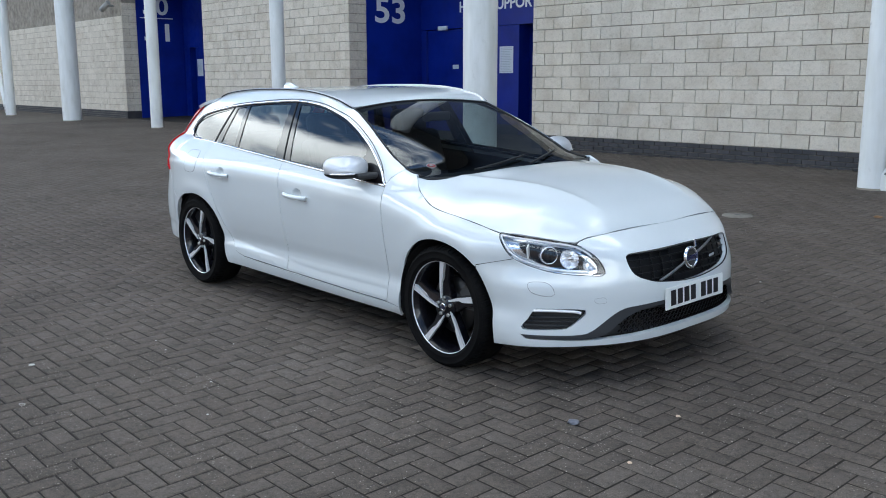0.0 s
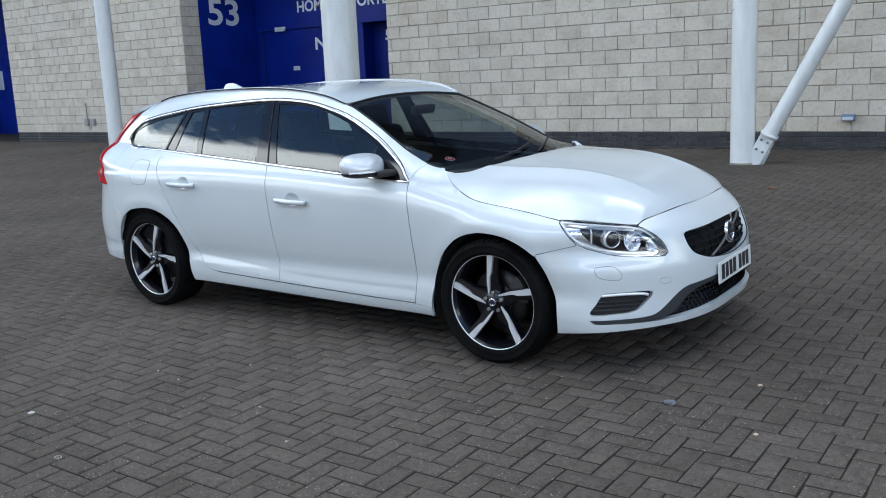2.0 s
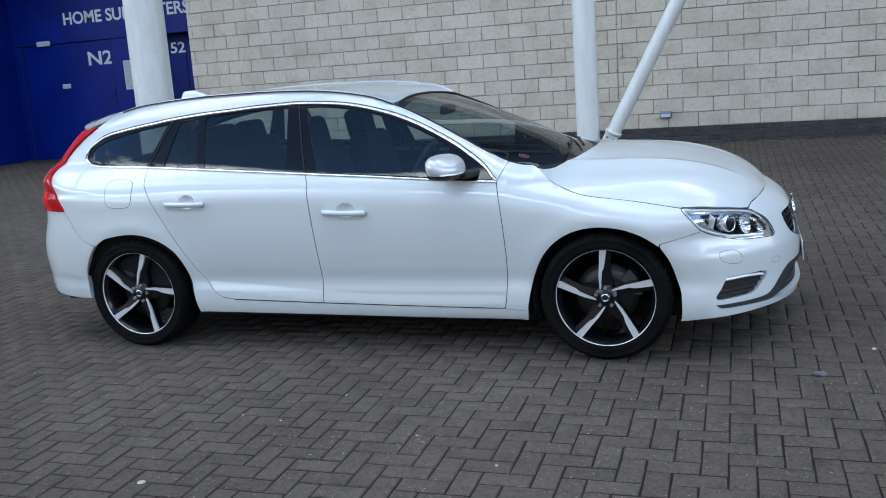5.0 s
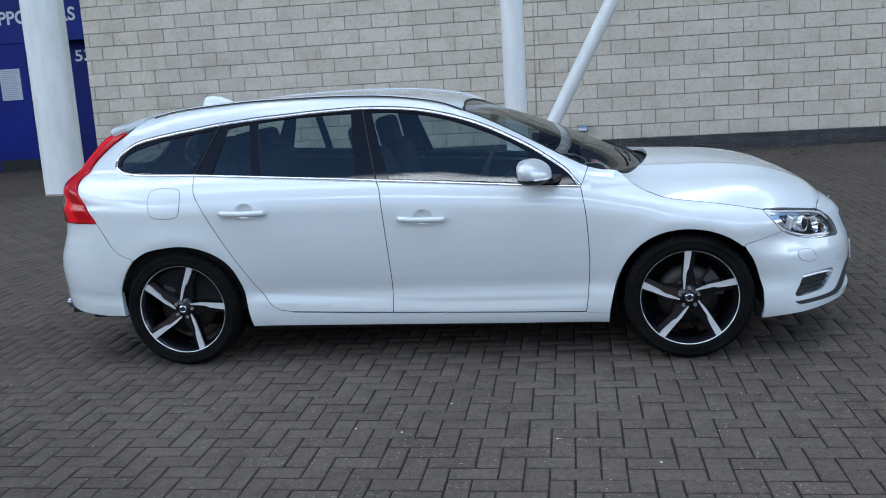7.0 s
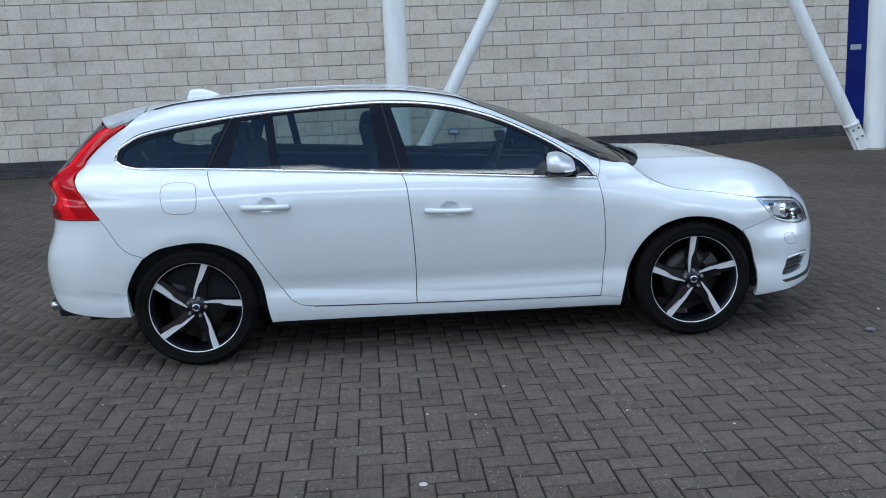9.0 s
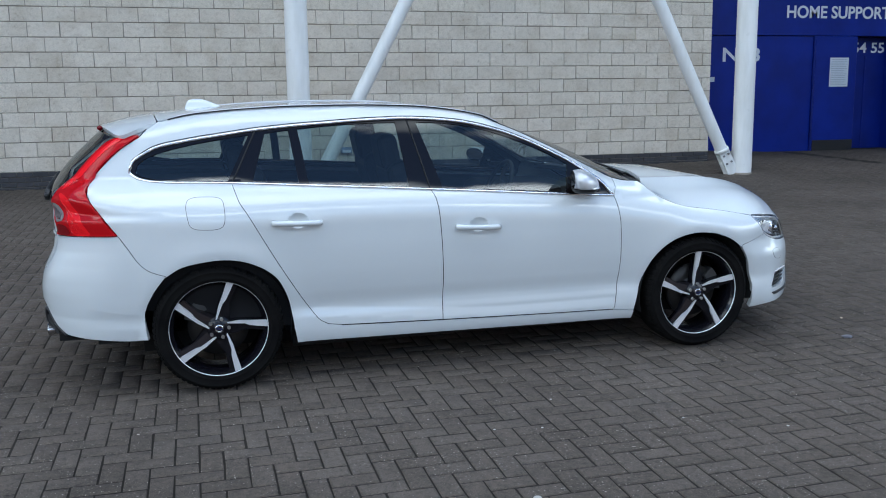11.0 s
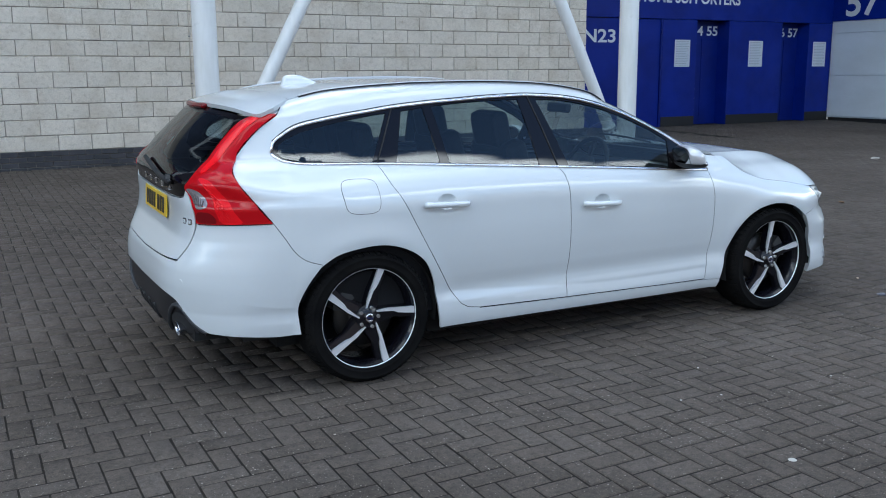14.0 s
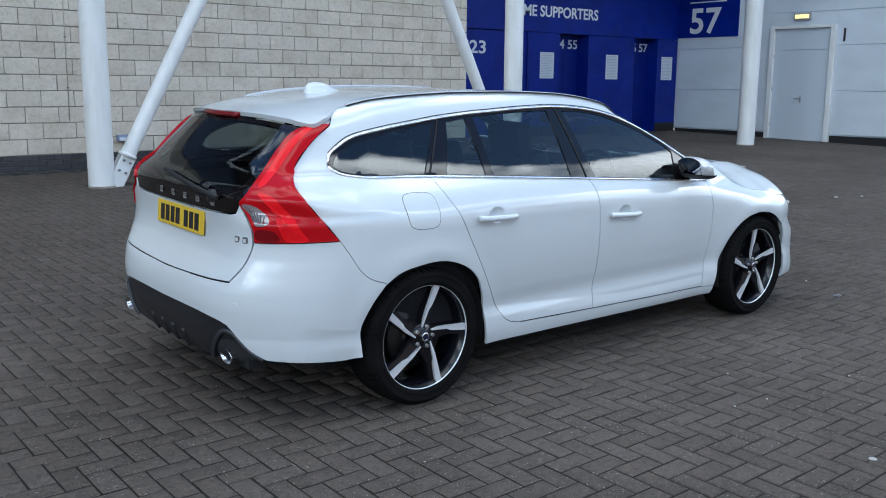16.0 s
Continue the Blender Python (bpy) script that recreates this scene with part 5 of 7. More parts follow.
hood_seam = seam_xy(HOOD_SEAM)
hood_nose = [(3.153, hood_seam[-1][1]), (3.212, -0.799), (3.303, -0.75), (3.371, -0.698), (3.424, -0.656), (3.462, -0.618)]
hood_front = [(3.462, -0.618), (3.475, -0.572), (3.518, -0.444), (3.549, -0.245), (3.561, 0.0)]
# half width of the bonnet along its length
hood_edge = sorted((x, -y) for x, y in hood_half[-1:] + hood_seam + hood_nose + hood_front)


def hood_at(a, b):
    y = np.abs(b)
    wide = np.interp(a, [x for x, _ in hood_edge], [max(w, 0.05) for _, w in hood_edge])
    p = 2.9 + 1.6 * step(2.75, 3.25, a)
    z = HOOD_Z(a) - HOOD_D(a) * wide ** 3.6 * (y / wide) ** p
    # the two ridges that run from the pillars towards the grille
    line = 0.535 - 0.17 * (a - 2.5)
    z = z + 0.011 * np.exp(-(np.hypot(y - line, 0.006) - 0.006) / np.where(y > line, 0.06, 0.045)) * step(2.3, 2.6, a) * (1 - step(3.3, 3.52, a))
    z = z - 0.007 * np.exp(-((y - line - 0.12) / 0.07) ** 2) * step(2.5, 2.8, a) * (1 - step(3.1, 3.4, a))
    return np.stack([a, b, z], -1)


mir = lambda rows: [(x, -y) for x, y in rows[::-1]]
hood_q = ring_of(hood_half, [hood_half[-1], hood_seam[0]], hood_seam, hood_nose, hood_front + mir(hood_front)[1:], mir(hood_nose), mir(hood_seam), [mir(hood_seam)[-1], mir(hood_half)[0]], mir(hood_half), gap=0.025)
bonnet = patch("bonnet", hood_q, hood_at, PAINT, car, depth=0.018, cut=0.002, gap=0.013)
q = bend([(x, y) for x, y in hood_front + mir(hood_front)[1:]])
sweep("gap_shade", hood_at(q[:, 0], q[:, 1]) - (0.006, 0, 0.016), 0.0035, SEAL_SHADE, car, n=6)

# roof
ROOF_Z = curve1([-0.65, -0.58, -0.45, -0.3, 0.0, 0.3, 0.78, 1.13, 1.41, 1.5, 1.58, 1.7], [1.335, 1.352, 1.385, 1.411, 1.442, 1.455, 1.459, 1.450, 1.42, 1.402, 1.376, 1.33])


def roof_at(a, b):
    zc, zg, yg = ROOF_Z(a), TOP_Z(a), TOP_Y(a)
    return np.stack([a, b, zc - (zc - zg) * (np.abs(b) / yg) ** 2.6], -1)


roof_side = [(x, -float(TOP_Y(x)) + 0.004) for x in (-0.25, 0.0, 0.3, 0.6, 0.9, 1.2, 1.4, 1.5, 1.6)]
roof_q = ring_of([(-0.25, roof_side[0][1]), (-0.27, -0.3), (-0.28, 0.0), (-0.27, 0.3), (-0.25, -roof_side[0][1])], mir(roof_side)[::-1], [(1.6, -roof_side[-1][1]), (1.6, 0.4), (1.575, 0.0), (1.6, -0.4), (1.6, roof_side[-1][1])], roof_side[::-1])
roof = patch("roof", roof_q, roof_at, PAINT, car, depth=0.02, cut=0.0, gap=0.04)
spoil_back = [(-0.352, -0.595), (-0.444, -0.597), (-0.51, -0.45), (-0.555, -0.25), (-0.575, 0.0)]
spoil_q = ring_of([(-0.255, -0.52), (-0.276, -0.3), (-0.286, 0.0), (-0.276, 0.3), (-0.255, 0.52)], [(-0.255, 0.52), (-0.352, 0.595)], [(x, -y) for x, y in spoil_back], [(x, y) for x, y in spoil_back[::-1]], [(-0.352, -0.595), (-0.255, -0.52)])


def spoil_at(a, b):
    z = ROOF_Z(a) - (0.036 + 0.012 * step(-0.34, -0.46, a)) * (np.abs(b) / 0.58) ** 2.6 - 0.018 * (np.abs(b) / 0.6) ** 5
    return np.stack([a, b, z], -1)


cheek_q = ring_of([(-0.3, float(TOP_Z(-0.3))), (-0.338, 1.313)], [(-0.338, 1.313), (-0.4, 1.309), (-0.475, 1.315)], [(-0.475, 1.315), (-0.47, 1.33)], [(-0.47, 1.33), (-0.36, 1.352), (-0.3, float(TOP_Z(-0.3)) - 0.004)], gap=0.012)
patch("spoiler_cheek", cheek_q, side_at, PAINT, car, mirror=True, depth=0.012, cut=0.0, gap=0.02, lift=-0.002)
sweep("spoiler_seam", on_side([(-0.275, float(TOP_Z(-0.275)) + 0.001), (-0.3, 1.355), (-0.341, 1.312)], 0.0006), 0.0026, SEAL_SHADE, car, n=6, mirror=True)
spoiler = patch("roof_spoiler", spoil_q, spoil_at, PAINT, car, depth=0.021, cut=0.002, gap=0.03)
patch("underside", spoil_q, spoil_at, PAINT, spoiler, depth=0.0, lift=-0.0205, gap=0.04)
q = bend([(-0.571, -0.165), (-0.581, 0.0), (-0.571, 0.165)])
sweep("brake_light", spoil_at(q[:, 0], q[:, 1]) - (0, 0, 0.013), 0.017, RED_DEEP, spoiler, "dark red high brake light", n=8, flat=0.8)
q = bend([(x, float(TOP_Y(x))) for x in (-0.2, 0.0, 0.3, 0.6, 0.9, 1.2, 1.4, 1.52, 1.61)])
rail = np.stack([q[:, 0], -q[:, 1] + 0.004, TOP_Z(q[:, 0]) + 0.005 * np.sin(np.pi * (q[:, 0] + 0.2) / 1.82) ** 0.3 - 0.0005], -1)
sweep("roof_rail", rail, 0.0105, RAIL, car, "satin silver roof rail", n=10, flat=0.85, mirror=True)
# dark line along the outer side of the rail
rail2 = rail + (0, -0.0115, 0.001)
sweep("rail_dark_line", rail2, 0.004, SEAL_SHADE, car, n=6, mirror=True)
bm = bmesh.new()
fin = [(-0.115, 0.0), (-0.098, 0.045), (-0.07, 0.056), (-0.01, 0.05), (0.05, 0.024), (0.095, 0.0)]
prof = bend(fin, 0.01)
rows = []
for x, h in prof:
    w = 0.032 * (1 - (abs(x + 0.02) / 0.12) ** 2) ** 0.5 + 0.004 if abs(x + 0.02) < 0.119 else 0.004
    base = float(ROOF_Z(x)) - 0.003
    rows.append([bm.verts.new((x, s * w * f, base + h * k)) for s, f, k in ((-1, 1.0, 0.0), (-1, 0.75, 0.55), (-1, 0.3, 0.95), (1, 0.3, 0.95), (1, 0.75, 0.55), (1, 1.0, 0.0))])
for a, b in zip(rows[:-1], rows[1:]):
    for i in range(5):
        bm.faces.new((a[i], a[i + 1], b[i + 1], b[i]))
bmesh.ops.recalc_face_normals(bm, faces=list(bm.faces))
part("aerial_fin", bm, PAINT, car, "white shark fin aerial", smooth=True)

# windscreen and cowl
SCREEN_E = curve1([0, 0.09, 0.28, 0.47, 0.66, 0.83, 1.0], [1.622, 1.707, 1.86, 2.01, 2.16, 2.277, 2.42])


def screen_at(a, b):
    xe = SCREEN_E(a)
    ye, ze = TOP_Y(xe) - 0.006, TOP_Z(xe) - 0.004
    xc = 1.578 + (2.6 - 1.578) * a
    zc = 1.372 + (0.965 - 1.372) * a + 0.035 * 4 * a * (1 - a)
    v = np.abs(b)
    return np.stack([xc + (xe - xc) * v**2.2, b * ye, zc + (ze - zc) * v**2.2], -1)


sq = ring_of([(0, -1), (0, 1)], [(0, 1), (1, 1)], [(1, 1), (1, -1)], [(1, -1), (0, -1)], gap=0.04)
screen = patch("windscreen", sq, screen_at, GLASS_SCREEN, car, "tinted curved windscreen", depth=0.0, cut=0.0, gap=0.05)
for e, lab in (([(0.0, -1), (0.0, 1)], "top"), ([(0, -1), (1, -1)], "s"), ([(0, 1), (1, 1)], "s")):
    q = bend(e, 0.03)
    sweep("screen_seal", screen_at(q[:, 0], q[:, 1]), 0.008, SEAL_SHADE, screen, n=6)
band = ring_of([(0.0, -0.99), (0.0, 0.99)], [(0.0, 0.99), (0.045, 0.96)], [(0.045, 0.96), (0.045, -0.96)], [(0.045, -0.96), (0.0, -0.99)], gap=0.05)
patch("frit_band", band, screen_at, SEAL_SHADE, screen, depth=0, cut=0, lift=-0.004, gap=0.05)
w = np.linspace(0, 2 * math.pi, 25)[:-1]
for r, mat, off, nm in ((0.03, DISC_PAPER, 0.006, "tax_disc"), (0.025, DISC_RED, 0.0045, "disc_band"), (0.012, DISC_PAPER, 0.003, "disc_middle")):
    dq = np.stack([0.82 + r / 1.05 * np.cos(w), -0.8 + r / 0.8 * np.sin(w)], -1)
    patch(nm, dq, screen_at, mat, screen, "round red and white paper disc" if nm == "tax_disc" else "", lift=-off, depth=0, cut=0, gap=0.05)
cq = ring_of([(2.34, -0.70), (2.45, -0.5), (2.53, 0.0), (2.45, 0.5), (2.34, 0.70)], [(2.34, 0.70), (2.43, 0.735)], [(2.43, 0.735), (2.56, 0.5), (2.66, 0.0), (2.56, -0.5), (2.43, -0.735)], [(2.43, -0.735), (2.34, -0.70)])
cowl = patch("cowl", cq, lambda a, b: np.stack([a, b, 0.968 + 0.02 * np.abs(b) ** 2 - 0.05 * step(2.42, 2.6, a) * 0], -1), BLACK_PL, car, "black cowl under the windscreen", depth=0.03, cut=0)
for y0, y1, a0, a1 in ((-0.55, 0.1, 0.95, 0.86), (0.05, 0.6, 0.94, 0.84)):
    q = np.stack([np.linspace(a0, a1, 14), np.linspace(y0, y1, 14)], -1)
    sweep("wiper", screen_at(q[:, 0], q[:, 1]) + (0.012, 0, 0.014), 0.007, BLACK_PL, car, "black wiper arm", n=6)

# side windows: black surround, panes, chrome
dlo = ring_of(BELT_LINE, CHROME_TOP)
pane_front = ring_of([(1.222, 1.009), (1.113, 1.362)], [(1.113, 1.362), (1.25, 1.357), (1.407, 1.335), (1.562, 1.297), (1.715, 1.244), (1.865, 1.178), (1.975, 1.115)], [(1.975, 1.115), (1.945, 0.963)], [(1.945, 0.963), (1.563, 0.991), (1.222, 1.013)])
pane_rear = ring_of([(0.498, 1.06), (0.462, 1.339)], [(0.462, 1.339), (0.608, 1.352), (0.771, 1.36), (0.932, 1.364), (0.998, 1.364)], [(0.998, 1.364), (1.035, 1.022)], [(1.035, 1.025), (0.789, 1.042), (0.498, 1.06)])
pane_small = ring_of([(0.21, 1.078), (0.29, 1.32)], [(0.29, 1.32), (0.413, 1.335)], [(0.413, 1.335), (0.447, 1.064)], [(0.447, 1.064), (0.21, 1.078)])
pane_quarter = ring_of([(0.085, 1.084), (-0.045, 1.088), (-0.224, 1.093), (-0.303, 1.105)], [(-0.303, 1.105), (-0.352, 1.118), (-0.373, 1.137), (-0.36, 1.172), (-0.331, 1.196), (-0.241, 1.233), (-0.065, 1.273), (0.108, 1.3), (0.205, 1.312)], [(0.205, 1.312), (0.085, 1.084)])
panes = (pane_front, pane_rear, pane_small, pane_quarter)
surround = patch("window_surround", dlo, side_at, PIANO, car, "gloss black window surround", holes=[p[:, :] for p in panes], lift=-0.005, depth=0.012, cut=0.0, gap=0.018, mirror=True, shade=pane_at)
for p, who in ((pane_front, fdoor), (pane_rear, rdoor), (pane_small, rdoor), (pane_quarter, (side_r, side_l))):
    patch("side_glass", p, side_at, GLASS, who, "tinted side window", lift=-0.009, depth=0.0, cut=0.0, gap=0.018, mirror=True, shade=pane_at)
sweep("window_trim", on_side(CHROME_TOP, 0.0), 0.0085, CHROME, car, "bright window trim", n=8, mirror=True)
sweep("window_trim", on_side(BELT_LINE, 0.001), 0.0078, CHROME, car, "bright window trim", n=8, mirror=True)
q = on_side(CHROME_TOP, 0.0005) + (0, 0, 0.011)
sweep("gap_shade", on_side([(x, z + 0.012) for x, z in CHROME_TOP[1:]], -0.0005), 0.0028, SEAL_SHADE, car, n=6, mirror=True)
# door split above the belt
sweep("gap_shade", on_side([(1.151, 1.006), (1.062, 1.385)], -0.003), 0.004, SEAL_SHADE, car, n=6, mirror=True)
sweep("gap_shade", on_side([(0.104, 1.07), (0.243, 1.338)], -0.003), 0.004, SEAL_SHADE, car, n=6, mirror=True)

# front bumper with openings
WING_EDGE = [(3.153, 0.772), (3.18, 0.735), (3.234, 0.671), (3.24, 0.655)]
BUMP_EDGE = [(3.24, 0.655), (3.15, 0.634), (3.051, 0.609)]
BUMP_ARCH = [(3.051, 0.609), (3.05, 0.595), (3.096, 0.517), (3.134, 0.402), (3.147, 0.315), (3.14, 0.211)]


def front_polar(rows):
    return [(-math.degrees(math.atan2(float(half_width(x, z)), x - FRONT_C)), z) for x, z in rows]


LAMP = [front_polar(WING_EDGE)[0], (-50.5, 0.769), (-40.4, 0.746), (-33.7, 0.723), (-30.0, 0.676), (-28.1, 0.624), (-27.7, 0.592), (-28.6, 0.579), (-33.0, 0.583), (-38.0, 0.59), (-42.0, 0.603), (-47.2, 0.633), front_polar(WING_EDGE)[2], front_polar(WING_EDGE)[1]]
GRILLE_T = [(-22.2, 0.662), (-21.4, 0.672), (-20.0, 0.676), (-9.2, 0.681), (0.0, 0.683)]
GRILLE_B = [(-22.2, 0.662), (-21.9, 0.627), (-20.6, 0.578), (-17.7, 0.547), (-12.5, 0.521), (0.0, 0.499)]
FOG = [(-47.8, 0.318), (-46.4, 0.37), (-44.9, 0.412), (-43.5, 0.42), (-34.2, 0.42), (-32.6, 0.409), (-32.8, 0.392), (-36.2, 0.335), (-37.8, 0.322), (-40.0, 0.318)]
BLADE_T = [(-48.2, 0.291), (-40.0, 0.29), (-34.4, 0.294), (-31.2, 0.313), (-24.6, 0.405), (-18.8, 0.423), (-8.0, 0.43), (0.0, 0.43)]
BLADE_I = [(-46.9, 0.276), (-33.8, 0.27), (-29.4, 0.284), (-27.4, 0.303), (-22.6, 0.372), (-17.6, 0.401), (-9.0, 0.411), (0.0, 0.413)]
INTAKE_B = [(-48.2, 0.289), (-46.9, 0.271), (-33.8, 0.265), (-27.1, 0.268), (-12.4, 0.279), (0.0, 0.281)]


def mirrored(rows):
    return [(-a, z) for a, z in rows]


def over(top, bottom):
    """Closed outline from two right-half lines that both run from the outer end to the middle."""
    t, b = deg(top), deg(bottom)
    tm, bm_ = deg(mirrored(top)), deg(mirrored(bottom))
    return ring_of(t + tm[::-1][1:], bm_ + b[::-1][1:], gap=0.015)


grille_q, lower_q = over(GRILLE_T, GRILLE_B), over(BLADE_T, INTAKE_B)
fog_q = bend(deg(FOG), 0.012, closed=True)
half = [[(0, 0.775), (-13.8, 0.776), (-24.7, 0.766), (-31.8, 0.749), (-34.1, 0.729)], [(-34.1, 0.729), (-33.7, 0.723)], LAMP[3:13], front_polar(WING_EDGE[2:]), front_polar(BUMP_EDGE),
        front_polar(BUMP_ARCH), [front_polar(BUMP_ARCH)[-1], (-48.2, 0.226), (-41.6, 0.229), (-28.4, 0.236), (-12.0, 0.24), (0, 0.242)]]
segs = [deg(s) for s in half] + [deg(mirrored(s))[::-1] for s in half[::-1]]
bump_q = ring_of(*segs, gap=0.018)
front_bumper = patch("front_bumper", bump_q, front_at, PAINT, car, holes=[grille_q, lower_q, fog_q, fog_q[::-1] * (-1, 1)], depth=0.03, cut=0.0015, gap=0.02)


def fluted(r, d, k):
    """An open bowl of k sharp flutes, its mouth towards +z."""
    bm = bmesh.new()
    rings = []
    for f, z in ((1.0, 0.0), (0.66, -0.62 * d), (0.24, -d)):
        rings.append([bm.verts.new((r * f * g * math.cos(w), r * f * g * math.sin(w), z - (0.0 if j % 2 else 0.006 * f))) for j, (w, g) in enumerate((math.pi * i / k, 1.0 if i % 2 else 0.93) for i in range(2 * k))])
    for u, v in zip(rings[:-1], rings[1:]):
        for i in range(2 * k):
            bm.faces.new((u[i], u[(i + 1) % (2 * k)], v[(i + 1) % (2 * k)], v[i]))
    bm.faces.new(rings[-1])
    return bm


def recess(name, q, at, mat, parent, d, gap=0.03, label=""):
    return patch(name, q, at, mat, parent, label, lift=-d, depth=0.0, cut=-0.004, gap=gap)


grille = recess("grille", grille_q, front_at, GRILLE, car, 0.045, label="black grille with a satin diagonal bar")
for z in (0.535, 0.568, 0.601, 0.634, 0.662):
    aa = [a for a in np.linspace(-22, 22, 45) if inside(np.array([[radians(a), z]]), grille_q)[0]]
    p = front_at(np.radians(aa), np.full(len(aa), z))
    sweep("grille_slat", p - (0.03, 0, 0), 0.005, GRILLE, grille, n=8, flat=0.7)
for a in (-17, -13.5, -10, -6.5, 6.5, 10, 13.5, 17):
    zz = [z for z in np.linspace(0.5, 0.68, 30) if inside(np.array([[radians(a), z]]), grille_q)[0]]
    p = front_at(np.full(len(zz), radians(a)), np.array(zz))
    sweep("grille_bar", p - (0.034, 0, 0), 0.0045, GRILLE, grille, n=6)
edge = np.vstack([grille_q, grille_q[:1]])
sweep("grille_rim", front_at(edge[:, 0], edge[:, 1]) - (0.006, 0, 0), 0.004, GRILLE, grille, n=6)
p = bend([(-12.5, 0.526), (0, 0.604), (14.5, 0.68)], 0.02)
sweep("diagonal_bar", front_at(np.radians(p[:, 0]), p[:, 1]) - (0.012, 0, 0), 0.0065, BAR, grille, "dark satin diagonal bar", n=8)
bm = bmesh.new()
lathe(bm, [(0.042, 0.0), (0.042, 0.012), (0.05, 0.014), (0.057, 0.01), (0.058, 0.0)], 36, "Z")
badge = part("badge_ring", bm, CHROME, grille, "chrome ring badge with a blue bar", smooth=True, m=pose(3.702, 0, 0.604, 0, 82, 0))
part("badge_disc", lathe(bmesh.new(), [(0.0, 0.004), (0.043, 0.004)], 30, "Z"), BLACK_PL, badge)
part("badge_bar", boxed(-0.013, 0.013, -0.05, 0.05, 0.006, 0.016, 0.003, 1), LENS_BLUE, badge)
part("badge_arrow", boxed(-0.088, -0.05, 0.032, 0.05, 0.002, 0.012, 0.003, 1), CHROME, badge)
part("trim_badge", boxed(-0.032, 0.032, -0.003, 0.003, -0.007, 0.007, 0.002, 1), SILVER, grille, m=pose(3.689, 0.22, 0.585, 0, 0, 102))

lower = recess("lower_intake", lower_q, front_at, BLACK_PL, car, 0.05, label="black mesh lower intake")
blade_q = over(BLADE_T, BLADE_I)
blade = patch("intake_blade", blade_q, front_at, BLADE, front_bumper, "satin grey blade round the lower intake", lift=0.003, depth=0.03, cut=0.0, gap=0.02)
cells = []
for r in range(5):
    for k in range(-15, 16):
        a, z = radians(k * 1.55 + (0.78 if r % 2 else 0)), 0.292 + r * 0.021
        if inside(np.array([[a, z]]), lower_q)[0] and inside(np.array([[a * 1.05, z + 0.012]]), lower_q)[0]:
            c = front_at(np.array([a]), np.array([z]))[0] - (0.035, 0, 0)
            w = [(c + np.array([0, 0.016 * math.cos(u), 0.0105 * math.sin(u)])) for u in np.arange(6) * math.pi / 3]
            v = np.array(w + [c + (p - c) * 0.72 + (0.008, 0, 0) for p in w])
            cells.append((v, [(i, (i + 1) % 6, 6 + (i + 1) % 6, 6 + i) for i in range(6)]))
joined("intake_mesh", cells, PIANO, lower)

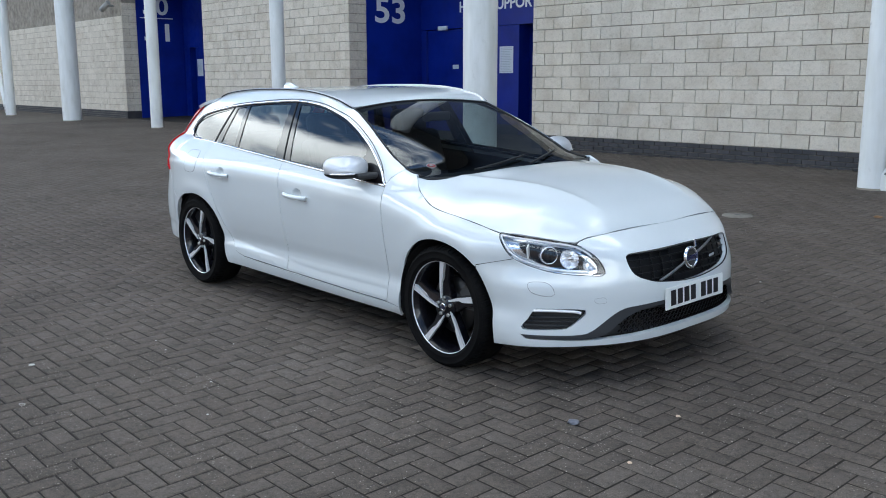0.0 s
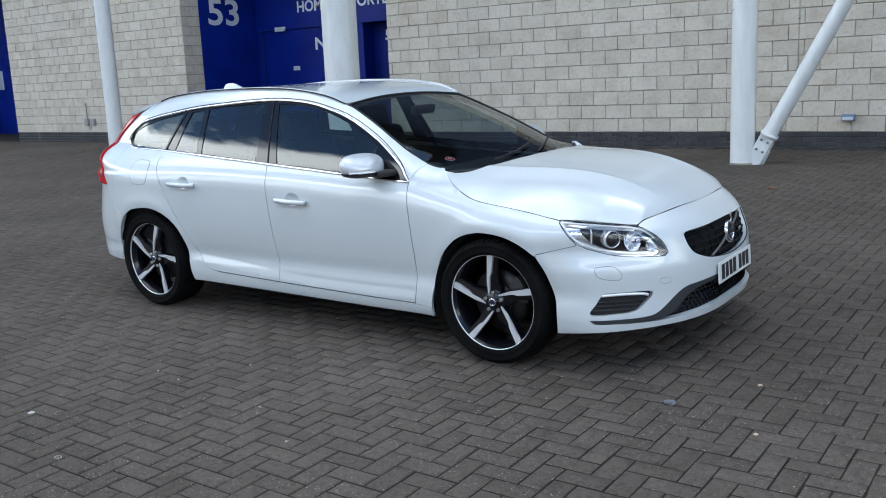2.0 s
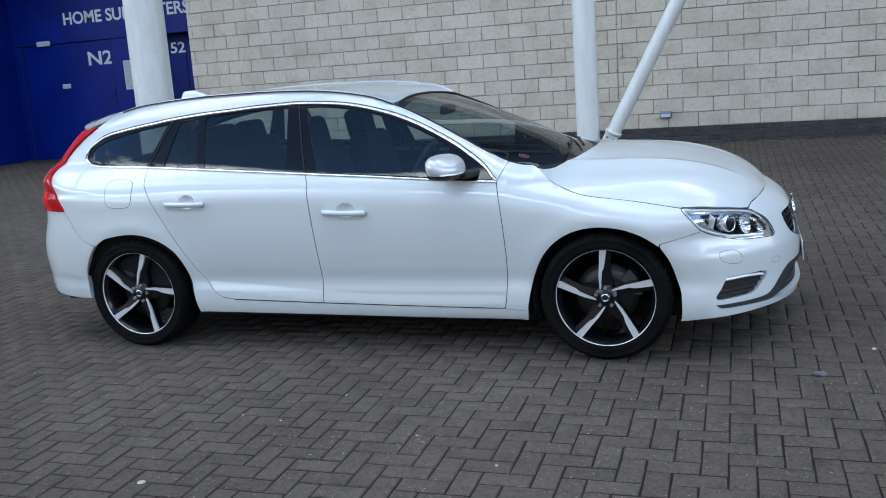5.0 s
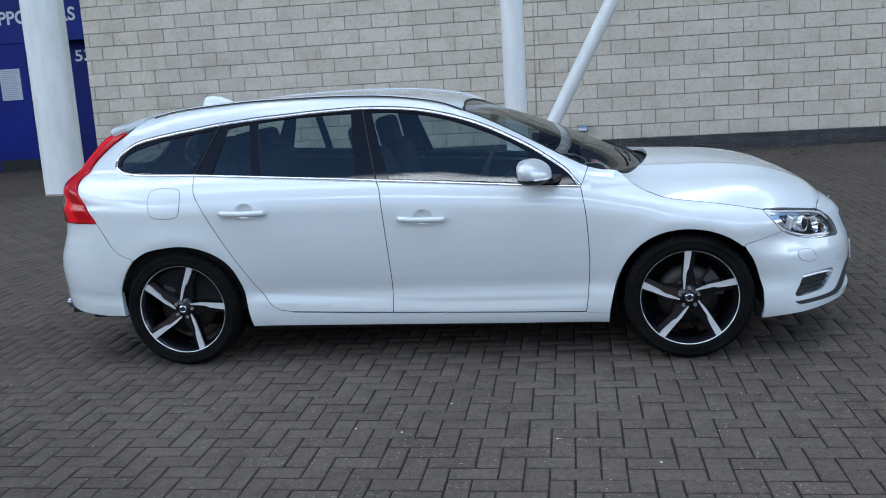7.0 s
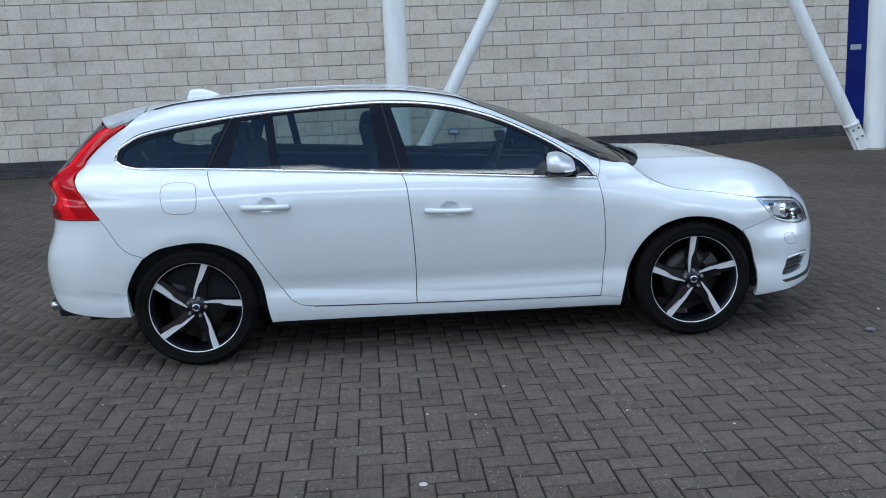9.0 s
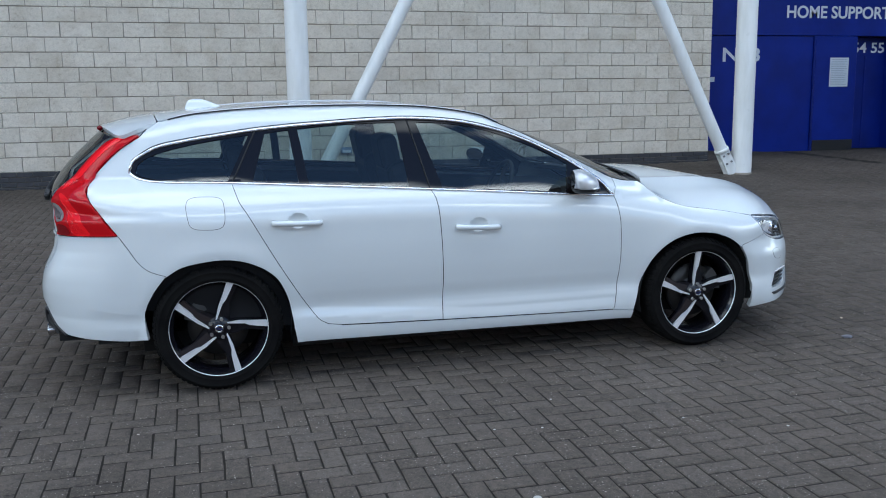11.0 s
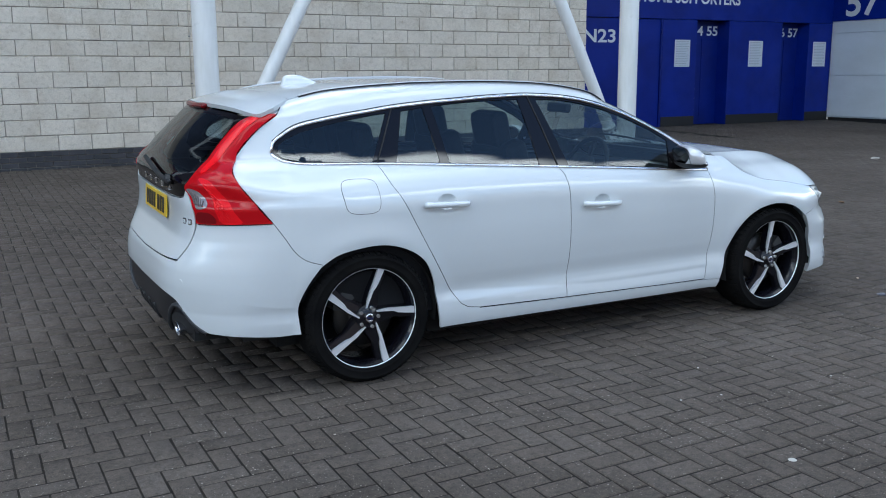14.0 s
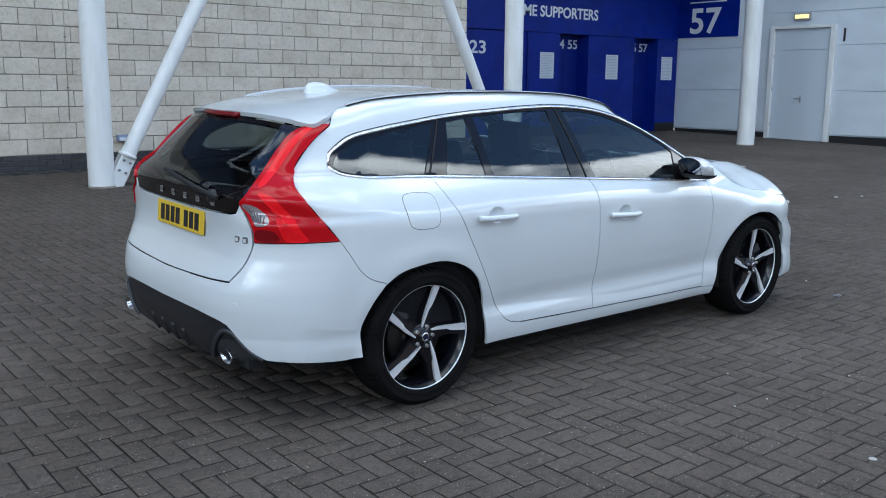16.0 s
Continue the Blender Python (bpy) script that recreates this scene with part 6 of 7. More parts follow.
for s in (1, -1):
    fq = fog_q if s > 0 else fog_q[::-1] * (-1, 1)
    fog = recess("fog_recess", fq, front_at, BLACK_PL, car, 0.035, 0.02, "black slatted fog lamp recess")
    for z in (0.335, 0.355, 0.375):
        aa = [a for a in np.linspace(-48, -32, 40) if inside(np.array([[radians(a), z]]), fog_q)[0]]
        p = front_at(np.radians(aa) * s, np.full(len(aa), z))
        sweep("fog_slat", p + (-0.014, 0.006 * s, 0), 0.0075, DIFFUSER, fog, n=8, flat=0.6)
    p = bend([(-45.0, 0.409), (-40, 0.411), (-35.5, 0.407), (-33.8, 0.4)], 0.02)
    sweep("running_light", front_at(np.radians(p[:, 0]) * s, p[:, 1]) - (0.003, -0.003 * s, 0), 0.0095, LAMP_CLEAR, fog, "clear strip of running lights", n=8, flat=0.8)
    wq = bend(deg([(-46.3, 0.545), (-42.4, 0.55), (-40.6, 0.529), (-40.0, 0.494), (-40.9, 0.482), (-43.8, 0.488), (-45.9, 0.506)]), 0.01, closed=True) * (s, 1)
    # dark rod on the surface draws the shaded gap round the cover
    sweep("washer_seam", front_at(np.append(wq[:, 0], wq[0, 0]), np.append(wq[:, 1], wq[0, 1])), 0.0009, SEAL_SHADE, front_bumper, n=5)
    patch("washer_cover", wq if s > 0 else wq[::-1], front_at, PAINT, front_bumper, "headlamp washer cover", lift=0.0012, depth=0.003, cut=0.002, gap=0.02)

    tq = bend(deg([(-30.6, 0.47), (-28.4, 0.475), (-27.7, 0.464), (-27.9, 0.45), (-29.8, 0.446), (-30.7, 0.455)]), 0.01, closed=True) * (s, 1)
    if s > 0:
        sweep("tow_cover_seam", front_at(np.append(tq[:, 0], tq[0, 0]), np.append(tq[:, 1], tq[0, 1])), 0.0006, SEAL_SHADE, front_bumper, n=5)
    # headlamp: bowl, projector, reflectors, cover
    lq = bend(deg(LAMP), 0.012, closed=True) * (s, 1)
    lq = lq if s > 0 else lq[::-1]
    mid = bend(deg([(-49.0, 0.742), (-44.0, 0.736), (-40.6, 0.73), (-36.0, 0.717), (-33.6, 0.69), (-31.2, 0.645), (-29.6, 0.61), (-36.0, 0.612), (-41.0, 0.622), (-44.6, 0.64), (-47.2, 0.672)]), 0.012, closed=True) * (s, 1)
    mid = mid if s > 0 else mid[::-1]
    lamp = patch("headlamp", lq, front_at, LAMP_IN, car, "clear swept-back headlamp with chrome bowl", holes=[mid], lift=-0.03, depth=0.04, cut=-0.003, gap=0.02)
    cov = patch("lamp_cover", lq, front_at, LENS, lamp, "clear cover", lift=-0.001, depth=0.0, cut=0.001, gap=0.02)
    cov.visible_shadow = False
    ed = np.vstack([lq, lq[:1]])
    sweep("lamp_seal", front_at(ed[:, 0], ed[:, 1]) - (0.003, 0, 0), 0.0022, SEAL_SHADE, lamp, n=6)
    rim = shrink(lq, 0.012)
    rim = np.vstack([rim, rim[:1]])
    cut_at = int(np.argmax(np.abs(rim[:-1, 0]) < radians(29.5)))
    rim = np.roll(rim[:-1], -cut_at, 0)
    rim = rim[np.abs(rim[:, 0]) > radians(30.5)]
    sweep("lamp_rim", front_at(rim[:, 0], rim[:, 1]) - (0.012, -0.006 * s, 0), 0.0052, LAMP_CLEAR, lamp, "bright lamp rim", n=8)
    tip = bend(deg([(-32.6, 0.706), (-30.0, 0.672), (-28.2, 0.622), (-27.8, 0.592), (-30.9, 0.587), (-29.2, 0.602), (-29.2, 0.625), (-31.0, 0.672), (-33.0, 0.7)]), 0.012, closed=True) * (s, 1)
    patch("dark_bezel", tip if s > 0 else tip[::-1], front_at, GRILLE, lamp, "black lamp tip", lift=-0.012, depth=0.02, cut=0, gap=0.02)
    patch("smoked_chamber", mid, front_at, LAMP_DARK, lamp, lift=-0.07, depth=0.0, cut=-0.01, gap=0.02)
    c = front_at(np.array([radians(-40.8) * s]), np.array([0.672]))[0] - (0.03, -0.02 * s, 0)
    way = pose(*c, 0, 84, -34 * s)
    part("projector", lathe(bmesh.new(), [(0.043, -0.03), (0.044, 0.014), (0.04, 0.022), (0.036, 0.016), (0.034, 0.0)], 28, "Z"), REFLECTOR, lamp, "chrome projector ring", smooth=True, m=way)
    part("projector_lens", lathe(bmesh.new(), [(0.035, 0.004), (0.031, 0.018), (0.02, 0.028), (0.0, 0.032)], 24, "Z"), LAMP_DARK, lamp, "dark projector lens", smooth=True, m=way)
    c = front_at(np.array([radians(-35.8) * s]), np.array([0.655]))[0] - (0.02, -0.014 * s, 0)
    part("reflector", fluted(0.05, 0.034, 18), REFLECTOR, lamp, "fluted chrome main beam reflector", m=pose(*c, 0, 72, -28 * s))
    part("bulb_shield", lathe(bmesh.new(), [(0.012, -0.02), (0.013, 0.012), (0.0, 0.018)], 14, "Z"), CHROME, lamp, smooth=True, m=pose(*c, 0, 72, -28 * s))
    c = front_at(np.array([radians(-31.0) * s]), np.array([0.63]))[0] - (0.018, -0.01 * s, 0)
    part("reflector", fluted(0.036, 0.02, 12), REFLECTOR, lamp, "fluted chrome turn reflector", m=pose(*c, 0, 74, -24 * s))
    c = front_at(np.array([radians(-46.0) * s]), np.array([0.69]))[0] - (0.02, -0.012 * s, 0)
    part("lamp_fin", boxed(-0.022, 0.022, -0.004, 0.004, -0.03, 0.034, 0.003, 1), LAMP_CLEAR, lamp, "bright side fin", m=pose(*c, 0, 18, -58 * s))
    p = bend([(-46.8, 0.627), (-42.0, 0.606), (-36.0, 0.597), (-31.5, 0.59)], 0.02)
    sweep("light_guide", front_at(np.radians(p[:, 0]) * s, p[:, 1]) - (0.016, -0.008 * s, 0), 0.0042, LAMP_CLEAR, lamp, n=6)


def number_plate(name, m, base, label):
    pl = part(name, boxed(-0.26, 0.26, -0.006, 0, -0.0555, 0.0555, 0.004, 1), base, car, label, m=m)
    x = -0.215
    for k in range(7):
        if k == 4:
            x += 0.034
        part("bar", boxed(x, x + 0.042, -0.008, -0.005, -0.0385, 0.0385), PLATE_INK, pl)
        x += 0.058
    return pl


number_plate("front_plate", pose(3.735, 0, 0.432, -3, 0, 90), PLATE_W, "white number plate with black bars")
box_ = boxed(3.66, 3.722, -0.25, 0.25, 0.385, 0.48, 0.006, 1)
part("plate_carrier", box_, BLACK_PL, front_bumper)

# rear: lamps, glass, tailgate, bumper, diffuser
TL_IN = [(-33.4, 0.831), (-32.9, 0.897), (-29.4, 0.988), (-29.6, 1.0), (-31.2, 1.035), (-32.3, 1.127), (-34.4, 1.232), (-36.4, 1.28), (-39.8, 1.308)]


def rear_polar(rows):
    out = []
    for x, z in rows:
        y = float(half_width(x, z))
        out.append((-math.degrees(math.atan2(y, REAR_C - x)), z))
    return out


tl_out = rear_polar(LAMP_EDGE)
tail_q = ring_of(deg(TL_IN), deg([TL_IN[-1], tl_out[-1]]), deg(tl_out[::-1]), deg([tl_out[0], TL_IN[0]]), gap=0.012)
led_q = bend(deg([(-30.2, 0.986), (-33.2, 0.985), (-35.6, 0.95), (-36.6, 0.912), (-34.0, 0.902), (-33.0, 0.93)]), 0.01, closed=True)
guide_q = bend(deg([(-33.6, 1.03), (-36.0, 1.028), (-39.0, 0.99), (-43.5, 0.87), (-44.0, 0.842), (-40.0, 0.842), (-38.5, 0.905), (-36.4, 0.985)]), 0.012, closed=True)
arm_q = bend(deg([(-33.0, 1.06), (-34.6, 1.06), (-36.2, 1.15), (-38.4, 1.235), (-41.0, 1.29), (-39.5, 1.293), (-36.2, 1.235), (-34.0, 1.15)]), 0.012, closed=True)
low_q = bend(deg([(-34.2, 0.84), (-38.6, 0.842), (-37.4, 0.885), (-34.0, 0.885)]), 0.01, closed=True)
for s in (1, -1):
    f = lambda q: (q if s > 0 else q[::-1] * (-1, 1))
    tl = patch("tail_lamp", f(tail_q), rear_at, RED_LAMP, car, "tall red tail lamp wrapping the corner", lift=0.012, depth=0.03, cut=0.0015, gap=0.02)
    patch("reversing_lens", f(led_q), rear_at, REVERSE, tl, "ribbed clear reversing lens", lift=0.0135, depth=0.004, cut=0, gap=0.02)
    patch("light_guide", f(guide_q), rear_at, RED_BRIGHT, tl, "bright red light guide", lift=0.0132, depth=0.004, cut=0, gap=0.02)
    patch("light_guide", f(arm_q), rear_at, RED_BRIGHT, tl, "bright red light guide", lift=0.0132, depth=0.004, cut=0, gap=0.02)
    patch("deep_band", f(low_q), rear_at, RED_DEEP, tl, lift=0.0132, depth=0.004, cut=0, gap=0.02)
    for k in range(6):
        p = bend([(-35.2 - k * 0.35, 1.012 - k * 0.006), (-37.6 - k * 0.5, 0.95 - k * 0.006), (-39.6 - k * 0.75, 0.852)], 0.02)
        sweep("lens_streak", rear_at(np.radians(p[:, 0]) * s, p[:, 1]) - (0.011, 0.011 * s, 0), 0.0015, RED_BRIGHT, tl, n=5)
    for k in range(6):
        p = bend([(-31.0 - k * 0.9, 0.982 - k * 0.008), (-33.2 - k * 0.45, 0.925 - k * 0.002)], 0.02)
        sweep("rib", rear_at(np.radians(p[:, 0]) * s, p[:, 1]) - (0.0135, 0.009 * s, 0), 0.0026, RIB, tl, n=5)

gl_in = [(0, 1.335), (-12, 1.334), (-25, 1.326), (-34.5, 1.312), (-39.0, 1.307)]
gl_side = TL_IN[2:][::-1]
gl_bot = [(-29.6, 0.988), (-28.6, 0.955), (-26.6, 0.938), (-14.0, 0.93), (0, 0.927)]
glass_q = ring_of(deg(gl_in), deg([gl_in[-1], gl_side[0]]), deg(gl_side[:-1]), deg([gl_side[-2], gl_bot[0]]), deg(gl_bot + mirrored(gl_bot)[::-1][1:]), deg([mirrored(gl_bot)[0], mirrored(gl_side)[-2]]), deg(mirrored(gl_side[:-1])[::-1]), deg([mirrored(gl_side)[0], mirrored(gl_in)[-1]]), deg(mirrored(gl_in)[::-1]), gap=0.02)
win_in = [(0, 1.315), (-14, 1.314), (-27, 1.303), (-33.2, 1.278), (-32.2, 1.2), (-29.6, 1.09), (-26.5, 1.045), (-12, 1.03), (0, 1.027)]
win_q = ring_of(deg(win_in + mirrored(win_in)[::-1][1:-1]), gap=0.03)
rear_frame = patch("tailgate_surround", glass_q, rear_at, PIANO, car, "gloss black tailgate surround", holes=[win_q], lift=-0.002, depth=0.012, cut=0.002, gap=0.03)
patch("rear_screen", win_q, rear_at, GLASS_REAR, rear_frame, "dark tinted rear screen", lift=-0.003, depth=0.0, cut=0.0, gap=0.04)
p = bend([(-23.5, 1.005), (-10, 1.04), (4, 1.075)], 0.02)
sweep("rear_wiper", rear_at(np.radians(p[:, 0]), p[:, 1]) - (0.016, 0, 0), 0.0115, BLACK_PL, rear_frame, "black rear wiper", n=8)
part("wiper_hub", lathe(bmesh.new(), [(0.03, 0.0), (0.028, 0.02), (0.0, 0.026)], 18, "Z"), BLACK_PL, rear_frame, smooth=True, m=pose(*(rear_at(np.array([radians(-21.0)]), np.array([1.005]))[0]), 0, -80, 0))
for a in (-20.0, -12.9, -5.8, 1.3, 8.4):
    c = rear_at(np.array([radians(a)]), np.array([0.973]))[0]
    bm = boxed(-0.016, 0.016, -0.004, 0.002, -0.015, 0.015, 0.004, 1)
    part("badge_mark", bm, CHROME, rear_frame, "small chrome mark", m=pose(*c, 0, 0, -90 - a * 0.5))
TG = [(-28.4, 0.952), (-29.2, 0.982), (-32.2, 0.9), (-32.7, 0.86), (-32.6, 0.8), (-30.8, 0.72), (-28.0, 0.652), (-16, 0.639), (0, 0.63)]
tg_top = [(-28.4, 0.952), (-26.5, 0.935), (-14, 0.927), (0, 0.924)]
gate_q = ring_of(deg(tg_top + mirrored(tg_top)[::-1][1:]), deg(mirrored(TG)[:2]), deg(mirrored(TG)[1:7]), deg(mirrored(TG)[6:] + TG[6:][::-1][1:]), deg(TG[1:7][::-1]), deg(TG[:2][::-1]), gap=0.018)
tailgate = patch("tailgate", gate_q, rear_at, PAINT, car, "white tailgate", lift=0.003, depth=0.02, cut=0.002, gap=0.025)
half_r = [[(0, 0.627), (-16, 0.636), (-28.0, 0.648)], [(-28.0, 0.648), (-30.9, 0.718), (-32.8, 0.8), (-33.2, 0.828)], [(-33.2, 0.828), rear_polar([(-0.457, 0.836)])[0]], rear_polar(REAR_SEAM[::-1]), rear_polar([(-0.246, 0.63), (-0.252, 0.62)]),
          rear_polar([(-0.252, 0.62), (-0.312, 0.54), (-0.358, 0.433), (-0.356, 0.349), (-0.349, 0.299)]), [rear_polar([(-0.349, 0.299)])[0], (-50.3, 0.293), (-44, 0.305), (-36.1, 0.318)], [(-36.1, 0.318), (-32.2, 0.354), (-30.5, 0.395), (-28.6, 0.445), (-26.0, 0.474), (-18.1, 0.492), (-4.0, 0.491), (0, 0.49)]]
segs = [deg(s) for s in half_r] + [deg(mirrored(s))[::-1] for s in half_r[::-1]]
rb_q = ring_of(*segs, gap=0.018)
rear_bumper = patch("rear_bumper", rb_q, rear_at, PAINT, car, depth=0.03, cut=0.0015, gap=0.018, lift=0.002,
                    ridge=lambda a: 0.44 + 0.16 * np.clip(0.87 / np.tan(np.maximum(np.abs(a), 0.55)) - 0.7, -0.1, 0.45))
for rows in (half_r[0], half_r[1]):
    for s in (1, -1):
        q = bend([(radians(a) * s, z + 0.002) for a, z in rows], 0.02)
        sweep("gap_shade", rear_at(q[:, 0], q[:, 1]) + (0.01, 0, 0), 0.005 if rows is half_r[0] else 0.0035, SEAL_SHADE, car, n=6)
dif_b = [(-36.1, 0.318), (-33.5, 0.298), (-28, 0.288), (-22, 0.28), (-12, 0.272), (0, 0.27)]
dif_q = ring_of(deg(half_r[7] + mirrored(half_r[7])[::-1][1:]), deg(mirrored(dif_b) + dif_b[::-1][1:]), gap=0.02)
diff = patch("rear_valance", dif_q, rear_at, DIFFUSER, car, "dark grey rear valance with fins", lift=-0.012, depth=0.06, cut=0, gap=0.03)
for a in (-9, -3, 3, 9):
    z = np.linspace(0.275, 0.36, 6)
    sweep("fin", rear_at(np.full(6, radians(a)), z) + (0.014, 0, 0), 0.012, BLACK_PL, diff, n=6)
for s in (1, -1):
    p = bend([(-21.5, 0.285), (-22.6, 0.335), (-24.2, 0.392), (-26.2, 0.43), (-28.4, 0.428), (-30.4, 0.392), (-32.4, 0.352), (-35.0, 0.318)], 0.02)
    sweep("valance_ridge", rear_at(np.radians(p[:, 0]) * s, p[:, 1]) + (0.007, 0, 0), 0.012, BLADE, diff, "satin grey ridge round the exhaust", n=10)
for s in (1, -1):
    c = Vector((-0.825, -0.56 * s, 0.32))
    ex = part("exhaust_tip", lathe(bmesh.new(), [(0.036, -0.2), (0.042, 0.03), (0.0445, 0.034), (0.0445, 0.028), (0.038, 0.026), (0.036, -0.15)], 28, "Z"), TIP, car, "chrome oval exhaust tip", smooth=True, m=Matrix.Translation(c) @ pose(0, 0, 0, 0, -96, 0) @ Matrix.Diagonal((0.8, 1.25, 1, 1)))
    # black disc closes the tip, standing in for the dark of the bore
    part("exhaust_bore", lathe(bmesh.new(), [(0.039, 0.006), (0.0, 0.006)], 20, "Z"), SEAL_SHADE, ex)
    # black patch laid on the valance, in place of a shaded recess
    pq = bend(deg([(-35.0, 0.325), (-32.2, 0.345), (-30.4, 0.385), (-28.0, 0.4), (-25.5, 0.385), (-24.5, 0.35), (-25.5, 0.31), (-30, 0.3)]), 0.015, closed=True) * (s, 1)
    patch("tip_shade", pq if s > 0 else pq[::-1], rear_at, SEAL_SHADE, diff, lift=-0.002, depth=0.0, cut=0, gap=0.03)
    for a in (-29.9,):
        c = rear_at(np.array([radians(a) * s]), np.array([0.556]))[0]
        part("park_sensor", lathe(bmesh.new(), [(0.0135, -0.003), (0.0135, 0.001), (0.0115, 0.002), (0.0105, 0.0008), (0.0, 0.0008)], 18, "Z"), PAINT, rear_bumper, smooth=True, m=pose(*c, 0, -90, -a * 0.8 * s))
pl = number_plate("rear_plate", pose(-0.811, -0.03, 0.86, -4, 0, -90), PLATE_Y, "yellow number plate with black bars")
for k, a in enumerate((-28.6, -30.9)):
    c = rear_at(np.array([radians(a)]), np.array([0.832]))[0]
    mk = part("badge_mark", boxed(-0.016, 0.016, -0.006, 0, -0.015, 0.015, 0.003, 1), CHROME, tailgate, "small chrome model mark", m=pose(*c, 0, 0, -90 + 24))
    part("badge_inlay", boxed(-0.009, 0.004, -0.0068, -0.005, -0.008, 0.008), PAINT, mk)

# fuel flap, handles
fl = bend([(-0.126, 0.965), (-0.118, 1.0), (-0.085, 1.013), (-0.03, 1.014), (0.025, 1.01), (0.052, 0.995), (0.061, 0.96), (0.065, 0.905), (0.055, 0.87), (0.025, 0.857), (-0.025, 0.856), (-0.075, 0.861), (-0.105, 0.878), (-0.117, 0.915)], 0.01, closed=True)
fl[:, 0] -= 0.002 + 0.009 * (1.014 - fl[:, 1]) / 0.157
flc = np.vstack([fl, fl[:1]])
# dark rod on the surface draws the shaded gap round the flap
sweep("flap_seam", side_at(flc[:, 0], flc[:, 1]), 0.0013, SEAL_SHADE, side_r, n=5)
patch("fuel_flap", fl, side_at, PAINT, side_r, "flush fuel flap", lift=0.001, depth=0.003, cut=0.0012, gap=0.02)


def handle(x, z, slope, who):
    for s, ob in ((1, who[0]), (-1, who[1])):
        line = bend([(x, z), (x + 0.03, z + slope * 0.03), (x + 0.12, z + slope * 0.12), (x + 0.215, z + slope * 0.215), (x + 0.245, z + slope * 0.245)], 0.012)
        base = side_at(line[:, 0], line[:, 1])
        u = (line[:, 0] - x) / 0.245
        out = 0.008 + 0.03 * np.clip(np.sin(np.pi * u), 0, 1) ** 0.45
        p = base - np.stack([0 * out, out, 0 * out], -1)
        h = sweep("door_handle", p * (1, s, 1), 0.0145, PAINT, ob, "body coloured door handle", n=12, flat=1.0)
        cup = cup_line(x, z)

        def dish(a, b):
            q = side_at(a, b)
            r = np.hypot((a - x - 0.13) / 0.056, (b - z - 0.006) / 0.041)
            q[:, 1] += 0.024 * np.clip(1 - r * r, 0, 1)
            return q * (1, s, 1)
        patch("handle_cup", cup, dish, PAINT, h, lift=0.0, depth=0.0, cut=0, gap=0.012, centre=(1, 0, 0.5))


handle(0.293, 0.874, -0.03, rdoor)
handle(1.273, 0.806, -0.04, fdoor)

# door mirrors
for s, who in ((1, fdoor[0]), (-1, fdoor[1])):
    bm = bmesh.new()
    bmesh.ops.create_uvsphere(bm, u_segments=28, v_segments=18, radius=1.0)
    for v in bm.verts:
        x, y, z = v.co
        k = 1.0 - 0.3 * max(0, x) - (0.28 * max(0, x) if y * s < 0 else 0.0)
        v.co = (0.072 * math.copysign(abs(x) ** 0.75, x) - 0.02 * z, 0.118 * math.copysign(abs(y) ** 0.8, y) * k, 0.067 * math.copysign(abs(z) ** 0.72, z) * k + 0.01)
    bmesh.ops.bisect_plane(bm, geom=list(bm.verts) + list(bm.edges) + list(bm.faces), plane_co=(0, 0, -0.022), plane_no=(0, 0, 1), clear_inner=True)
    bmesh.ops.bisect_plane(bm, geom=list(bm.verts) + list(bm.edges) + list(bm.faces), plane_co=(-0.058, 0, 0), plane_no=(1, 0, 0), clear_inner=True)
    cap = part("door_mirror", bm, SILVER, who, "satin silver mirror cap on a black foot", smooth=True, m=pose(2.005, -0.93 * s, 1.018, 0, 0, -17 * s) @ Matrix.Diagonal((1.08, 1.13, 0.98, 1)))
    bm = bmesh.new()
    bmesh.ops.create_uvsphere(bm, u_segments=24, v_segments=14, radius=1.0)
    for v in bm.verts:
        x, y, z = v.co
        v.co = (max(-0.058, 0.07 * math.copysign(abs(x) ** 0.7, x)), 0.116 * math.copysign(abs(y) ** 0.8, y), 0.036 * z - 0.02)
    bmesh.ops.bisect_plane(bm, geom=list(bm.verts) + list(bm.edges) + list(bm.faces), plane_co=(0, 0, -0.0225), plane_no=(0, 0, 1), clear_outer=True)
    part("mirror_base", bm, BLACK_PL, cap, "black mirror base", smooth=True)
    p = np.array([(0.035, -0.1 * s, -0.021), (0.066, -0.05 * s, -0.021), (0.075, 0.02 * s, -0.021)])
    sweep("indicator", bend(p, 0.02), 0.0055, LAMP_CLEAR, cap, "clear indicator strip", n=6)
    bm = bmesh.new()
    ring = []
    for k in range(32):
        w = 2 * math.pi * k / 32
        cw, sw_ = math.cos(w), math.sin(w)
        ring.append((0.096 * math.copysign(abs(cw) ** 0.8, cw), max(-0.034, 0.01 + 0.055 * math.copysign(abs(sw_) ** 0.75, sw_))))
    bm.faces.new([bm.verts.new((-0.054 - 0.02 * zz / 0.067, yy, zz)) for yy, zz in ring])
    part("mirror_glass", bm, MIRROR, cap, "mirror glass")
    part("mirror_arm", boxed(-0.045, 0.06, -0.002, 0.12, -0.022, 0.014, 0.012), BLACK_PL, cap, m=pose(0.03, 0.03 if s > 0 else -0.03 - 0.118, -0.035))

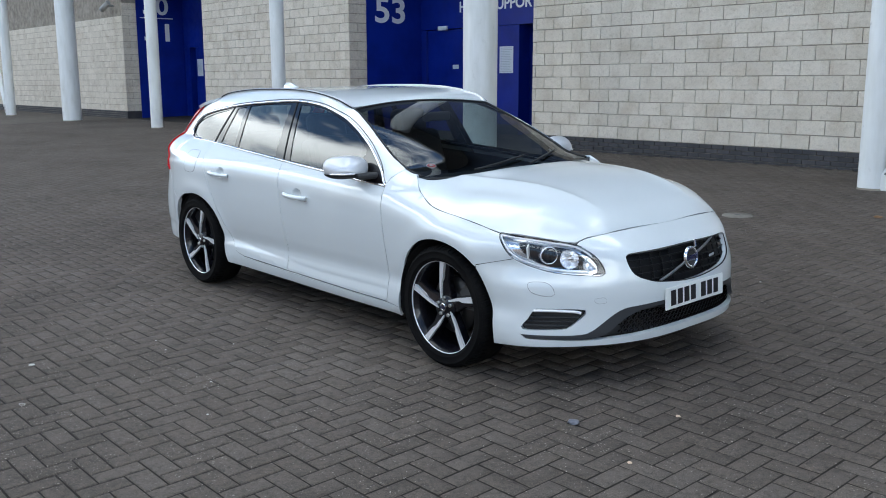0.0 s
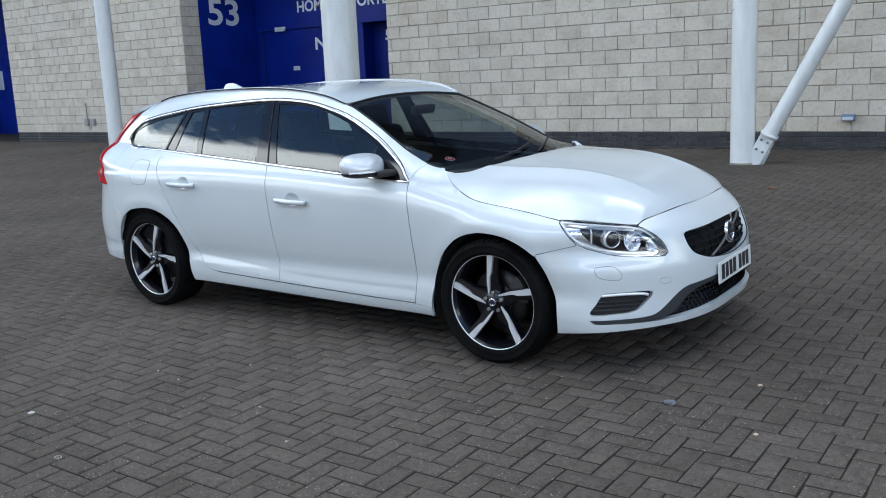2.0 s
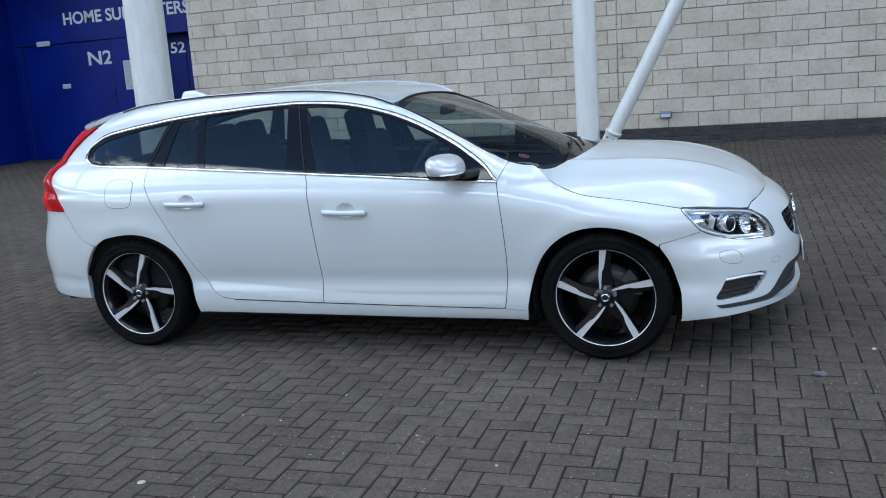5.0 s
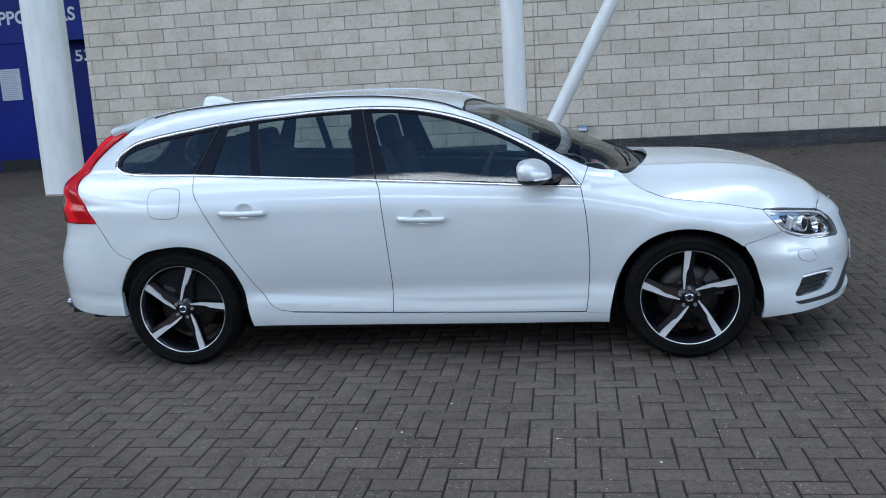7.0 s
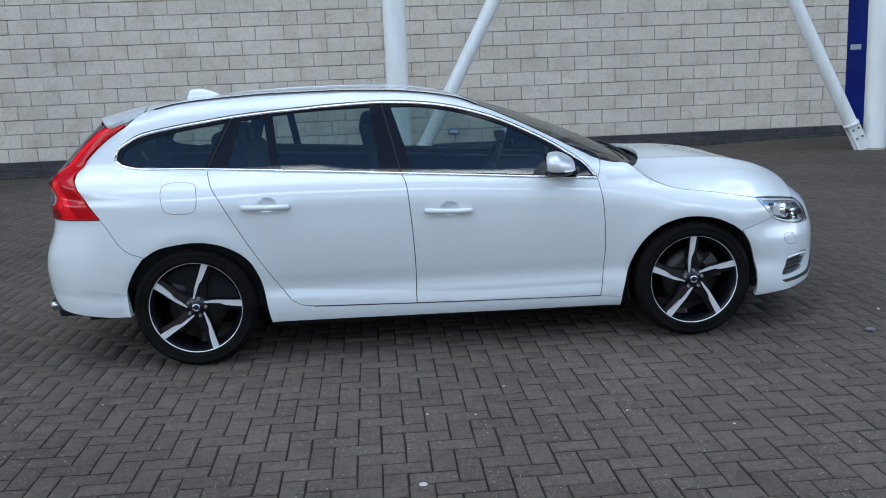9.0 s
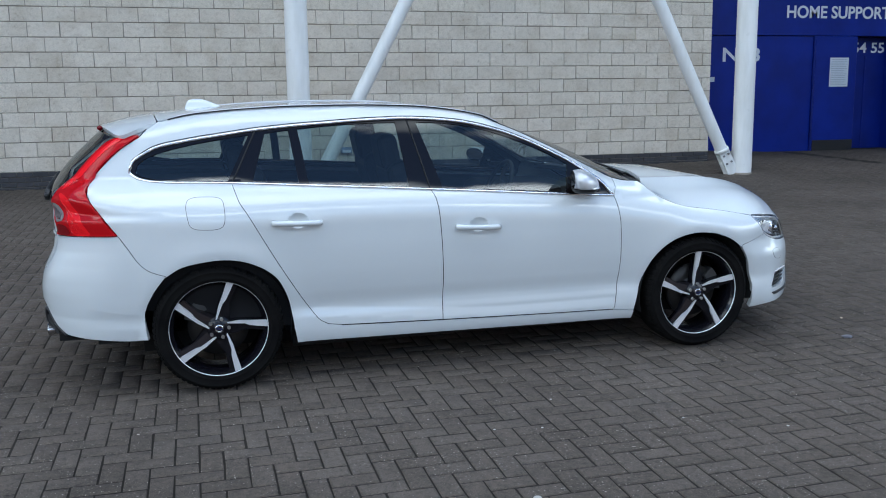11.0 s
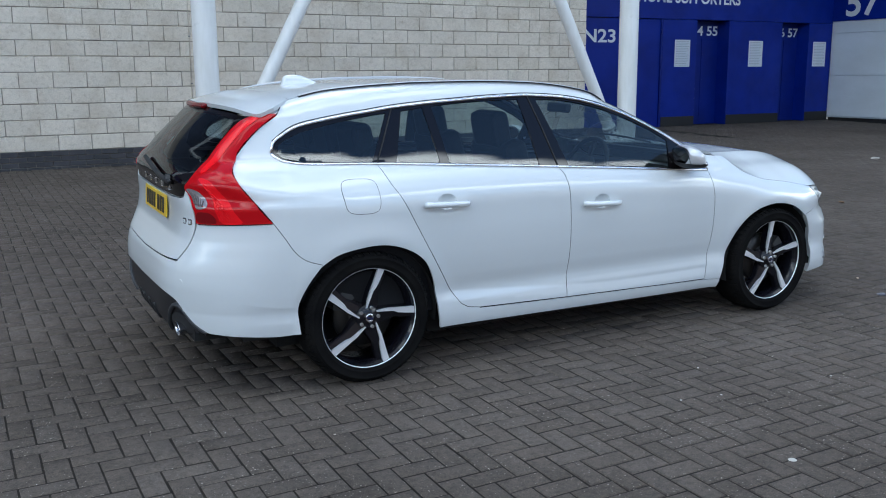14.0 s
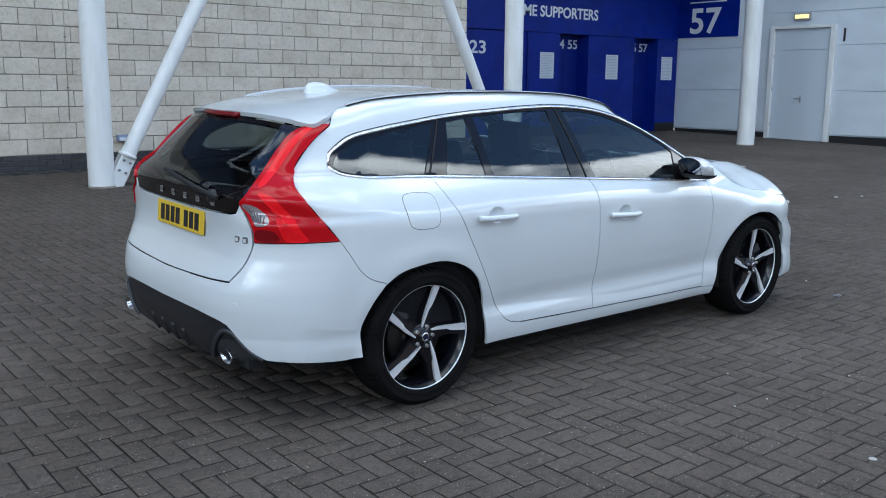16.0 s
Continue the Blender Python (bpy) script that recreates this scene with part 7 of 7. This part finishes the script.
# arch liners and underside
for xa in (0.0, 2.776):
    for s in (1, -1):
        bm = bmesh.new()
        n = 26
        rows = []
        for i in range(n + 1):
            w = math.pi * (-0.06 + (1.08 if xa == 0.0 else 1.15) * i / n)
            rows.append([bm.verts.new((xa + 0.376 * math.cos(w), -s * y, 0.335 + 0.364 * math.sin(w))) for y in (0.872, 0.5)])
        for a, b in zip(rows[:-1], rows[1:]):
            bm.faces.new((a[0], a[1], b[1], b[0]))
        c = [r[1] for r in rows]
        bm.faces.new(c)
        part("arch_liner", bm, LINER, car, "black arch liner")
for x0, x1, w in ((-0.8, -0.6, 0.66), (-0.6, -0.39, 0.78), (-0.39, 0.39, 0.62), (0.39, 2.38, 0.74), (2.38, 3.16, 0.62), (3.16, 3.3, 0.78), (3.3, 3.5, 0.7), (3.5, 3.64, 0.5)):
    part("underbody_panel", boxed(x0 + 0.001, x1 - 0.001, -w, w, 0.245 if x0 > 3.1 else 0.168 if x0 > -0.4 else 0.27, 0.265 if x0 > -0.4 else 0.33), LINER, car)

# cabin
trim_q = ring_of([(-0.45, 0.45), (0.42, 0.3)], [(0.42, 0.3), (2.28, 0.28)], [(2.28, 0.28), (2.26, 0.915)], [(2.26, 0.915), (1.15, 0.985), (0.1, 1.05), (-0.45, 1.08)], [(-0.45, 1.08), (-0.45, 0.45)], gap=0.05)
patch("door_card", trim_q, side_at, TRIM_IN, car, "charcoal cabin lining", lift=-0.055, depth=0.0, cut=0, gap=0.06, mirror=True)
part("cabin_floor", boxed(0.35, 2.35, -0.8, 0.8, 0.27, 0.3, 0.005, 1), TRIM_IN, car)
part("boot_floor", boxed(-0.78, 0.38, -0.62, 0.62, 0.6, 0.64, 0.005, 1), TRIM_IN, car)
pillar_q = ring_of([(2.262, 1.012)] + screen_side[::-1][1:], top_edge[::-1], [(-0.3, float(TOP_Z(-0.3))), (-0.345, 1.305), (-0.46, 1.2), (-0.49, 1.1), (-0.45, 1.06)], [(-0.45, 1.06), (-0.043, 1.05), (0.297, 1.035), (1.151, 0.98), (1.898, 0.925), (2.262, 0.9)], [(2.262, 0.9), (2.262, 1.012)], gap=0.03)
patch("pillar_trim", pillar_q, side_at, CREAM, car, "dark pillar trim", holes=[dlo], lift=-0.02, depth=0.0, cut=0.006, gap=0.03, mirror=True)
patch("roof_lining", roof_q, roof_at, CREAM, car, lift=-0.03, depth=0.0, cut=0.03, gap=0.06)
part("dashboard", boxed(1.78, 2.42, -0.72, 0.72, 0.6, 0.9, 0.07, 3), TRIM_IN, car, "charcoal dashboard")
part("parcel_cover", boxed(-0.62, 0.12, -0.6, 0.6, 0.98, 1.0, 0.006, 1), TRIM_IN, car)
part("instrument_hood", boxed(1.8, 2.05, -0.55, -0.2, 0.86, 0.965, 0.04, 2), TRIM_IN, car)


def seat(x, y, w, rear=False):
    st = part("seat", boxed(x - 0.02, x + 0.5, y - w / 2, y + w / 2, 0.42, 0.58, 0.06, 3), SEAT, car, "charcoal leather seat")
    bm = boxed(-0.08, 0.08, -w / 2 + 0.01, w / 2 - 0.01, 0.0, 0.64, 0.06, 3)
    for v in bm.verts:
        v.co.y *= 1 - 0.22 * max(0, v.co.z - 0.25)
    part("backrest", bm, SEAT, st, m=pose(x, y, 0.52, 0, -17, 0))
    for yy in ((y,) if not rear else (y - 0.38, y, y + 0.38)):
        hr = part("headrest", boxed(-0.055, 0.06, -0.145, 0.145, -0.11, 0.1, 0.045, 3), SEAT, st, m=pose(x - 0.225, yy, 1.19 if not rear else 1.15, 0, -12, 0))
        for d in (-0.05, 0.05):
            part("headrest_post", tube(bmesh.new(), (0, d, -0.16), (0, d, -0.07), 0.006, n=8), TRIM_IN, hr)


seat(1.22, -0.37, 0.5)
seat(1.22, 0.37, 0.5)
seat(0.38, 0.0, 1.3, True)
wheel_ring = [(0.185 * math.cos(w), 0.185 * math.sin(w), 0) for w in np.linspace(0, 2 * math.pi, 33)]
sw = sweep("steering_wheel", wheel_ring, 0.015, BLACK_PL, car, "black steering wheel", n=10, ends=False)
sw.matrix_basis = pose(1.68, -0.37, 0.93, 0, -66, 0)
part("steering_hub", lathe(bmesh.new(), [(0.0, 0.02), (0.07, 0.015), (0.075, -0.01), (0.0, -0.03)], 20, "Z"), BLACK_PL, sw, smooth=True)
for a in (0, 180, 270):
    part("steering_spoke", boxed(0.06, 0.18, -0.018, 0.018, -0.01, 0.008, 0.004, 1), BLACK_PL, sw, m=pose(0, 0, 0, 0, 0, a))
part("cabin_mirror", boxed(-0.02, 0.02, -0.11, 0.11, -0.03, 0.03, 0.014, 2), BLACK_PL, car, "black cabin mirror", m=pose(1.74, 0.0, 1.27, 0, 10, 0))

# ---- car: wheels ----
def wheel(x, y, turn):
    """A wheel at x with its outer face at y (negative: right side)."""
    s = -1 if y < 0 else 1
    R = 0.333
    prof = [(0.2505, 0.012), (0.2565, 0.004), (0.262, 0.004), (0.266, 0.0015), (0.2675, -0.0015), (0.27, 0.0), (0.285, -0.004), (0.3, -0.0025), (0.3015, -0.0045), (0.304, -0.002), (0.308, 0.0015), (0.318, 0.013), (0.3245, 0.03), (0.3275, 0.06), (0.3295, 0.08), (R, 0.12), (0.332, 0.18), (0.326, 0.212), (0.3, 0.232), (0.25, 0.222)]
    root = part("wheel", lathe(bmesh.new(), [(r, a) for r, a in prof], 72), RUBBER, car, "black and silver five-spoke alloy wheel", smooth=True, m=pose(x, y, R, 0, turn if s < 0 else -turn, 0) @ (Matrix.Identity(4) if s < 0 else pose(0, 0, 0, 0, 0, 180)))
    # tread blocks round the shoulder
    bm = bmesh.new()
    for k in range(64):
        w = 2 * math.pi * k / 64
        grid = []
        for a, r in ((0.007, 0.3155), (0.016, 0.3235), (0.03, 0.3295), (0.078, 0.3332)):
            grid.append([bm.verts.new((q * math.cos(w + dw + a * 0.3), a + da, q * math.sin(w + dw + a * 0.3))) for dw, q, da in ((0.0, r - 0.007, 0.004), (0.004, r, 0.0), (0.068, r, 0.0), (0.072, r - 0.007, 0.004))])
        for u, v in zip(grid[:-1], grid[1:]):
            for i in range(3):
                bm.faces.new((u[i], u[i + 1], v[i + 1], v[i]))
        bm.faces.new(grid[0])
    bmesh.ops.recalc_face_normals(bm, faces=list(bm.faces))
    part("tread", bm, RUBBER, root)["kind"] = "stuff"
    part("rim_barrel", lathe(bmesh.new(), [(0.2515, 0.013), (0.2495, 0.016), (0.239, 0.03), (0.228, 0.05), (0.222, 0.09), (0.222, 0.2), (0.24, 0.21)], 60), RIM_BLACK, root, smooth=True)
    part("rim_lip", lathe(bmesh.new(), [(0.2475, 0.0185), (0.2485, 0.0125), (0.2535, 0.0115), (0.2545, 0.0155)], 72), RIM_CUT, root, "bright machined rim lip", smooth=True)
    px = 0.000926
    body = [(-25, 263), (40, 260), (24, 150), (44, 72), (30, 10), (-38, 20), (-35, 140)]
    face = [(-23, 266), (14, 266), (4, 205), (-3, 168), (-15, 142), (-23, 48), (-31, 44), (-34, 120), (-31, 150), (-27, 200)]
    for k in range(5):
        rot = pose(0, 0, 0, 0, -72 * k, 0)

        def dep(r):
            return 0.021 + 0.012 * (1 - min(1, r / 0.24)) ** 1.5
        bm = bmesh.new()
        fr = [bm.verts.new((u * px, dep(v * px) + 0.007 + (0.012 if u > 0 else 0.0), v * px)) for u, v in body]
        bk = [bm.verts.new((u * px * 1.1, dep(v * px) + 0.055, v * px)) for u, v in body]
        bm.faces.new(fr)
        bm.faces.new(bk[::-1])
        for i in range(len(fr)):
            j = (i + 1) % len(fr)
            bm.faces.new((fr[j], fr[i], bk[i], bk[j]))
        bmesh.ops.recalc_face_normals(bm, faces=list(bm.faces))
        bmesh.ops.bevel(bm, geom=list(bm.edges), offset=0.004, segments=2, affect="EDGES")
        sp = part("spoke", bm, RIM_BLACK, root, m=rot)
        bm = bmesh.new()
        fr = [bm.verts.new((u * px, dep(v * px) - 0.001, v * px)) for u, v in face]
        bk = [bm.verts.new((u * px, dep(v * px) + 0.02, v * px)) for u, v in face]
        bm.faces.new(fr)
        for i in range(len(fr)):
            j = (i + 1) % len(fr)
            bm.faces.new((fr[j], fr[i], bk[i], bk[j]))
        bmesh.ops.recalc_face_normals(bm, faces=list(bm.faces))
        part("spoke_face", bm, RIM_CUT, sp, "machined silver spoke face")
        bo = tube(bmesh.new(), (0, 0.022, 0.0495), (0, 0.05, 0.0495), 0.0095, n=6)
        part("wheel_bolt", bo, STEEL, root, "bright steel wheel bolt", m=rot)
    part("hub", lathe(bmesh.new(), [(0.0, 0.026), (0.03, 0.027), (0.034, 0.03), (0.06, 0.034), (0.066, 0.06)], 36), RIM_BLACK, root, smooth=True)
    cap = part("centre_cap", lathe(bmesh.new(), [(0.0, 0.018), (0.02, 0.019), (0.027, 0.023), (0.029, 0.03)], 30), PIANO, root, smooth=True)
    part("cap_ring", lathe(bmesh.new(), [(0.014, 0.018), (0.0175, 0.016), (0.021, 0.019)], 28), CHROME, cap, smooth=True)
    part("cap_bar", boxed(-0.018, 0.018, 0.0135, 0.02, -0.005, 0.005), LENS_BLUE, cap)
    part("brake_disc", lathe(bmesh.new(), [(0.075, 0.085), (0.075, 0.1), (0.082, 0.1), (0.158, 0.1), (0.158, 0.125), (0.08, 0.125)], 48), DISC, root, "iron brake disc", smooth=False)
    part("disc_bell", lathe(bmesh.new(), [(0.0, 0.085), (0.076, 0.085), (0.076, 0.11)], 30), CALIPER, root)
    return root


def caliper(x, y, ang):
    s = -1 if y < 0 else 1
    bm = bmesh.new()
    for k in range(8):
        w = radians(ang - 24 + 48 * k / 7)
        for r in (0.11, 0.178):
            for d in (0.075, 0.15):
                bm.verts.new((r * math.cos(w), -s * d, r * math.sin(w)))
    bm.verts.ensure_lookup_table()
    v = bm.verts
    for k in range(7):
        a, b = 4 * k, 4 * k + 4
        for i, j in ((0, 1), (1, 3), (3, 2), (2, 0)):
            bm.faces.new((v[a + i], v[a + j], v[b + j], v[b + i]))
    bm.faces.new((v[0], v[1], v[3], v[2]))
    bm.faces.new((v[28], v[30], v[31], v[29]))
    bmesh.ops.recalc_face_normals(bm, faces=list(bm.faces))
    part("brake_caliper", bm, CALIPER, car, "cast brake caliper", m=pose(x, y, 0.333))


for x, turn, ca in ((0.0, 16.3, 140), (2.776, 0.0, 25)):
    for y in (-0.905, 0.905):
        wheel(x, y, turn)
        caliper(x, y, ca)

# ---- pieces of the paving nearest the walk ----
lone_pavers()
